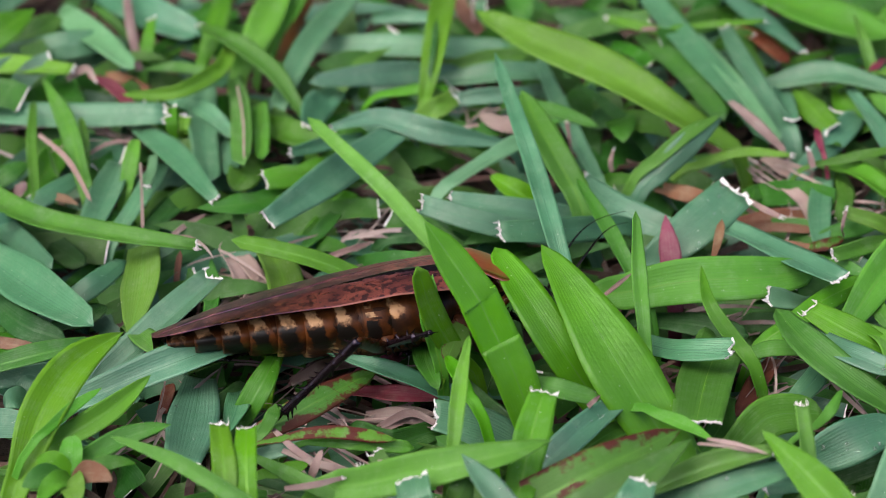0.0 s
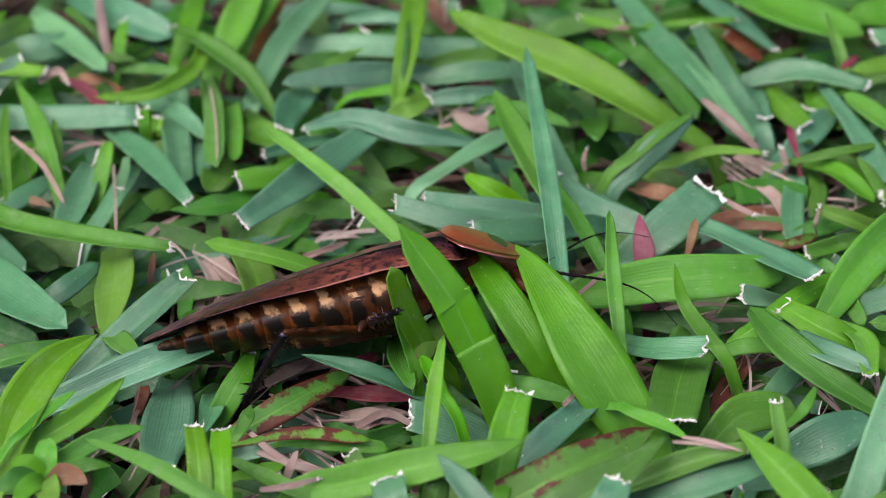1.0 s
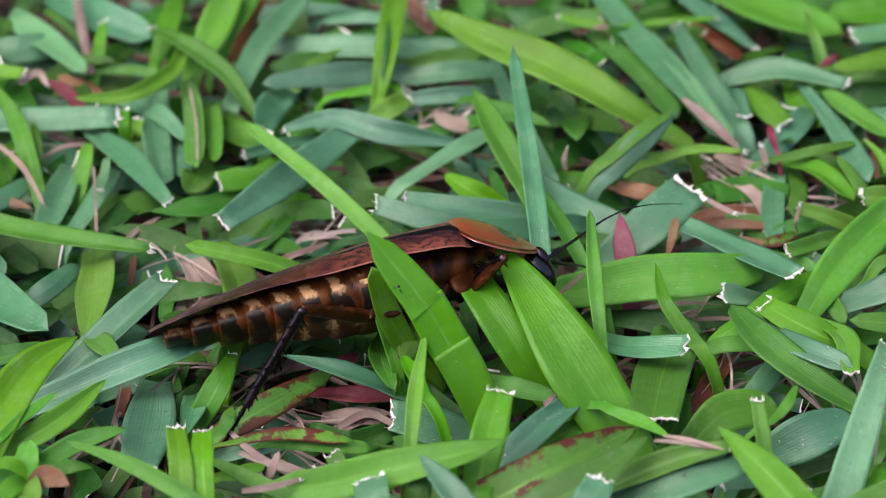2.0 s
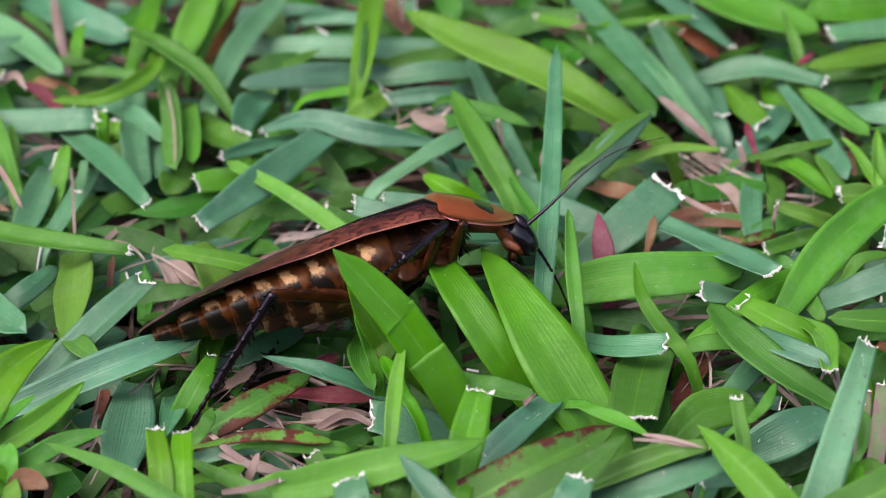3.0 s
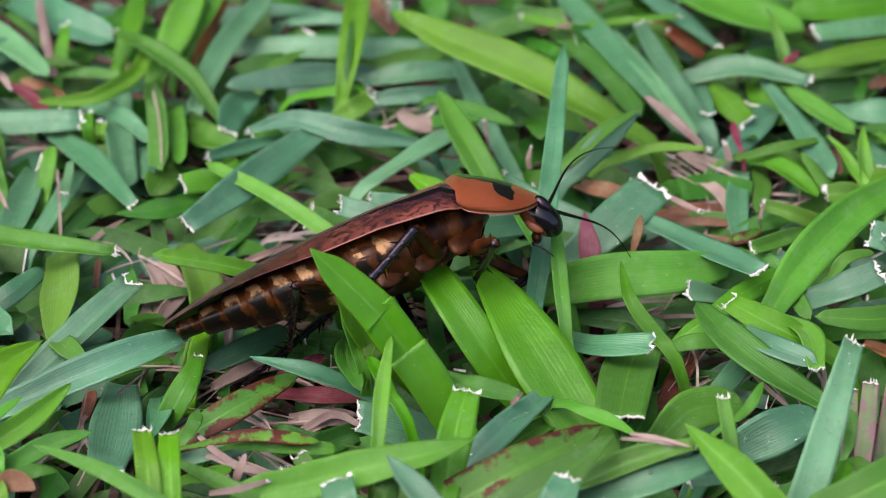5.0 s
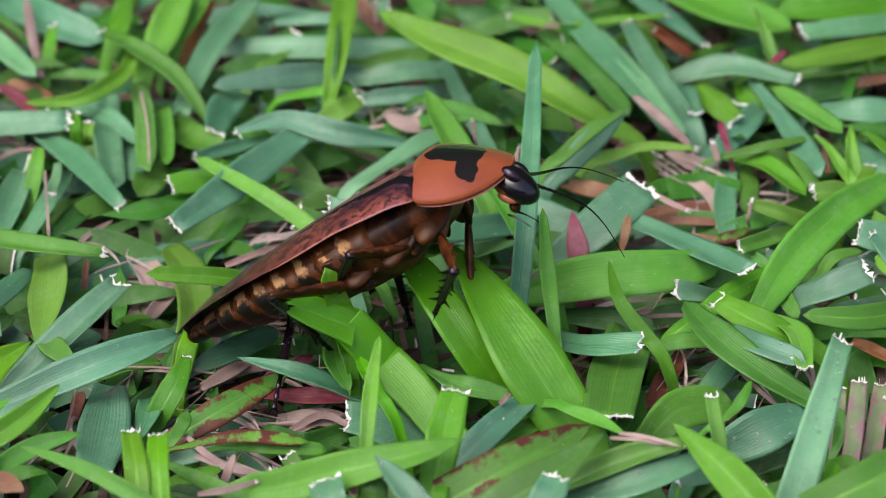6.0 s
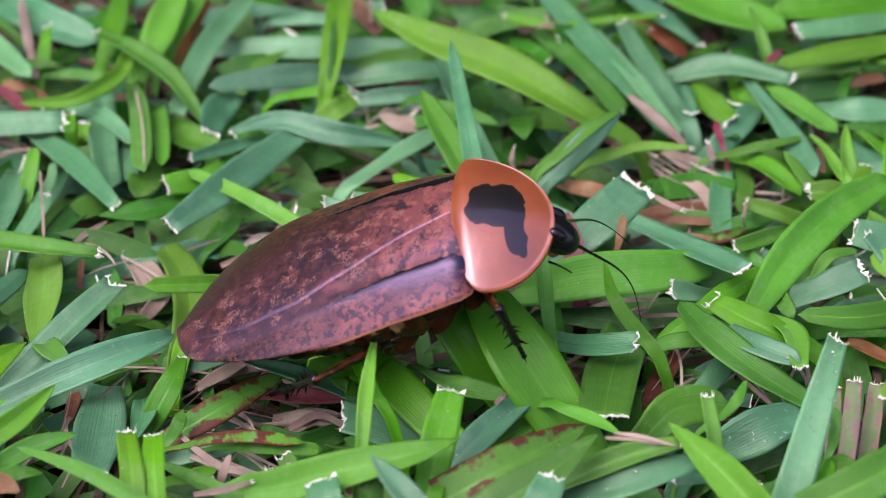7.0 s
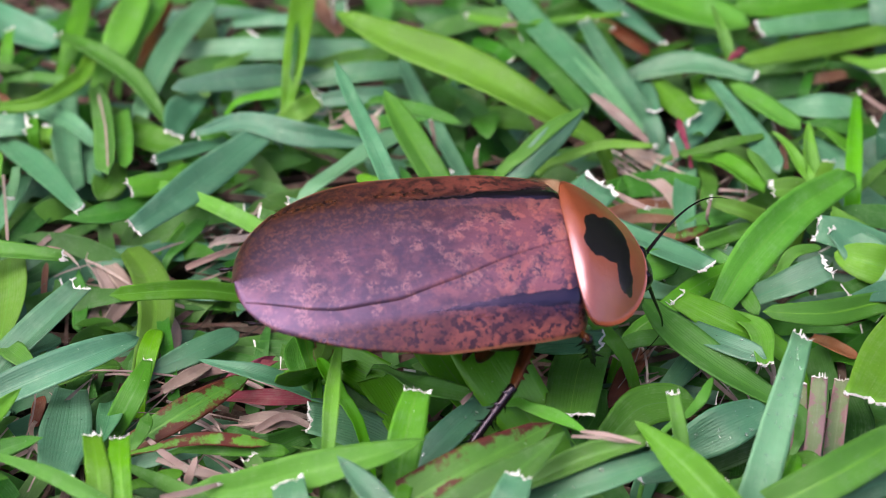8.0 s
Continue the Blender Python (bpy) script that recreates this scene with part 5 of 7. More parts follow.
blade("b", "c", (39.1, 20.5, 10, 4.7), (30.2, 25.7, 12, 5.5), (24.4, 33.4, 13, 3.0))
blade("m", "r", (32.5, -1.9, 13, 1.9), (27.5, 9.9, 18, 2.6), (22.7, 20.4, 21, 1.2))
blade("g", "r", (31.2, -27.0, 20, 1.9), (30.8, -14.6, 25, 2.5), (30.9, -2.5, 29, 1.1), fold=0.3)
blade("s", "p", (25.8, -9.1, 17, 0.6), (28.0, -7.5, 18, 0.7), (30.6, -4.0, 18, 0.4))
blade("y", "p", (-1.0, -29.0, 20, 2.4), (-2.0, -27.4, 27, 3.4), (-1.6, -23.6, 31, 0.5), fold=0.2)
blade("k", "r", (4.1, -19.1, 20, 2.7), (2.4, -25.1, 21, 3.8), (0.5, -31.2, 20, 2.2))
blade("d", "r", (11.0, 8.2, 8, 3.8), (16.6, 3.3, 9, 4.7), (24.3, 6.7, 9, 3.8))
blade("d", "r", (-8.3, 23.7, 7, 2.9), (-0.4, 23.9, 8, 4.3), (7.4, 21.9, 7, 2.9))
# towards the edges and under the insect
blade("g", "r", (94.0, 20.7, 12, 2.9), (96.6, 33.5, 16, 2.8), (99.9, 48.7, 18, 1.4), fold=0.3)
blade("g", "r", (93.4, 48.0, 12, 1.0), (95.3, 42.0, 13, 3.1), (98.6, 35.7, 12, 2.4))
blade("b", "r", (91.9, 46.7, 9, 4.1), (95.2, 39.2, 10, 5.3), (100.0, 35.1, 9, 4.0))
blade("b", "r", (99.6, 42.1, 8, 5.7), (103.8, 41.1, 10, 6.3), (113.4, 44.9, 9, 5.2))
blade("y", "c", (87.6, 23.5, 12, 2.2), (89.3, 25.3, 15, 2.8), (91.1, 29.2, 16, 2.2))
blade("g", "p", (94.1, 6.8, 14, 3.8), (90.0, 9.4, 16, 4.4), (88.7, 13.3, 17, 0.8))
blade("b", "c", (95.2, -0.9, 13, 6.2), (90.7, 3.9, 15, 6.6), (87.5, 6.3, 17, 3.8))
blade("s", "c", (107.3, 52.1, 12, 0.8), (104.8, 54.2, 13, 1.0), (102.6, 56.2, 14, 0.8))
blade("m", "p", (96.3, 26.3, 12, 1.4), (99.7, 29.8, 13, 2.0), (104.0, 34.5, 13, 1.0))
blade("g", "r", (99.5, -0.3, 12, 5.5), (92.6, -0.2, 14, 6.6), (87.2, 3.3, 14, 3.2))
blade("b", "c", (102.1, -5.0, 13, 4.7), (93.5, -9.7, 15, 4.2), (86.9, -12.7, 16, 1.1))
blade("o", "r", (81.0, -12.4, 8, 1.5), (83.3, -17.6, 10, 2.4), (87.2, -19.9, 9, 1.5))
blade("y", "c", (99.5, -16.1, 14, 10.7), (89.3, -33.4, 18, 11.2), (82.5, -45.6, 20, 7.6), fold=0.1)
blade("y", "r", (60.3, -70.4, 19, 4.5), (70.1, -69.8, 24, 6.0), (84.9, -60.3, 25, 5.4), fold=0.15)
blade("d", "r", (83.2, -29.7, 9, 5.0), (82.4, -39.9, 11, 6.1), (80.9, -46.1, 10, 4.3))
blade("m", "r", (69.4, -54.9, 16, 2.0), (71.0, -56.5, 18, 2.5), (73.5, -57.2, 18, 1.2))
blade("b", "r", (75.8, -64.6, 16, 3.3), (79.2, -63.4, 18, 4.1), (84.3, -62.4, 18, 3.3))
blade("y", "r", (103.3, 76.5, 11, 3.3), (107.7, 71.8, 12, 4.3), (116.1, 70.4, 12, 3.9))
blade("m", "r", (106.9, 88.2, 9, 3.3), (112.4, 88.4, 10, 4.4), (122.5, 88.2, 10, 4.0))
blade("b", "r", (93.1, 33.7, 8, 4.4), (94.1, 19.0, 9, 4.9), (95.6, 11.7, 9, 3.9))
blade("y", "r", (-27.8, -13.1, 7, 3.3), (-25.9, -1.0, 9, 5.9), (-27.6, 10.8, 9, 5.7), (-31.5, 21.3, 8, 3.5))
blade("s", "r", (-34.9, 20.1, 6, 1.9), (-32.6, 13.7, 7, 2.9), (-30.2, 9.4, 6, 1.7))
blade("s", "r", (-25.0, 4.7, 5, 2.8), (-23.7, -4.1, 6, 3.7), (-25.4, -10.4, 6, 2.4))
blade("b", "r", (-25.5, -14.7, 8, 2.5), (-18.6, -11.0, 9, 4.2), (-12.2, -5.0, 8, 2.8))
blade("r", "p", (-11.4, -15.7, 8, 1.3), (-8.8, -15.4, 9, 1.8), (-6.3, -13.4, 9, 0.5))
blade("b", "r", (-22.4, 9.5, 6, 1.1), (-18.3, 7.4, 7, 1.7), (-13.6, 6.8, 7, 1.3))
blade("s", "p", (-21.5, 16.0, 7, 0.9), (-17.5, 17.2, 8, 1.1), (-12.3, 21.9, 7, 0.7))
blade("m", "r", (-23.8, 20.9, 7, 1.8), (-21.3, 24.2, 8, 2.7), (-18.1, 31.3, 8, 2.0))
blade("s", "r", (-23.4, -17.4, 6, 1.4), (-18.0, -13.8, 7, 2.4), (-12.5, -13.3, 7, 1.3))


def weed(name, centre, leaves, label, category):
    """A small herb: oval leaves round a short stem."""
    rng = random.Random(int(centre[0] * 10))
    top = tagged(new(name), label, category)
    top.location = np.array(centre) * MM
    for kind, wide, tip in leaves:
        c, p = np.array(centre, float), np.array(tip, float)
        m = (c + p) / 2 + np.array((0, 0, 1.2))
        pts, nrm, uvs, _ = strip(c, m, p, wide, "o", 0, 0.12, 12, 7, rng, 0.8)
        n = len(pts)
        f = grid_faces(12, 7)
        f += [tuple(reversed([i + n for i in q])) for q in f]
        part("leaf", mesh_of("leaf", np.concatenate([pts - c, pts - c - nrm * 0.2]) * MM, f, LEAF[kind], uvs + uvs), top, "purple-brown withered leaf" if kind in "hr" else "")
    v = [(x0, y0, z0 - k) for k in range(0, int(centre[2]) + 2, 3) for x0, y0, z0 in ((0.5 * math.cos(a), 0.5 * math.sin(a), 0) for a in np.arange(6) * 1.047)]
    part("stem", mesh_of("stem", np.array(v) * MM, grid_faces(len(v) // 6, 6, True), LEAF["m"]), top)


weed("weed", (-54.1, -55.8, 17.0), [("g", 3.6, (-54.3, -49.8, 20.0)), ("m", 4.0, (-60.2, -60.5, 19.0)), ("g", 3.4, (-59.0, -54.3, 19.0)), ("g", 3.8, (-51.7, -66.5, 20.0)), ("g", 3.4, (-57.1, -65.3, 20.0)), ("h", 3.4, (-47.2, -61.4, 21.0)), ("m", 2.5, (-44.8, -53.7, 18.0))], "small green weed with toothed oval leaves and one withered purple leaf", "weed")
weed("weed", (-64.9, -27.4, 9.0), [("b", 4.8, (-63.8, -24.5, 12.0)), ("b", 4.4, (-67.7, -31.1, 11.0)), ("m", 3.7, (-60.1, -32.2, 11.0))], "low pale green round-leaved weed in the lawn", "weed")
weed("weed", (32.5, 62.9, 8.0), [("m", 5.2, (28.6, 68.7, 9.0)), ("m", 5.6, (33.2, 51.2, 10.0)), ("m", 5.4, (41.6, 52.9, 10.0)), ("d", 5.0, (27.5, 58.9, 8.0))], "low round-leaved green clover in the lawn", "weed")

# broad leaves in front of the insect, and blades that it pushes aside
broad_leaf = blade("f", "e", (13.9, -42.1, 14.0, 5.2), (10.5, -39.4, 24.0, 6.5), (8.5, -37.8, 28.1, 6.5), lean=0, fold=0.1, rows=26, wave=0)
leaf_middle = blade("f", "e", (8.94, -38.01, 26.85, 6.5), (6.91, -36.40, 30.87, 6.5), (4.88, -34.80, 34.89, 6.3), lean=0, fold=0.1, name="leaf_middle", root=0.0, rows=26, wave=0)
leaf_tip = blade("f", "p", (5.5, -35.4, 33.9, 6.3), (4.6, -34.8, 35.2, 6.0), (1.6, -32.6, 39.0, 5.2), (-2.8, -29.4, 44.4, 2.2), lean=0, fold=0.1, name="leaf_tip", root=0.0, rows=26, wave=0)
for piece, holder in ((leaf_tip, leaf_middle), (leaf_middle, broad_leaf)):
    for key in ("category", "group"):
        del piece[key]
    piece.location -= holder.location
    piece.parent = holder
blade("f", "r", (25.6, -33.7, 11.0, 4.2), (22.6, -32.4, 15.0, 5.4), (18.5, -30.4, 21.0, 6.1), (14.6, -26.1, 25.5, 6.2), (10.7, -18.8, 28.0, 4.9), (8.1, -13.1, 29.0, 2.3), lean=6, fold=0.12, rows=30)
pressed_leaf = blade("f", "p", (36.0, -44.8, 10.5, 6.6), (31.0, -40.5, 17.0, 9.2), (25.9, -35.2, 23.5, 10.4), (21.7, -28.3, 27.5, 7.9), (18.3, -21.1, 29.5, 4.7), (15.3, -14.5, 30.5, 1.4), lean=0, fold=0.1, rows=34)
bowed_blade = blade("g", "r", (3.3, -26.2, 15.3, 3.0), (-1.2, -28.5, 26.0, 4.0), (-3.9, -29.8, 36.5, 2.6), lean=0, fold=0.15)
tall_blade = blade("b", "p", (23.6, -32.1, 12, 2.6), (16.6, 5.0, 26, 3.4), (9.0, 41.1, 34, 2.0), lean=8, fold=0.3)
bent_blade = blade("g", "r", (1.4, 8.0, 12, 2.7), (-11.0, 22.0, 19, 2.9), (-23.9, 39.3, 22, 2.0), lean=0, fold=0.3)
low_blade = blade("g", "r", (-7.9, 3.2, 9, 3.0), (-21.0, 5.0, 14.5, 3.2), (-35.2, 7.5, 17, 2.4), lean=0, fold=0.25)


# ---- the cockroach, in millimetres: x ahead, y to its left, z up ----
cockroach = tagged(new("cockroach"), "large brown cockroach with an orange black-marked shield, crawling over grass", "cockroach")


def curve_at(x, *pairs):
    return float(np.interp(x, [p[0] for p in pairs], [p[1] for p in pairs]))


def half_width(x):
    s = (x + 38.0) / 52.0
    return 15.5 * max(0.0, 1 - max(0.0, (0.46 - s) / 0.46) ** 2.5) ** 0.48 * (1 - 0.13 * max(0.0, (s - 0.5) / 0.5) ** 2 - 0.04 * max(0.0, (s - 0.82) / 0.18) ** 2 - 0.3 * max(0.0, (s - 0.93) / 0.07) ** 2.5)


def wing_height(x, y):
    w = max(half_width(x), 0.5)
    crown = curve_at(x, (-38, -1.8), (-28, 0.7), (-20, 2.0), (-10, 3.2), (0, 4.0), (11, 4.2), (15.5, 1.4))
    rim = curve_at(x, (-38, -2.6), (-20, -1.0), (0, 0.0), (10, -0.5), (15.5, -2.0))
    k = min(1.0, abs(y) / w)
    ridge = 0.5 * math.exp(-((abs(y) - 9.3 + 0.03 * x) / 1.0) ** 2) * curve_at(x, (-20, 0), (0, 0.8), (12, 1.0))
    droop = 2.0 * max(0.0, (-16 - x) / 22) ** 1.2 * max(0.0, y / w)
    return crown - (crown - rim) * k ** 2.7 + ridge - droop


def wing(name, inner, outer, lift, label, reach=53.5):
    rows, cols = 56, 24
    verts, uvs = [], []
    for i in range(rows):
        x = 15.5 - reach * (1 - (1 - i / (rows - 1)) ** 1.7)
        a, b = inner(x), outer(x)
        for j in range(cols):
            y = a + (b - a) * j / (cols - 1)
            verts.append((x, y, wing_height(x, y) + (lift if j < cols - 1 else lift * 0.3)))
            uvs.append((abs(y) / max(half_width(x), 0.5), i / rows))
    n = len(verts)
    verts = np.array(verts)
    faces = grid_faces(rows, cols)
    low = verts - np.array((0, 0, 0.04))
    faces += [tuple(reversed([i + n for i in f])) for f in faces]
    ring = list(range(cols)) + [cols * (i + 1) + cols - 1 for i in range(rows - 1)] + [cols * (rows - 1) + j for j in range(cols - 2, -1, -1)] + [cols * i for i in range(rows - 2, 0, -1)]
    faces += [(ring[i], ring[i] + n, ring[(i + 1) % len(ring)] + n, ring[(i + 1) % len(ring)]) for i in range(len(ring))]
    me = mesh_of(name, np.concatenate([verts, low]) * MM, faces, WING, uvs + uvs)
    for p in me.polygons[len(faces) - len(ring):]:
        p.use_smooth = False
    return part(name, me, cockroach, label)


def seam(x):
    return max(-half_width(x) * 0.86, curve_at(x, (-38, -3.5), (-33, -5.2), (-28, -7.0), (-24, -7.8), (-15, -7.4), (-5, -4.6), (4, -1.6), (12, 0.2), (14, 0.4)))


wing("left_wing", lambda x: half_width(x - 1.0 * max(0.0, min(1.0, (-24 - x) / 12))), seam, 0.05, "glossy mottled brown forewing lying over the other", 52.3)
wing("right_wing", lambda x: min(seam(x) + 3.0 + 26.0 * max(0.0, min(1.0, (-27 - x) / 6)), half_width(x)), lambda x: -half_width(x) * (1 - 0.15 * max(0.0, min(1.0, (-9 - x) / 20))), 0.0, "mottled brown forewing with a dark streak")


def pronotum():
    """Domed shield, wider than long, tilted down to the head."""
    rows, cols = 18, 56
    verts = [(18.6, 0, 5.6)]
    for i in range(1, rows):
        r = i / (rows - 1)
        for j in range(cols):
            a = 2 * math.pi * j / cols
            ca, sa = math.cos(a), math.sin(a)
            reach_x = 10.6 if ca > 0 else 2.9
            ex = 1.8 if ca > 0 else 2.6
            k = (abs(ca) ** ex + abs(sa) ** ex) ** (-1 / ex)
            x = 14.0 + r * k * ca * reach_x
            y = r * k * sa * 12.7
            z = 4.9 - 4.0 * r ** 2.2 * (0.35 + 0.65 * abs(sa) ** 1.5) - 0.42 * (x - 13.0) - 1.6 * r ** 3 * max(0.0, ca) + (0.2 * math.exp(-((r - 0.97) / 0.03) ** 2))
            verts.append((x, y, z - 0.1))
    verts[0] = (14.0, 0, 4.9 - 0.42 * 1.0 - 0.1)
    faces = [(0, 1 + (j + 1) % cols, 1 + j) for j in range(cols)] + grid_faces(rows - 1, cols, True, 1)
    n = len(verts)
    v = np.array(verts)
    low = v * np.array((1, 1, 1)) - np.array((0, 0, 0.6))
    low[:, :2] = (low[:, :2] - (14.0, 0)) * 0.985 + (14.0, 0)
    faces += [tuple(reversed([i + n for i in f])) for f in faces]
    s = n - cols
    faces += [(s + j, s + j + n, s + (j + 1) % cols + n, s + (j + 1) % cols) for j in range(cols)]
    return part("pronotum", mesh_of("pronotum", np.concatenate([v, low]) * MM, faces, SHIELD), cockroach, "glossy orange shield with a ragged black blotch")


shield = pronotum()


def loft(name, rings, mat, parent, label="", at=None, sides=20):
    """Closed rings (centre, half width, half height) along x, with ends."""
    verts, faces = [], []
    for (x, y, z), w, h in rings:
        for j in range(sides):
            a = 2 * math.pi * j / sides
            verts.append((x, y + w * math.cos(a), z + h * math.sin(a)))
    faces = grid_faces(len(rings), sides, True)
    faces += [tuple(reversed(range(sides))), tuple(range((len(rings) - 1) * sides, len(rings) * sides))]
    return part(name, mesh_of(name, np.array(verts) * MM, faces, mat), parent, label, at)


def bead(name, centre, radii, mat, parent, label="", turn=(0, 0, 0), level=3):
    bm = bmesh.new()
    bmesh.ops.create_icosphere(bm, subdivisions=level, radius=MM)
    m = pose(*(c * MM for c in centre), *turn) @ Matrix.Diagonal((*radii, 1))
    bmesh.ops.transform(bm, matrix=m, verts=bm.verts)
    me = bpy.data.meshes.new(name)
    bm.to_mesh(me)
    bm.free()
    me.materials.append(mat)
    for p in me.polygons:
        p.use_smooth = True
    return part(name, me, parent, label)


def body():
    core = loft("thorax", [((16, 0, -1.5), 5.5, 2.0), ((12, 0, -2.5), 8.0, 4.0), ((4, 0, -3.2), 11.6, 5.6), ((-3, 0, -3.4), 13.1, 6.4), ((-9, 0, -3.4), 12.6, 6.0)], CHEST, cockroach, "amber-brown underside of the chest", sides=28)
    abdomen = loft("abdomen", [((-5, 0, -3.0), 11.5, 4.8), ((-18, 0, -3.2), 11.4, 4.4), ((-27, 0, -3.6), 6.0, 2.0)], AMBER, cockroach, "banded amber, black and cream abdomen", sides=28)
    for i in range(9):
        x0 = 2.4 - 4.2 * i
        s = i / 7
        w = 13.3 - 0.2 * i - 12.5 * max(0.0, s - 0.44) ** 1.5
        h = 6.6 - 5.4 * max(0.0, s - 0.2) ** 1.15
        c = -3.5 - 0.1 * s * s
        k = 0.95
        loft("abdomen_segment", [((x0 + 0.9, 0, c), w * 0.93, h * 0.92), ((x0 + 0.3, 0, c), w * 0.985, h * 0.975), ((x0 - 1.2, 0, c), w, h), ((x0 - 3.5, 0, c), w * 0.985, h * 1.0), ((x0 - 4.3, 0, c), w * 0.95, h * 0.965), ((x0 - 4.6, 0, c), w * k, h * k)], BELLY, abdomen, "", sides=36)
    for sy in (-1, 1):
        for x, y, z in ((12.0, 6.6, -4.0), (6.0, 8.6, -4.8), (0.0, 10.0, -5.2)):
            bead("side_plate", (x, sy * (y - 1.0), z), (2.6, 1.0, 5.6), AMBER, core, "", (sy * 40, 40, 0))
            bead("side_plate", (x - 2.4, sy * (y - 1.0), z - 0.4), (1.0, 0.8, 5.0), CHEST, core, "", (sy * 40, 44, 0))
    return core


body()


def head():
    h = bead("head", (23.5, 0, -5.9), (2.5, 3.2, 4.3), HEAD, cockroach, "glossy black downturned head with orange cheeks", (0, -30, 0), 4)
    for sy in (-1, 1):
        bead("cheek", (22.1, sy * 1.9, -7.2), (0.75, 0.7, 1.6), ORANGE, h, "orange cheek patch", (0, -40, 0))
        bead("eye", (24.5, sy * 2.2, -4.4), (1.0, 1.0, 1.7), BLACK, h, "shiny black eye", (0, -24, 0))
        loft("mouth_palp", [((20.9 + 0.5 * k, sy * (1.5 + 0.1 * k), -9.6 - 0.3 * k - 0.06 * k * k), 0.26 - 0.02 * k, 0.26 - 0.02 * k) for k in range(6)], BLACK, h, "", sides=8)
    bead("mouth", (21.9, 0, -8.9), (0.8, 1.3, 1.0), AMBER, h, "dark mouthparts")
    loft("neck", [((16, 0, -1.0), 4.2, 2.0), ((19.5, 0, -2.2), 3.4, 2.0), ((22.6, 0, -3.8), 2.4, 1.8)], ORANGE, cockroach, "pale orange neck", sides=18)


head()

# legs: a coxa fixed to the chest, a thigh that turns in it, a spiny shin with its foot
legs, shins, antennae = {}, {}, {}
HIPS = {"front": (11.5, 6.5, -7.5), "middle": (7.0, 7.5, -7.5), "hind": (-2.0, 8.0, -8.8)}
BONES = {"front": (10.5, 13), "middle": (10.5, 15), "hind": (17, 26)}


def spiny_tube(rings, sides, spines, flat=(1.0, 1.06)):
    """A closed tube along x; spines are faces drawn out to a point: (ring, side, forward, outward)."""
    v, _ = tube([(x, 0, 0) for x, _ in rings], [(r * flat[0], r * flat[1]) for _, r in rings], sides)
    n = len(rings)
    drawn = {(i, j % sides): (ahead, out) for i, j, ahead, out in spines}
    f = [tuple(reversed(range(sides))), tuple(range((n - 1) * sides, n * sides))]
    for i in range(n - 1):
        for j in range(sides):
            q = (i * sides + j, i * sides + (j + 1) % sides, (i + 1) * sides + (j + 1) % sides, (i + 1) * sides + j)
            if (i, j) in drawn:
                ahead, out = drawn[i, j]
                c = np.mean([v[k] for k in q], axis=0)
                w = unit(c * np.array((0, 1, 1))) * out + np.array((ahead, 0, 0))
                v.append(tuple(c + w))
                f += [(q[k], q[(k + 1) % 4], len(v) - 1) for k in range(4)]
            else:
                f.append(q)
    return v, f


def leg(name):
    pair, side = name.split("_")
    a, b = BONES[pair]
    sy = -1 if side == "right" else 1
    x, y, z = HIPS[pair]
    rng = random.Random(len(name) * 3 + a)
    top = Vector((x + 2.2, sy * (y - 2.2), z + 5.0))
    low = Vector((x, sy * y, z - 0.4))
    turn = [math.degrees(v) for v in (low - top).to_track_quat("X", "Z").to_euler()]
    bead("coxa", tuple((top + low) / 2), ((low - top).length * 0.6, 0.7, 1.4), CHEST, cockroach, "amber-brown hip plate", turn, 3)
    steps = [i / 16 for i in range(17)]
    rings = [(a * k, float(np.interp(k, (0, 0.12, 0.4, 0.85, 1), (0.5, 0.78, 1.0, 0.76, 0.66)))) for k in steps] + [(a + 0.5, 0.38)]
    v, f = spiny_tube(rings, 12, [(7 + 2 * k, 1 + k % 2, 0.4, 0.8) for k in range(4)], (0.75, 1.35))
    thigh = part("leg", mesh_of("leg", np.array(v) * MM, f, AMBER), cockroach, "reddish-brown thigh of the %s leg" % pair)
    shin_len = b * 0.7
    count = int(shin_len * 2.6)
    rings = [(-0.3, 0.55), (0.2, 0.85)]
    rings += [(0.6 + (shin_len - 0.6) * k / count, float(np.interp(k / count, (0, 0.1, 0.5, 1), (0.8, 0.82, 0.64, 0.7)))) for k in range(count + 1)]
    seg = (b - shin_len) / 4
    for k in range(4):
        rings += [(shin_len + seg * (k + d), r) for d, r in ((0.08, 0.3), (0.5, 0.37), (0.85, 0.46), (1.0, 0.26))]
    spikes = [(2 + k, 4 * (k % 3) + rng.randrange(3), rng.uniform(0.5, 1.1), rng.uniform(0.7, 1.6)) for k in range(1, count) if k % 5 < 3]
    spikes += [(len(rings) - 2, j, 0.9, 0.55) for j in (3, 8)]
    v, f = spiny_tube(rings, 12, spikes)
    shin = part("shin", mesh_of("shin", np.array(v) * MM, f, BLACK), thigh, "black spiny shin and foot")
    legs[name], shins[name] = thigh, shin


for pair in ("front", "middle", "hind"):
    for side in ("right", "left"):
        leg(pair + "_" + side)


def antenna(side):
    sy = -1 if side == "right" else 1
    n = 46
    pts, radii = [], []
    for i in range(n):
        s = i / (n - 1)
        swell = 1.0 + (0.22 if i % 2 else -0.12)
        r = (0.3 * (1 - s) ** 1.5 + 0.06) * swell
        pts.append((27.0 * s, sy * 1.6 * math.sin(math.pi * s), 2.4 * math.sin(math.pi * s) - 0.6 * math.sin(2 * math.pi * s)))
        radii.append((r, r))
    v, f = tube(pts, radii, 7)
    antennae[side] = part("antenna", mesh_of("antenna", np.array(v) * MM, f, BLACK), cockroach, "thin black beaded feeler")


antenna("left")
antenna("right")


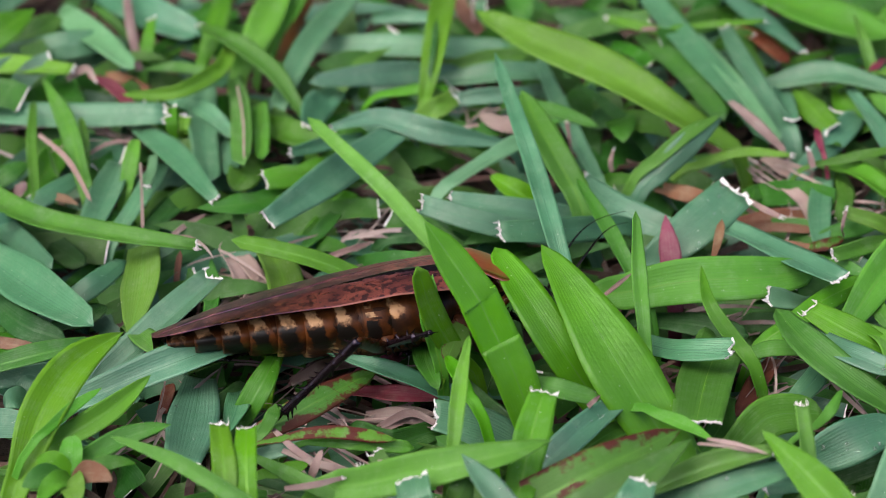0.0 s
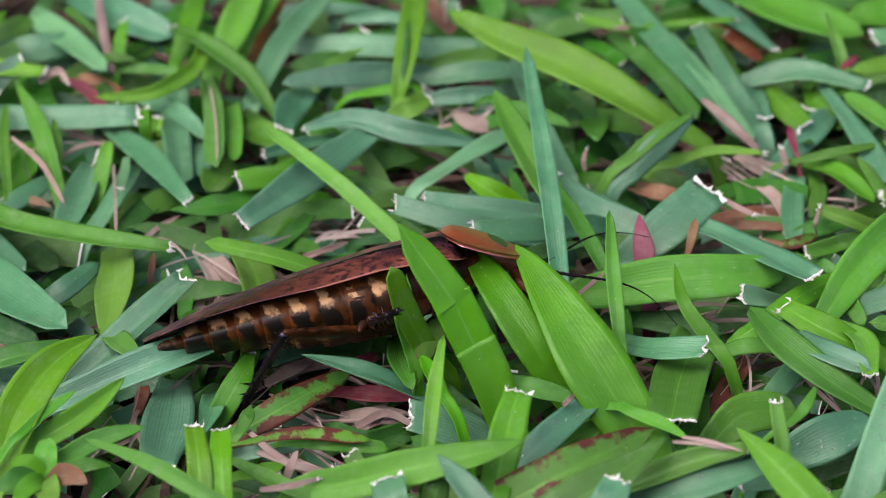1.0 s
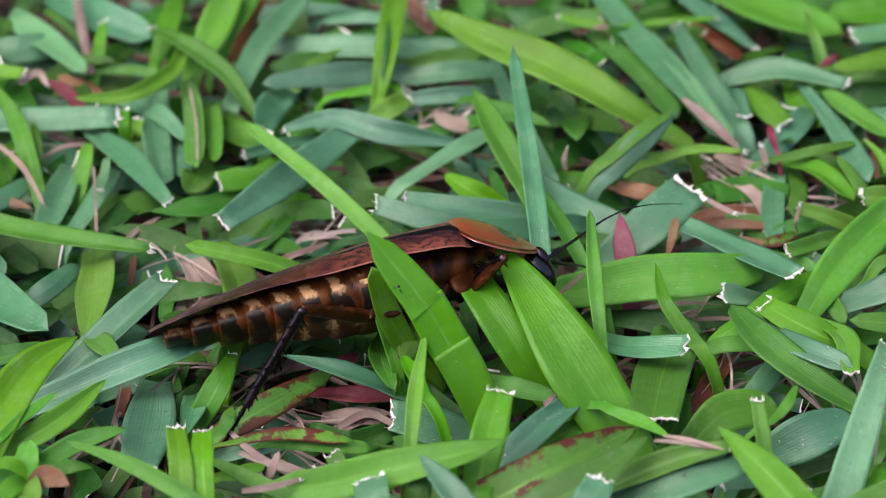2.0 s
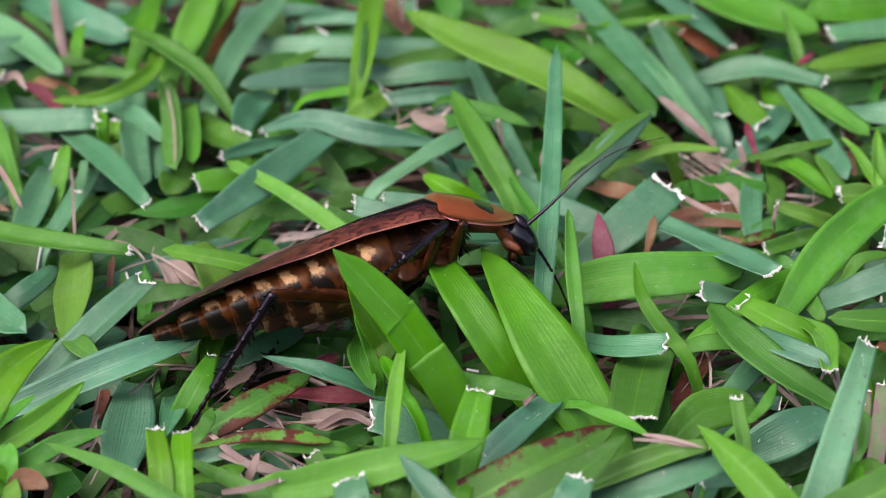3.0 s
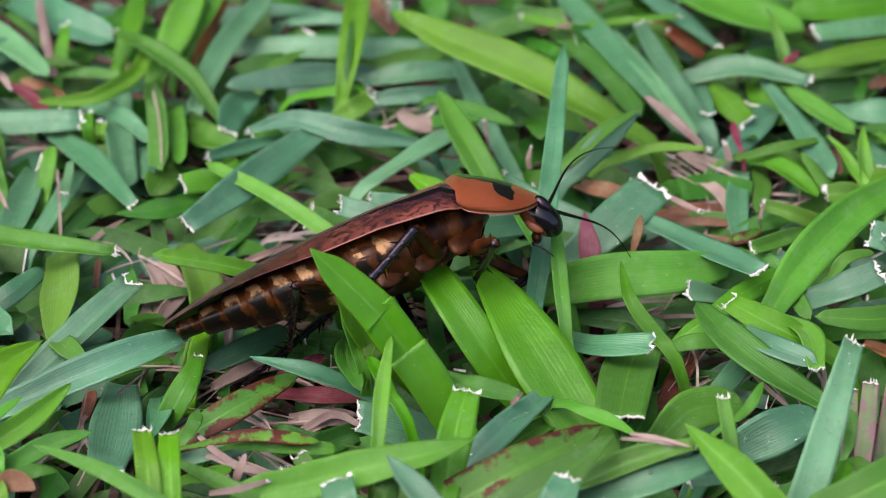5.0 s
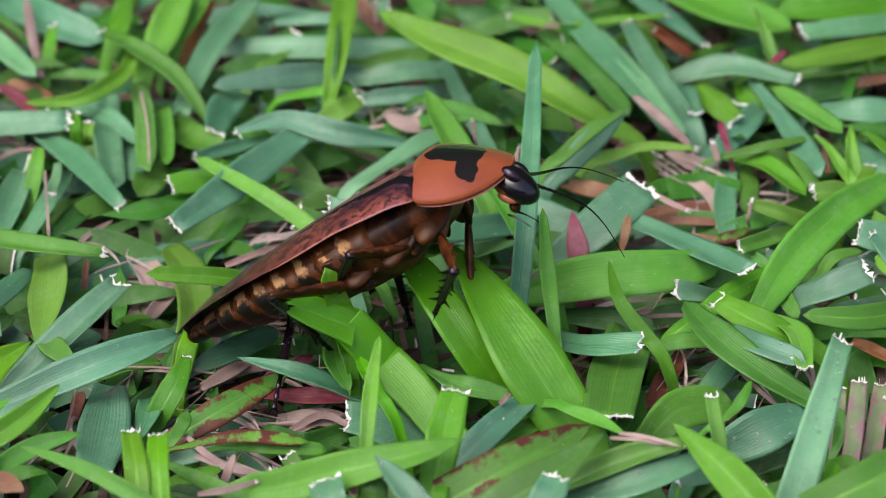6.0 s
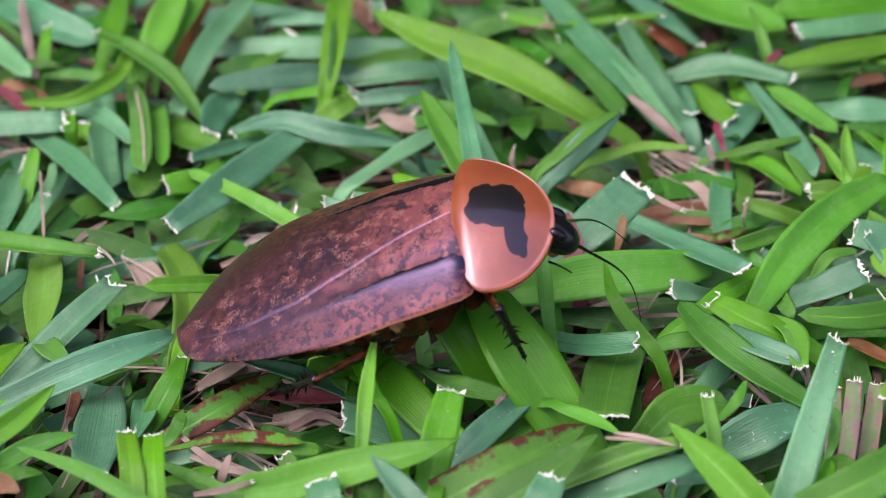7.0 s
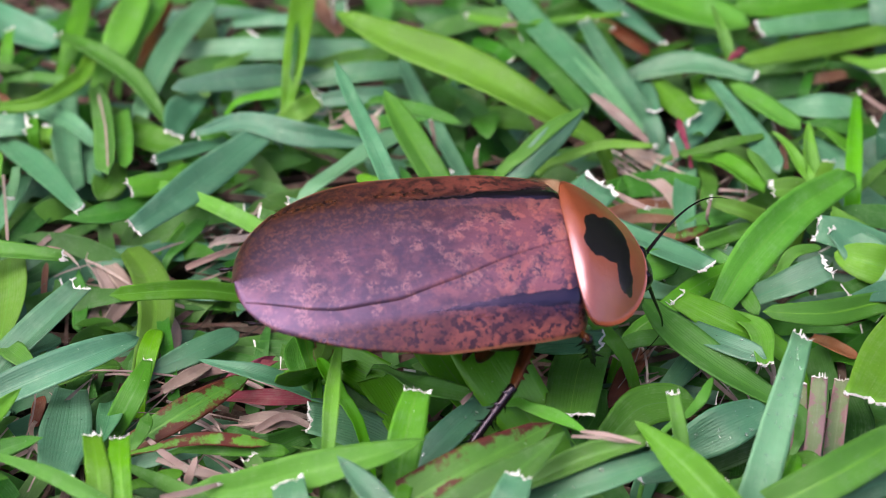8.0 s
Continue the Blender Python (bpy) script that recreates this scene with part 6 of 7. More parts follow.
def motions():
    walk(cam, [(t, pose(*EYE, TILT, 0, yaw)) for t, yaw in PAN], exposures=EXPOSURES)
    walk(cockroach, [
        (0.0, pose(-0.00863, -0.01329, 0.02139, -30.0, -2.7, 10.4)),
        (0.5, pose(-0.00844, -0.01402, 0.02198, -30.9, -2.8, 10.4)),
        (1.0, pose(-0.00651, -0.01340, 0.02445, -35.2, -9.0, 9.6)),
        (1.5, pose(-0.00376, -0.01405, 0.02538, -37.7, -6.5, 12.1)),
        (2.8, pose(-0.00200, -0.01164, 0.02754, -39.6, -10.3, 12.4)),
        (3.0, pose(-0.00194, -0.00902, 0.02677, -40.6, -12.3, 12.4)),
        (3.5, pose(-0.00009, -0.01228, 0.03045, -40.7, -15.1, 10.7)),
        (4.0, pose(0.00064, -0.01090, 0.02937, -40.6, -14.8, 11.0)),
        (4.5, pose(0.00167, -0.01041, 0.02947, -40.6, -15.4, 10.7)),
        (4.7, pose(0.00246, -0.01047, 0.02975, -39.8, -16.0, 10.3)),
        (5.8, pose(0.00558, -0.01526, 0.03584, -25.3, -27.9, -6.4)),
        (6.0, pose(0.00306, -0.01595, 0.03664, -25.4, -34.4, -8.5)),
        (6.2, pose(0.00529, -0.01747, 0.03542, -21.2, -31.7, -13.0)),
        (6.5, pose(0.00392, -0.01892, 0.03796, -10.6, -30.8, -9.9)),
        (6.8, pose(0.00361, -0.01970, 0.03630, -2.6, -27.7, -6.8)),
        (7.0, pose(0.00721, -0.02852, 0.03826, 12.2, -23.3, -8.3)),
        (7.2, pose(0.01030, -0.03672, 0.04115, 23.2, -19.1, -9.4)),
        (7.4, pose(0.01408, -0.03503, 0.03977, 30.6, -14.1, -5.8)),
        (7.6, pose(0.02037, -0.03425, 0.03949, 38.6, -0.9, 0.1)),
        (8.0, pose(0.02638, -0.03500, 0.04057, 24.4, 4.1, 8.7)),
    ])
    walk(shield, [(0.0, pose(0, 0, 0, -5)), (1.5, pose(0, 0, 0, 0)), (2.8, pose(0, 0, 0, 8)), (4.7, pose(0, 0, 0, 10)), (5.8, pose(0, 0, 0, 10)), (6.2, pose(0, 0, 0, 15)), (6.8, pose(0, 0, 0, 14)), (7.0, pose(0, 0, 0, 8)), (7.2, pose(0, 0, 0, 6)), (7.5, pose(0, 0, 0)), (8.0, pose(0, 0, 0))])
    walk(legs["hind_right"], [
        (0.00, pose(-0.00200, -0.00800, -0.00880, -58.5, -11.9, -111.2)),
        (0.50, pose(-0.00200, -0.00800, -0.00880, -55.5, -15.1, -115.4)),
        (1.00, pose(-0.00200, -0.00800, -0.00880, -56.2, -9.6, -146.7)),
        (1.50, pose(-0.00200, -0.00800, -0.00880, -52.6, -8.9, -135.7)),
        (2.80, pose(-0.00200, -0.00800, -0.00880, -39.5, -18.2, -156.4)),
        (3.00, pose(-0.00200, -0.00800, -0.00880, -45.5, -15.4, -150.6)),
        (3.50, pose(-0.00200, -0.00800, -0.00880, -39.9, -13.7, -164.6)),
        (4.00, pose(-0.00200, -0.00800, -0.00880, -35.9, -13.2, -166.7)),
        (4.30, pose(-0.00200, -0.00800, -0.00880, -31.1, -11.7, -169.6)),
        (4.50, pose(-0.00200, -0.00800, -0.00880, -26.2, -10.5, -172.2)),
        (4.70, pose(-0.00200, -0.00800, -0.00880, -81.3, -17.0, -144.0)),
        (5.80, pose(-0.00200, -0.00800, -0.00880, -57.3, -23.6, -135.6)),
        (6.00, pose(-0.00200, -0.00800, -0.00880, -66.3, -16.5, -121.6)),
        (6.20, pose(-0.00200, -0.00800, -0.00880, -69.2, -22.5, -138.1)),
        (6.50, pose(-0.00200, -0.00800, -0.00880, -65.3, -31.2, -133.8)),
        (6.80, pose(-0.00200, -0.00800, -0.00880, -86.7, -42.7, -91.3)),
        (7.00, pose(-0.00200, -0.00800, -0.00880, -57.5, -22.0, -135.3)),
        (7.10, pose(-0.00200, -0.00800, -0.00880, -57.6, -17.2, -156.4)),
        (7.35, pose(-0.00200, -0.00800, -0.00880, -18.9, -15.8, 168.7)),
        (7.50, pose(-0.00200, -0.00800, -0.00880, -17.3, -11.8, 168.7)),
        (7.75, pose(-0.00200, -0.00800, -0.00880, -23.8, 2.1, 166.4)),
        (8.00, pose(-0.00200, -0.00800, -0.00880, -23.3, 18.8, 155.4)),
    ])
    walk(shins["hind_right"], [
        (0.00, pose(0.01700, 0.00000, 0.00000, 180.0, 68.8, -180.0)),
        (0.50, pose(0.01700, 0.00000, 0.00000, 180.0, 70.4, 180.0)),
        (1.00, pose(0.01700, 0.00000, 0.00000, -180.0, 89.3, 180.0)),
        (1.50, pose(0.01700, 0.00000, 0.00000, 180.0, 89.9, -180.0)),
        (2.80, pose(0.01700, 0.00000, 0.00000, -0.0, 76.5, 0.0)),
        (3.00, pose(0.01700, 0.00000, 0.00000, 0.0, 73.7, -0.0)),
        (3.50, pose(0.01700, 0.00000, 0.00000, -0.0, 59.4, -0.0)),
        (4.00, pose(0.01700, 0.00000, 0.00000, 0.0, 53.0, 0.0)),
        (4.30, pose(0.01700, 0.00000, 0.00000, -0.0, 47.1, 0.0)),
        (4.50, pose(0.01700, 0.00000, 0.00000, -0.0, 42.7, -0.0)),
        (4.70, pose(0.01700, 0.00000, 0.00000, 180.0, 67.7, 180.0)),
        (5.80, pose(0.01700, 0.00000, 0.00000, 0.0, 124.8, 0.0)),
        (6.00, pose(0.01700, 0.00000, 0.00000, 0.0, 135.9, 0.0)),
        (6.20, pose(0.01700, 0.00000, 0.00000, 0.0, 123.1, 0.0)),
        (6.50, pose(0.01700, 0.00000, 0.00000, 0.0, 128.2, 0.0)),
        (6.80, pose(0.01700, 0.00000, 0.00000, 0.0, 122.4, 0.0)),
        (7.00, pose(0.01700, 0.00000, 0.00000, 0.0, 100.4, 0.0)),
        (7.10, pose(0.01700, 0.00000, 0.00000, -0.0, 89.2, 0.0)),
        (7.35, pose(0.01700, 0.00000, 0.00000, 0.0, 67.5, 0.0)),
        (7.50, pose(0.01700, 0.00000, 0.00000, 0.0, 66.6, -0.0)),
        (7.75, pose(0.01700, 0.00000, 0.00000, -0.0, 50.9, -0.0)),
        (8.00, pose(0.01700, 0.00000, 0.00000, 0.0, 25.8, 0.0)),
    ])
    walk(legs["middle_right"], [
        (0.00, pose(0.00700, -0.00750, -0.00750, 99.1, 3.1, -168.2)),
        (0.50, pose(0.00700, -0.00750, -0.00750, 102.6, 1.3, -168.6)),
        (1.00, pose(0.00700, -0.00750, -0.00750, 94.7, 0.6, -167.7)),
        (1.50, pose(0.00700, -0.00750, -0.00750, 95.9, 2.4, -170.9)),
        (2.15, pose(0.00700, -0.00750, -0.00750, 45.1, -53.6, -151.1)),
        (2.80, pose(0.00700, -0.00750, -0.00750, -67.4, -39.8, -62.2)),
        (3.00, pose(0.00700, -0.00750, -0.00750, -72.7, -29.7, -56.7)),
        (3.50, pose(0.00700, -0.00750, -0.00750, -66.2, -26.0, -68.1)),
        (4.00, pose(0.00700, -0.00750, -0.00750, -61.1, -30.0, -75.5)),
        (4.30, pose(0.00700, -0.00750, -0.00750, -54.4, -32.0, -83.5)),
        (4.70, pose(0.00700, -0.00750, -0.00750, -46.6, -33.4, -94.0)),
        (5.80, pose(0.00700, -0.00750, -0.00750, -71.5, -22.3, -122.2)),
        (6.00, pose(0.00700, -0.00750, -0.00750, -71.5, -20.1, -125.3)),
        (6.20, pose(0.00700, -0.00750, -0.00750, -58.9, -18.6, -154.3)),
        (6.50, pose(0.00700, -0.00750, -0.00750, -49.7, -13.0, -158.3)),
        (6.80, pose(0.00700, -0.00750, -0.00750, -42.7, -8.3, -161.1)),
        (7.00, pose(0.00700, -0.00750, -0.00750, -50.8, -11.9, -150.8)),
        (7.20, pose(0.00700, -0.00750, -0.00750, -70.2, -19.5, -110.3)),
        (7.40, pose(0.00700, -0.00750, -0.00750, -69.5, -18.6, -136.9)),
        (7.50, pose(0.00700, -0.00750, -0.00750, -46.0, -23.8, -104.4)),
        (7.60, pose(0.00700, -0.00750, -0.00750, -27.3, -39.9, -73.3)),
        (8.00, pose(0.00700, -0.00750, -0.00750, -39.8, 9.7, -118.9)),
    ])
    walk(shins["middle_right"], [
        (0.00, pose(0.01050, 0.00000, 0.00000, 180.0, 76.0, 180.0)),
        (0.50, pose(0.01050, 0.00000, 0.00000, 180.0, 69.6, 180.0)),
        (1.00, pose(0.01050, 0.00000, 0.00000, 180.0, 84.8, -180.0)),
        (1.50, pose(0.01050, 0.00000, 0.00000, 0.0, 87.0, 0.0)),
        (2.80, pose(0.01050, 0.00000, 0.00000, 180.0, 82.8, 180.0)),
        (3.00, pose(0.01050, 0.00000, 0.00000, 180.0, 81.0, 180.0)),
        (3.50, pose(0.01050, 0.00000, 0.00000, 0.0, 89.3, 0.0)),
        (4.00, pose(0.01050, 0.00000, 0.00000, -0.0, 85.8, -0.0)),
        (4.30, pose(0.01050, 0.00000, 0.00000, 0.0, 82.2, -0.0)),
        (4.70, pose(0.01050, 0.00000, 0.00000, 0.0, 76.1, 0.0)),
        (5.80, pose(0.01050, 0.00000, 0.00000, 0.0, 100.2, 0.0)),
        (6.00, pose(0.01050, 0.00000, 0.00000, 0.0, 97.9, 0.0)),
        (6.20, pose(0.01050, 0.00000, 0.00000, 0.0, 70.2, 0.0)),
        (6.50, pose(0.01050, 0.00000, 0.00000, 0.0, 63.9, 0.0)),
        (6.80, pose(0.01050, 0.00000, 0.00000, 0.0, 51.1, 0.0)),
        (7.00, pose(0.01050, 0.00000, 0.00000, 0.0, 61.0, 0.0)),
        (7.20, pose(0.01050, 0.00000, 0.00000, 0.0, 87.9, 0.0)),
        (7.40, pose(0.01050, 0.00000, 0.00000, 0.0, 50.9, 0.0)),
        (7.60, pose(0.01050, 0.00000, 0.00000, 0.0, 105.4, 0.0)),
        (8.00, pose(0.01050, 0.00000, 0.00000, 0.0, 24.5, 0.0)),
    ])
    walk(legs["front_right"], [
        (0.00, pose(0.01150, -0.00650, -0.00750, 120.8, -32.3, -29.0)),
        (0.50, pose(0.01150, -0.00650, -0.00750, 104.4, -23.6, -62.2)),
        (1.00, pose(0.01150, -0.00650, -0.00750, 86.0, -24.3, -95.6)),
        (1.25, pose(0.01150, -0.00650, -0.00750, 117.6, -17.3, -72.9)),
        (1.50, pose(0.01150, -0.00650, -0.00750, 149.3, -22.6, -49.8)),
        (2.80, pose(0.01150, -0.00650, -0.00750, 124.8, -21.1, -73.6)),
        (3.00, pose(0.01150, -0.00650, -0.00750, 122.4, -25.2, -71.5)),
        (3.50, pose(0.01150, -0.00650, -0.00750, 117.4, -20.4, -75.0)),
        (4.00, pose(0.01150, -0.00650, -0.00750, 115.6, -21.5, -72.1)),
        (4.30, pose(0.01150, -0.00650, -0.00750, 75.3, -9.5, -76.5)),
        (4.70, pose(0.01150, -0.00650, -0.00750, -2.4, -2.7, -72.9)),
        (5.80, pose(0.01150, -0.00650, -0.00750, 25.8, 13.9, -41.9)),
        (6.00, pose(0.01150, -0.00650, -0.00750, -33.0, 31.6, -70.0)),
        (6.20, pose(0.01150, -0.00650, -0.00750, -2.0, 21.8, -36.1)),
        (6.50, pose(0.01150, -0.00650, -0.00750, -28.0, 4.7, -73.5)),
        (6.80, pose(0.01150, -0.00650, -0.00750, 20.3, 42.3, -8.2)),
        (6.90, pose(0.01150, -0.00650, -0.00750, -0.3, 10.5, -41.2)),
        (7.00, pose(0.01150, -0.00650, -0.00750, -2.0, -26.0, -64.4)),
        (7.20, pose(0.01150, -0.00650, -0.00750, -0.1, -48.1, -84.1)),
        (7.40, pose(0.01150, -0.00650, -0.00750, -10.8, -42.7, -122.6)),
        (7.60, pose(0.01150, -0.00650, -0.00750, 31.2, -50.8, -94.0)),
        (8.00, pose(0.01150, -0.00650, -0.00750, 30.2, -41.7, -86.1)),
    ])
    walk(shins["front_right"], [
        (0.00, pose(0.01050, 0.00000, 0.00000, 0.0, 155.4, 0.0)),
        (1.00, pose(0.01050, 0.00000, 0.00000, 0.0, -166.6, 0.0)),
        (1.50, pose(0.01050, 0.00000, 0.00000, 0.0, 175.5, 0.0)),
        (2.80, pose(0.01050, 0.00000, 0.00000, 0.0, 159.3, 0.0)),
        (3.00, pose(0.01050, 0.00000, 0.00000, 0.0, 162.2, 0.0)),
        (3.50, pose(0.01050, 0.00000, 0.00000, 0.0, 171.4, 0.0)),
        (4.00, pose(0.01050, 0.00000, 0.00000, 0.0, 168.2, 0.0)),
        (4.30, pose(0.01050, 0.00000, 0.00000, 0.0, 174.2, 0.0)),
        (4.70, pose(0.01050, 0.00000, 0.00000, 0.0, 171.4, 0.0)),
        (5.80, pose(0.01050, 0.00000, 0.00000, 0.0, 122.7, 0.0)),
        (6.00, pose(0.01050, 0.00000, 0.00000, 0.0, 120.1, 0.0)),
        (6.20, pose(0.01050, 0.00000, 0.00000, 0.0, 63.8, 0.0)),
        (6.50, pose(0.01050, 0.00000, 0.00000, 0.0, 67.1, 0.0)),
        (6.80, pose(0.01050, 0.00000, 0.00000, 0.0, 57.8, 0.0)),
        (7.00, pose(0.01050, 0.00000, 0.00000, 0.0, 125.5, 0.0)),
        (7.20, pose(0.01050, 0.00000, 0.00000, 0.0, 146.6, 0.0)),
        (7.40, pose(0.01050, 0.00000, 0.00000, 0.0, 144.6, 0.0)),
        (7.60, pose(0.01050, 0.00000, 0.00000, 0.0, 132.0, 0.0)),
        (8.00, pose(0.01050, 0.00000, 0.00000, 0.0, 140.3, 0.0)),
    ])
    walk(legs["hind_left"], [
        (0.00, pose(-0.00200, 0.00800, -0.00880, 89.8, -8.6, 122.1)),
        (2.00, pose(-0.00200, 0.00800, -0.00880, 73.9, -8.4, 122.3)),
        (2.80, pose(-0.00200, 0.00800, -0.00880, 72.2, -6.8, 123.2)),
        (3.00, pose(-0.00200, 0.00800, -0.00880, 70.4, -8.2, 131.9)),
        (3.50, pose(-0.00200, 0.00800, -0.00880, 72.5, -5.0, 122.0)),
        (4.00, pose(-0.00200, 0.00800, -0.00880, 72.4, -6.1, 125.1)),
        (4.30, pose(-0.00200, 0.00800, -0.00880, 72.9, -6.1, 126.2)),
        (4.70, pose(-0.00200, 0.00800, -0.00880, 73.8, -5.9, 128.8)),
        (5.80, pose(-0.00200, 0.00800, -0.00880, 75.1, -2.5, 156.7)),
        (6.15, pose(-0.00200, 0.00800, -0.00880, -0.6, -24.0, -136.9)),
        (6.50, pose(-0.00200, 0.00800, -0.00880, -67.2, 6.2, -80.4)),
        (6.65, pose(-0.00200, 0.00800, -0.00880, -75.2, 5.0, -84.1)),
        (6.90, pose(-0.00200, 0.00800, -0.00880, -79.8, -13.5, -109.4)),
        (7.00, pose(-0.00200, 0.00800, -0.00880, -73.7, -17.5, -128.6)),
        (7.10, pose(-0.00200, 0.00800, -0.00880, -60.6, -13.9, -147.2)),
        (7.35, pose(-0.00200, 0.00800, -0.00880, -47.4, 0.1, -162.5)),
        (7.75, pose(-0.00200, 0.00800, -0.00880, -41.7, 23.4, 173.2)),
        (8.00, pose(-0.00200, 0.00800, -0.00880, -34.4, 25.5, 164.8)),
    ])
    walk(shins["hind_left"], [
        (0.00, pose(0.01700, 0.00000, 0.00000, 180.0, 69.5, 180.0)),
        (2.00, pose(0.01700, 0.00000, 0.00000, 180.0, 65.7, -180.0)),
        (2.80, pose(0.01700, 0.00000, 0.00000, -180.0, 68.1, 180.0)),
        (3.00, pose(0.01700, 0.00000, 0.00000, -180.0, 70.0, -180.0)),
        (3.50, pose(0.01700, 0.00000, 0.00000, 180.0, 71.2, 180.0)),
        (4.00, pose(0.01700, 0.00000, 0.00000, 180.0, 71.3, 180.0)),
        (4.30, pose(0.01700, 0.00000, 0.00000, -180.0, 72.8, -180.0)),
        (4.70, pose(0.01700, 0.00000, 0.00000, 180.0, 76.4, 180.0)),
        (5.80, pose(0.01700, 0.00000, 0.00000, 0.0, 79.6, 0.0)),
        (6.50, pose(0.01700, 0.00000, 0.00000, 180.0, 59.5, 180.0)),
        (6.65, pose(0.01700, 0.00000, 0.00000, -180.0, 59.9, 180.0)),
        (6.90, pose(0.01700, 0.00000, 0.00000, 180.0, 71.1, 180.0)),
        (7.00, pose(0.01700, 0.00000, 0.00000, 180.0, 84.6, 180.0)),
        (7.10, pose(0.01700, 0.00000, 0.00000, 0.0, 79.7, 0.0)),
        (7.35, pose(0.01700, 0.00000, 0.00000, 0.0, 57.3, -0.0)),
        (7.75, pose(0.01700, 0.00000, 0.00000, -0.0, 16.0, -0.0)),
        (8.00, pose(0.01700, 0.00000, 0.00000, 0.0, 16.0, 0.0)),
    ])
    walk(legs["middle_left"], [
        (0.00, pose(0.00700, 0.00750, -0.00750, 69.0, 8.1, 135.0)),
        (3.50, pose(0.00700, 0.00750, -0.00750, 33.0, 9.4, 119.3)),
        (4.00, pose(0.00700, 0.00750, -0.00750, 36.3, 20.3, 129.2)),
        (4.30, pose(0.00700, 0.00750, -0.00750, 42.6, 16.6, 134.4)),
        (5.40, pose(0.00700, 0.00750, -0.00750, -5.9, -17.8, -171.1)),
        (6.50, pose(0.00700, 0.00750, -0.00750, -59.7, 7.7, -112.0)),
        (6.65, pose(0.00700, 0.00750, -0.00750, -65.0, -7.0, -131.0)),
        (6.90, pose(0.00700, 0.00750, -0.00750, -31.7, -3.3, 158.2)),
        (7.00, pose(0.00700, 0.00750, -0.00750, -20.4, -1.0, 150.1)),
        (7.10, pose(0.00700, 0.00750, -0.00750, -18.7, 7.0, 148.9)),
        (7.35, pose(0.00700, 0.00750, -0.00750, -19.3, 21.4, 151.4)),
        (7.75, pose(0.00700, 0.00750, -0.00750, -24.2, 30.5, 149.2)),
        (8.00, pose(0.00700, 0.00750, -0.00750, -32.4, 32.6, 143.9)),
    ])
    walk(shins["middle_left"], [
        (0.00, pose(0.01050, 0.00000, 0.00000, 180.0, 39.4, -180.0)),
        (3.50, pose(0.01050, 0.00000, 0.00000, 180.0, 51.1, 180.0)),
        (4.00, pose(0.01050, 0.00000, 0.00000, 180.0, 55.7, 180.0)),
        (4.30, pose(0.01050, 0.00000, 0.00000, -180.0, 57.0, 180.0)),
        (6.50, pose(0.01050, 0.00000, 0.00000, 180.0, 80.7, -180.0)),
        (6.65, pose(0.01050, 0.00000, 0.00000, 180.0, 84.3, -180.0)),
        (6.90, pose(0.01050, 0.00000, 0.00000, 0.0, 20.7, 0.0)),
        (7.00, pose(0.01050, 0.00000, 0.00000, 0.0, 20.7, 0.0)),
        (7.10, pose(0.01050, 0.00000, 0.00000, 0.0, 20.7, 0.0)),
        (7.35, pose(0.01050, 0.00000, 0.00000, 0.0, 20.7, 0.0)),
        (7.75, pose(0.01050, 0.00000, 0.00000, 0.0, 20.7, -0.0)),
        (8.00, pose(0.01050, 0.00000, 0.00000, 0.0, 20.7, 0.0)),
    ])
    walk(legs["front_left"], [
        (0.00, pose(0.01150, 0.00650, -0.00750, -81.6, -6.9, 55.9)),
        (2.80, pose(0.01150, 0.00650, -0.00750, -56.3, -7.5, 29.9)),
        (3.00, pose(0.01150, 0.00650, -0.00750, -57.0, 12.3, 13.5)),
        (3.50, pose(0.01150, 0.00650, -0.00750, -36.7, 6.8, 56.3)),
        (4.00, pose(0.01150, 0.00650, -0.00750, -41.6, 13.6, 45.0)),
        (4.30, pose(0.01150, 0.00650, -0.00750, -36.7, 17.2, 45.5)),
        (4.70, pose(0.01150, 0.00650, -0.00750, -25.4, 25.4, 49.5)),
        (5.25, pose(0.01150, 0.00650, -0.00750, -13.3, 53.8, -12.0)),
        (5.80, pose(0.01150, 0.00650, -0.00750, -70.1, 64.2, -131.3)),
        (6.50, pose(0.01150, 0.00650, -0.00750, -98.2, 70.4, -167.6)),
        (6.65, pose(0.01150, 0.00650, -0.00750, 106.8, 63.2, 58.2)),
        (6.90, pose(0.01150, 0.00650, -0.00750, 60.1, 33.5, 78.3)),
        (7.00, pose(0.01150, 0.00650, -0.00750, 42.6, 33.0, 82.5)),
        (7.10, pose(0.01150, 0.00650, -0.00750, 38.5, 37.4, 84.5)),
        (7.35, pose(0.01150, 0.00650, -0.00750, 39.1, 49.9, 71.2)),
        (7.75, pose(0.01150, 0.00650, -0.00750, 26.0, 48.3, 46.4)),
        (8.00, pose(0.01150, 0.00650, -0.00750, 20.1, 41.5, 40.7)),
    ])
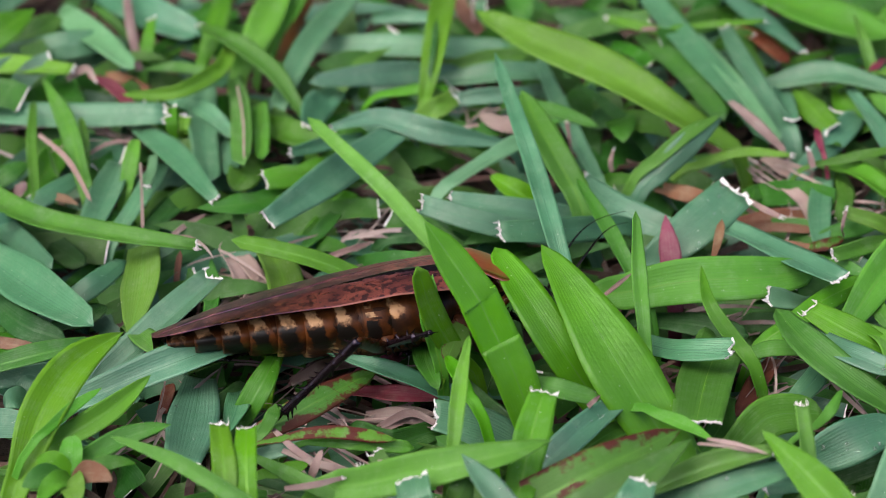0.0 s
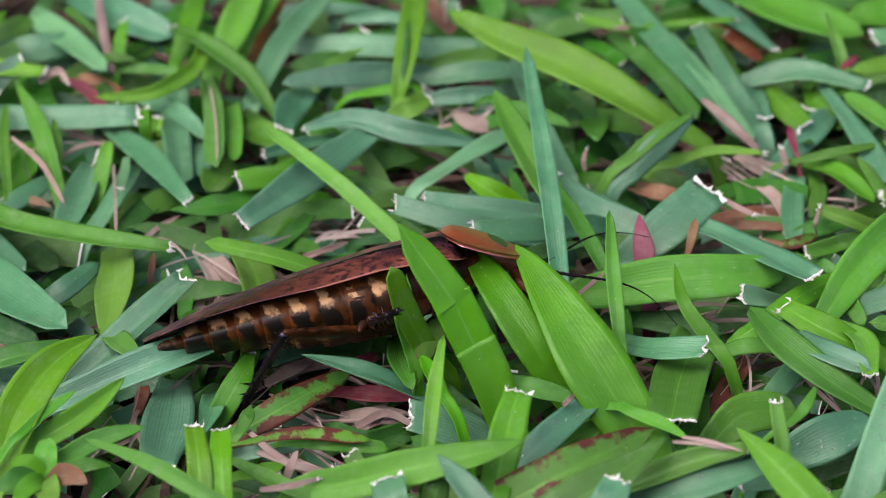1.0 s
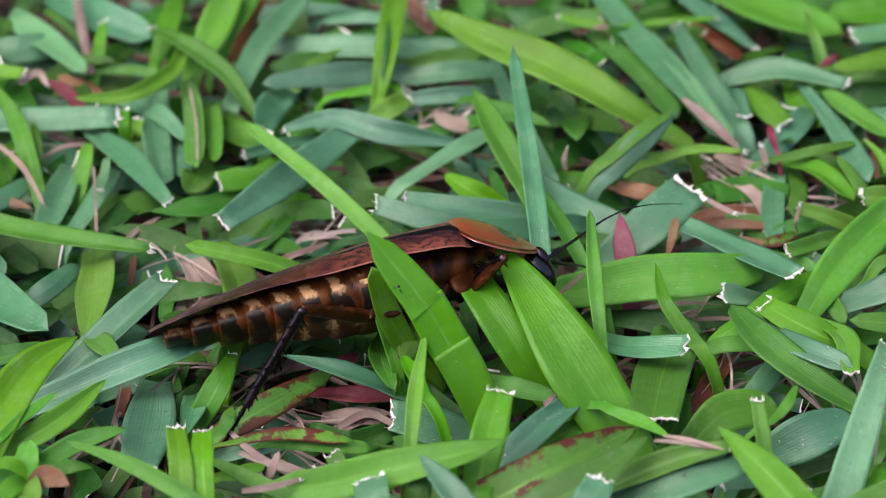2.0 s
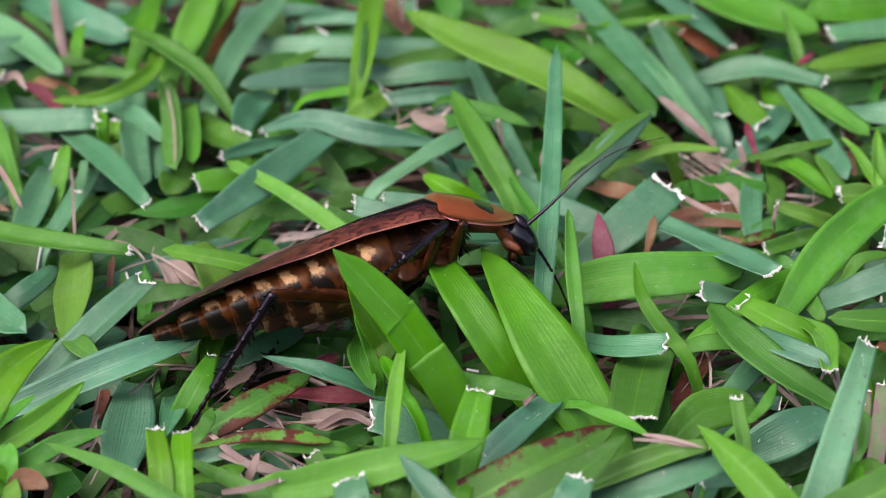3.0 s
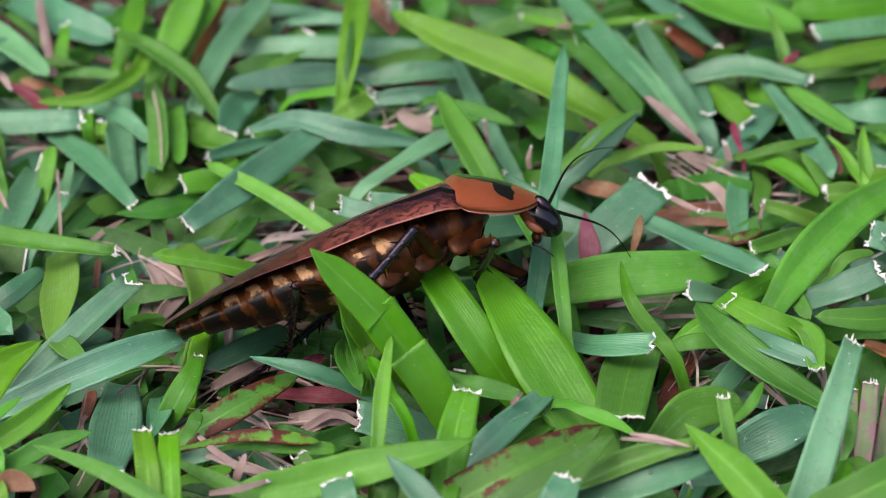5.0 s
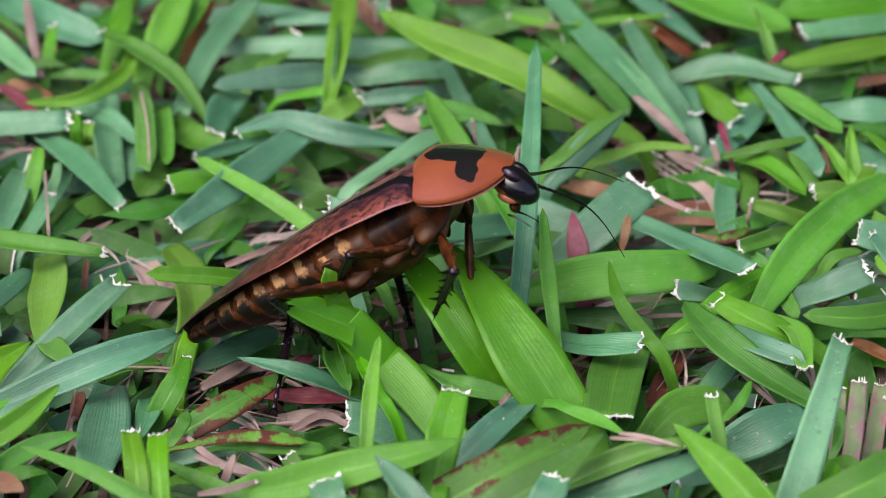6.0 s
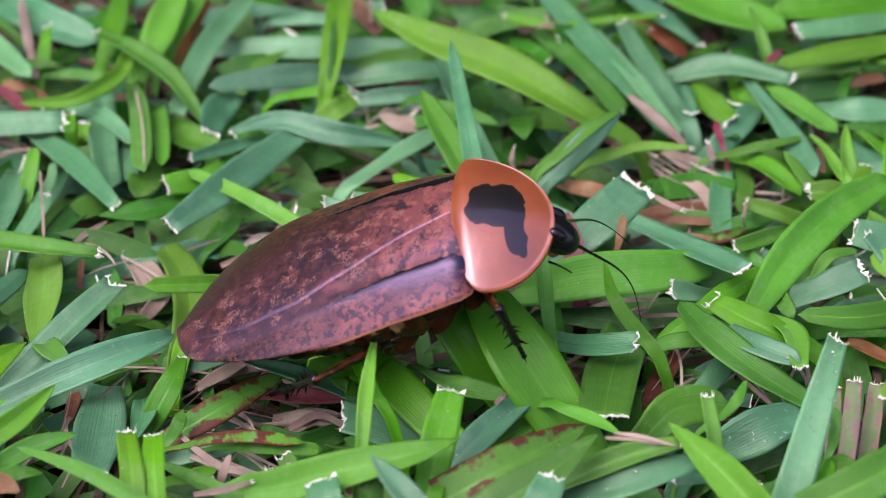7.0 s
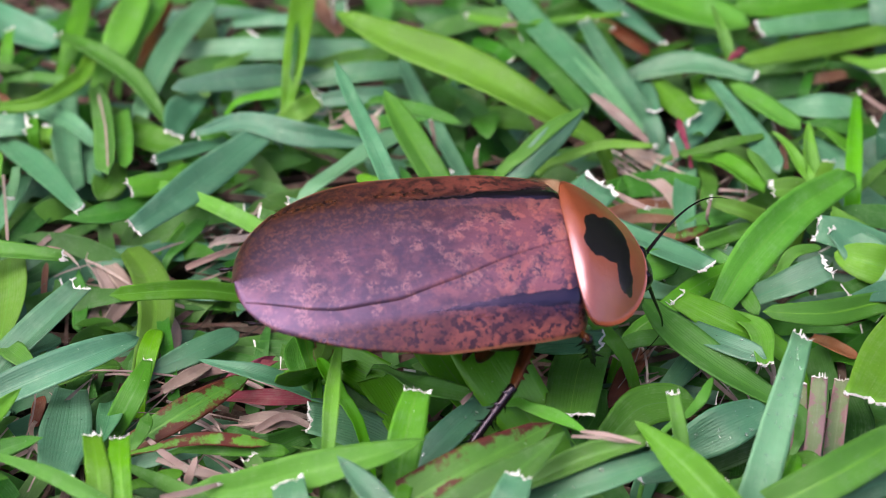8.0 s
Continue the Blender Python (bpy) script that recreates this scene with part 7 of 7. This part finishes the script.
    walk(shins["front_left"], [
        (0.00, pose(0.01050, 0.00000, 0.00000, 180.0, 52.1, 180.0)),
        (2.80, pose(0.01050, 0.00000, 0.00000, -180.0, 68.0, 180.0)),
        (3.00, pose(0.01050, 0.00000, 0.00000, 180.0, 85.6, 180.0)),
        (3.50, pose(0.01050, 0.00000, 0.00000, -180.0, 62.9, 180.0)),
        (4.00, pose(0.01050, 0.00000, 0.00000, -180.0, 66.3, 180.0)),
        (4.30, pose(0.01050, 0.00000, 0.00000, 180.0, 60.8, 180.0)),
        (4.70, pose(0.01050, 0.00000, 0.00000, -180.0, 54.5, -180.0)),
        (5.80, pose(0.01050, 0.00000, 0.00000, 180.0, 65.4, 180.0)),
        (6.50, pose(0.01050, 0.00000, 0.00000, -0.0, 84.0, 0.0)),
        (6.65, pose(0.01050, 0.00000, 0.00000, 0.0, 66.9, -0.0)),
        (6.90, pose(0.01050, 0.00000, 0.00000, 0.0, 23.9, 0.0)),
        (7.00, pose(0.01050, 0.00000, 0.00000, -0.0, 23.9, 0.0)),
        (7.10, pose(0.01050, 0.00000, 0.00000, 0.0, 23.9, 0.0)),
        (7.35, pose(0.01050, 0.00000, 0.00000, 0.0, 23.9, -0.0)),
        (7.75, pose(0.01050, 0.00000, 0.00000, 0.0, 23.9, 0.0)),
        (8.00, pose(0.01050, 0.00000, 0.00000, -0.0, 23.9, 0.0)),
    ])
    walk(antennae["left"], [
        (0.0, pose(0.02480, 0.00170, -0.00520, 0.0, -23.7, 42.3)),
        (0.5, pose(0.02480, 0.00170, -0.00520, 0.0, -33.0, 25.0)),
        (1.0, pose(0.02480, 0.00170, -0.00520, 0.0, -1.6, 37.6)),
        (1.5, pose(0.02480, 0.00170, -0.00520, 0.0, -14.6, 8.0)),
        (2.8, pose(0.02480, 0.00170, -0.00520, 0.0, 2.1, 22.7)),
        (3.0, pose(0.02480, 0.00170, -0.00520, -0.0, -13.7, -11.9)),
        (3.5, pose(0.02480, 0.00170, -0.00520, 0.0, -27.1, 42.4)),
        (4.0, pose(0.02480, 0.00170, -0.00520, 0.0, 7.4, 18.7)),
        (4.5, pose(0.02480, 0.00170, -0.00520, 0.0, 10.6, 13.5)),
        (4.7, pose(0.02480, 0.00170, -0.00520, 0.0, -15.8, 42.7)),
        (5.8, pose(0.02480, 0.00170, -0.00520, 0.0, 8.7, 68.0)),
        (6.2, pose(0.02480, 0.00170, -0.00520, 0.0, 22.8, 83.8)),
        (6.5, pose(0.02480, 0.00170, -0.00520, 0.0, -14.6, 66.8)),
        (6.8, pose(0.02480, 0.00170, -0.00520, 0.0, 31.1, 71.7)),
        (7.0, pose(0.02480, 0.00170, -0.00520, 0.0, 57.0, 77.2)),
        (7.2, pose(0.02480, 0.00170, -0.00520, 0.0, 50.2, 65.3)),
        (7.5, pose(0.02480, 0.00170, -0.00520, 0.0, 23.3, 71.0)),
        (8.0, pose(0.02480, 0.00170, -0.00520, 0.0, 19.6, 38.9)),
    ])
    walk(antennae["right"], [
        (0.0, pose(0.02480, -0.00170, -0.00520, 0.0, -19.7, 44.8)),
        (0.5, pose(0.02480, -0.00170, -0.00520, 0.0, 4.2, 47.5)),
        (1.0, pose(0.02480, -0.00170, -0.00520, 0.0, 31.5, 24.1)),
        (1.5, pose(0.02480, -0.00170, -0.00520, 0.0, 20.8, 45.0)),
        (2.8, pose(0.02480, -0.00170, -0.00520, 0.0, 21.3, 64.0)),
        (3.0, pose(0.02480, -0.00170, -0.00520, 0.0, 67.2, 75.0)),
        (3.5, pose(0.02480, -0.00170, -0.00520, 0.0, 11.6, 57.9)),
        (4.0, pose(0.02480, -0.00170, -0.00520, 0.0, 16.9, 67.0)),
        (4.7, pose(0.02480, -0.00170, -0.00520, 0.0, 35.2, 57.5)),
        (5.8, pose(0.02480, -0.00170, -0.00520, 0.0, 20.5, 83.9)),
        (6.2, pose(0.02480, -0.00170, -0.00520, 0.0, 66.9, 75.3)),
        (6.5, pose(0.02480, -0.00170, -0.00520, 0.0, 54.2, 80.0)),
        (6.8, pose(0.02480, -0.00170, -0.00520, 0.0, 51.7, 80.8)),
        (7.0, pose(0.02480, -0.00170, -0.00520, 0.0, 78.6, 59.8)),
        (7.2, pose(0.02480, -0.00170, -0.00520, 0.0, 71.4, 50.8)),
        (7.35, pose(0.02480, -0.00170, -0.00520, -2.2, 70.1, -13.0)),
        (7.5, pose(0.02480, -0.00170, -0.00520, -0.0, 68.9, -72.6)),
        (7.75, pose(0.02480, -0.00170, -0.00520, -6.6, 73.3, -34.0)),
        (8.0, pose(0.02480, -0.00170, -0.00520, 0.0, 78.0, 17.2)),
    ])
    walk(tall_blade, [
        (0.0, pose(0.02362, -0.03212, 0.01200, -0.0, -0.0, -0.0)),
        (0.5, pose(0.02362, -0.03212, 0.01200, 0.0, 0.9, -3.0)),
        (1.0, pose(0.02362, -0.03212, 0.01200, 0.1, 2.2, -7.2)),
        (1.5, pose(0.02362, -0.03212, 0.01200, -0.1, 2.4, -7.8)),
        (2.8, pose(0.02362, -0.03212, 0.01200, -0.0, 3.9, -12.6)),
        (3.0, pose(0.02362, -0.03212, 0.01200, -0.4, 4.9, -16.3)),
        (3.5, pose(0.02362, -0.03212, 0.01200, -0.4, 5.2, -17.1)),
        (4.5, pose(0.02362, -0.03212, 0.01200, -0.8, 5.6, -18.9)),
        (4.7, pose(0.02362, -0.03212, 0.01200, -0.6, 5.8, -19.2)),
        (5.8, pose(0.02362, -0.03212, 0.01200, 0.2, 5.5, -17.4)),
        (6.2, pose(0.02362, -0.03212, 0.01200, 0.5, 5.3, -16.5)),
        (6.5, pose(0.02362, -0.03212, 0.01200, 0.5, 4.7, -14.7)),
        (7.0, pose(0.02362, -0.03212, 0.01200, 1.0, 2.4, -7.0)),
        (7.2, pose(0.02362, -0.03212, 0.01200, 0.8, 1.6, -4.8)),
        (7.5, pose(0.02362, -0.03212, 0.01200, 0.3, 0.7, -2.2)),
        (8.0, pose(0.02362, -0.03212, 0.01200, -0.5, -0.9, 2.8)),
    ])
    walk(bent_blade, [
        (0.0, pose(0.00142, 0.00804, 0.01200, 0.0, 0.0, 0.0)),
        (0.5, pose(0.00142, 0.00804, 0.01200, -2.1, -2.3, 2.1)),
        (1.0, pose(0.00142, 0.00804, 0.01200, -0.4, -1.5, 4.1)),
        (1.5, pose(0.00142, 0.00804, 0.01200, 2.3, 0.1, 5.1)),
        (2.8, pose(0.00142, 0.00804, 0.01200, -5.3, -5.2, 4.0)),
        (3.0, pose(0.00142, 0.00804, 0.01200, -8.3, -7.3, 3.8)),
        (3.5, pose(0.00142, 0.00804, 0.01200, -7.2, -6.9, 5.9)),
        (4.0, pose(0.00142, 0.00804, 0.01200, -7.7, -7.3, 5.9)),
        (4.7, pose(0.00142, 0.00804, 0.01200, -7.7, -7.3, 5.9)),
        (5.8, pose(0.00142, 0.00804, 0.01200, -6.5, -6.3, 5.2)),
        (6.2, pose(0.00142, 0.00804, 0.01200, -6.1, -6.0, 5.1)),
        (6.5, pose(0.00142, 0.00804, 0.01200, -5.3, -5.5, 5.5)),
        (7.0, pose(0.00142, 0.00804, 0.01200, -8.7, -8.1, 6.8)),
        (7.2, pose(0.00142, 0.00804, 0.01200, -9.9, -8.9, 6.6)),
        (7.5, pose(0.00142, 0.00804, 0.01200, -11.4, -9.7, 5.3)),
        (8.0, pose(0.00142, 0.00804, 0.01200, -11.4, -9.9, 6.6)),
    ])
    walk(low_blade, [
        (0.0, pose(-0.00791, 0.00320, 0.00900, -0.0, -0.0, -0.0)),
        (1.5, pose(-0.00791, 0.00320, 0.00900, 1.0, 1.3, 2.6)),
        (3.0, pose(-0.00791, 0.00320, 0.00900, 1.0, 0.1, 3.4)),
        (4.0, pose(-0.00791, 0.00320, 0.00900, 6.1, 6.6, 14.4)),
        (4.7, pose(-0.00791, 0.00320, 0.00900, 5.5, 5.8, 13.2)),
        (5.8, pose(-0.00791, 0.00320, 0.00900, 9.0, 5.5, 23.1)),
        (6.5, pose(-0.00791, 0.00320, 0.00900, 10.6, 4.7, 28.1)),
        (7.0, pose(-0.00791, 0.00320, 0.00900, 10.5, 3.2, 29.3)),
        (7.5, pose(-0.00791, 0.00320, 0.00900, 10.8, 1.8, 31.8)),
        (8.0, pose(-0.00791, 0.00320, 0.00900, 10.7, 2.0, 31.4)),
    ])
    walk(bowed_blade, [
        (0.0, pose(0.0033, -0.0262, 0.0153)),
        (6.5, pose(0.0033, -0.0262, 0.0153)),
        (7.0, pose(0.0033, -0.0262, 0.0153, 38, -8, 0)),
        (8.0, pose(0.0033, -0.0262, 0.0153, 44, -8, 0)),
    ])
    walk(pressed_leaf, [
        (0.0, pose(0.0360, -0.0448, 0.0105)),
        (1.5, pose(0.0360, -0.0448, 0.0105)),
        (3.0, pose(0.0360, -0.0448, 0.0105, -4, 0, -2)),
        (3.5, pose(0.0360, -0.0448, 0.0105, -8, 0, -3)),
        (4.7, pose(0.0360, -0.0448, 0.0105, -10, 0, -3)),
        (5.8, pose(0.0360, -0.0448, 0.0105, -3, 0, -1)),
        (6.5, pose(0.0360, -0.0448, 0.0105)),
        (8.0, pose(0.0360, -0.0448, 0.0105)),
    ])
    walk(broad_leaf, [
        (0.0, pose(0.01395, -0.04214, 0.01400, -0.3, -0.1, -0.1)),
        (0.5, pose(0.01395, -0.04214, 0.01400, -0.3, -0.1, -0.1)),
        (1.0, pose(0.01395, -0.04214, 0.01400, 1.8, 0.2, 0.9)),
        (1.5, pose(0.01395, -0.04214, 0.01400, -0.2, -1.4, 0.5)),
        (2.8, pose(0.01395, -0.04214, 0.01400, 8.8, -4.6, 6.4)),
        (3.0, pose(0.01395, -0.04214, 0.01400, 8.9, -5.2, 6.6)),
        (3.5, pose(0.01395, -0.04214, 0.01400, 6.9, -5.9, 5.9)),
        (4.0, pose(0.01395, -0.04214, 0.01400, 8.4, -5.4, 6.5)),
        (4.7, pose(0.01395, -0.04214, 0.01400, 7.1, -5.5, 5.9)),
        (5.8, pose(0.01390, -0.04210, 0.01400, -28.6, -23.6, 2.6)),
        (6.0, pose(0.01390, -0.04210, 0.01400, -33.0, -25.0, 2.7)),
        (6.2, pose(0.01390, -0.04210, 0.01400, -37.1, -26.9, 3.5)),
        (6.5, pose(0.01390, -0.04210, 0.01400, -33.9, -26.5, 3.8)),
        (6.8, pose(0.01390, -0.04210, 0.01400, -36.7, -27.8, 4.3)),
        (7.0, pose(0.01390, -0.04210, 0.01400, -41.6, -30.1, 5.7)),
        (8.0, pose(0.01390, -0.04210, 0.01400, -63.2, -24.5, -5.6)),
    ])
    walk(leaf_middle, [
        (0.0, pose(-0.00496, 0.00409, 0.01285, 0.0, -0.0, 0.0)),
        (4.7, pose(-0.00496, 0.00409, 0.01285, 0.0, -0.0, 0.0)),
        (5.8, pose(-0.00519, 0.00448, 0.01296, 37.0, 4.9, 27.1)),
        (6.0, pose(-0.00517, 0.00453, 0.01300, 41.6, 3.7, 23.4)),
        (6.2, pose(-0.00515, 0.00456, 0.01303, 46.1, 4.8, 19.4)),
        (6.5, pose(-0.00512, 0.00449, 0.01297, 38.2, 5.3, 16.7)),
        (6.8, pose(-0.00512, 0.00457, 0.01305, 46.5, -0.3, 19.6)),
        (7.0, pose(-0.00491, 0.00417, 0.01287, 7.8, -4.9, -1.1)),
        (8.0, pose(-0.00473, 0.00436, 0.01306, 36.8, -17.9, -14.8)),
    ])
    walk(leaf_tip, [
        (0.0, pose(-0.00344, 0.00261, 0.00705, 0.0, -0.0, 0.0)),
        (4.7, pose(-0.00344, 0.00261, 0.00705, 0.0, -0.0, 0.0)),
        (5.8, pose(-0.00338, 0.00264, 0.00707, -5.4, -0.5, 15.1)),
        (6.0, pose(-0.00331, 0.00269, 0.00711, -6.1, -6.8, 19.5)),
        (6.2, pose(-0.00321, 0.00264, 0.00723, -13.6, -17.1, 19.4)),
        (6.5, pose(-0.00319, 0.00286, 0.00723, -6.5, -21.5, 34.2)),
        (6.8, pose(-0.00315, 0.00285, 0.00728, -16.1, -22.3, 40.6)),
        (7.0, pose(-0.00309, 0.00273, 0.00741, 18.3, -44.9, -6.5)),
        (8.0, pose(-0.00310, 0.00280, 0.00738, 29.3, -40.7, -12.0)),
    ])


motions()
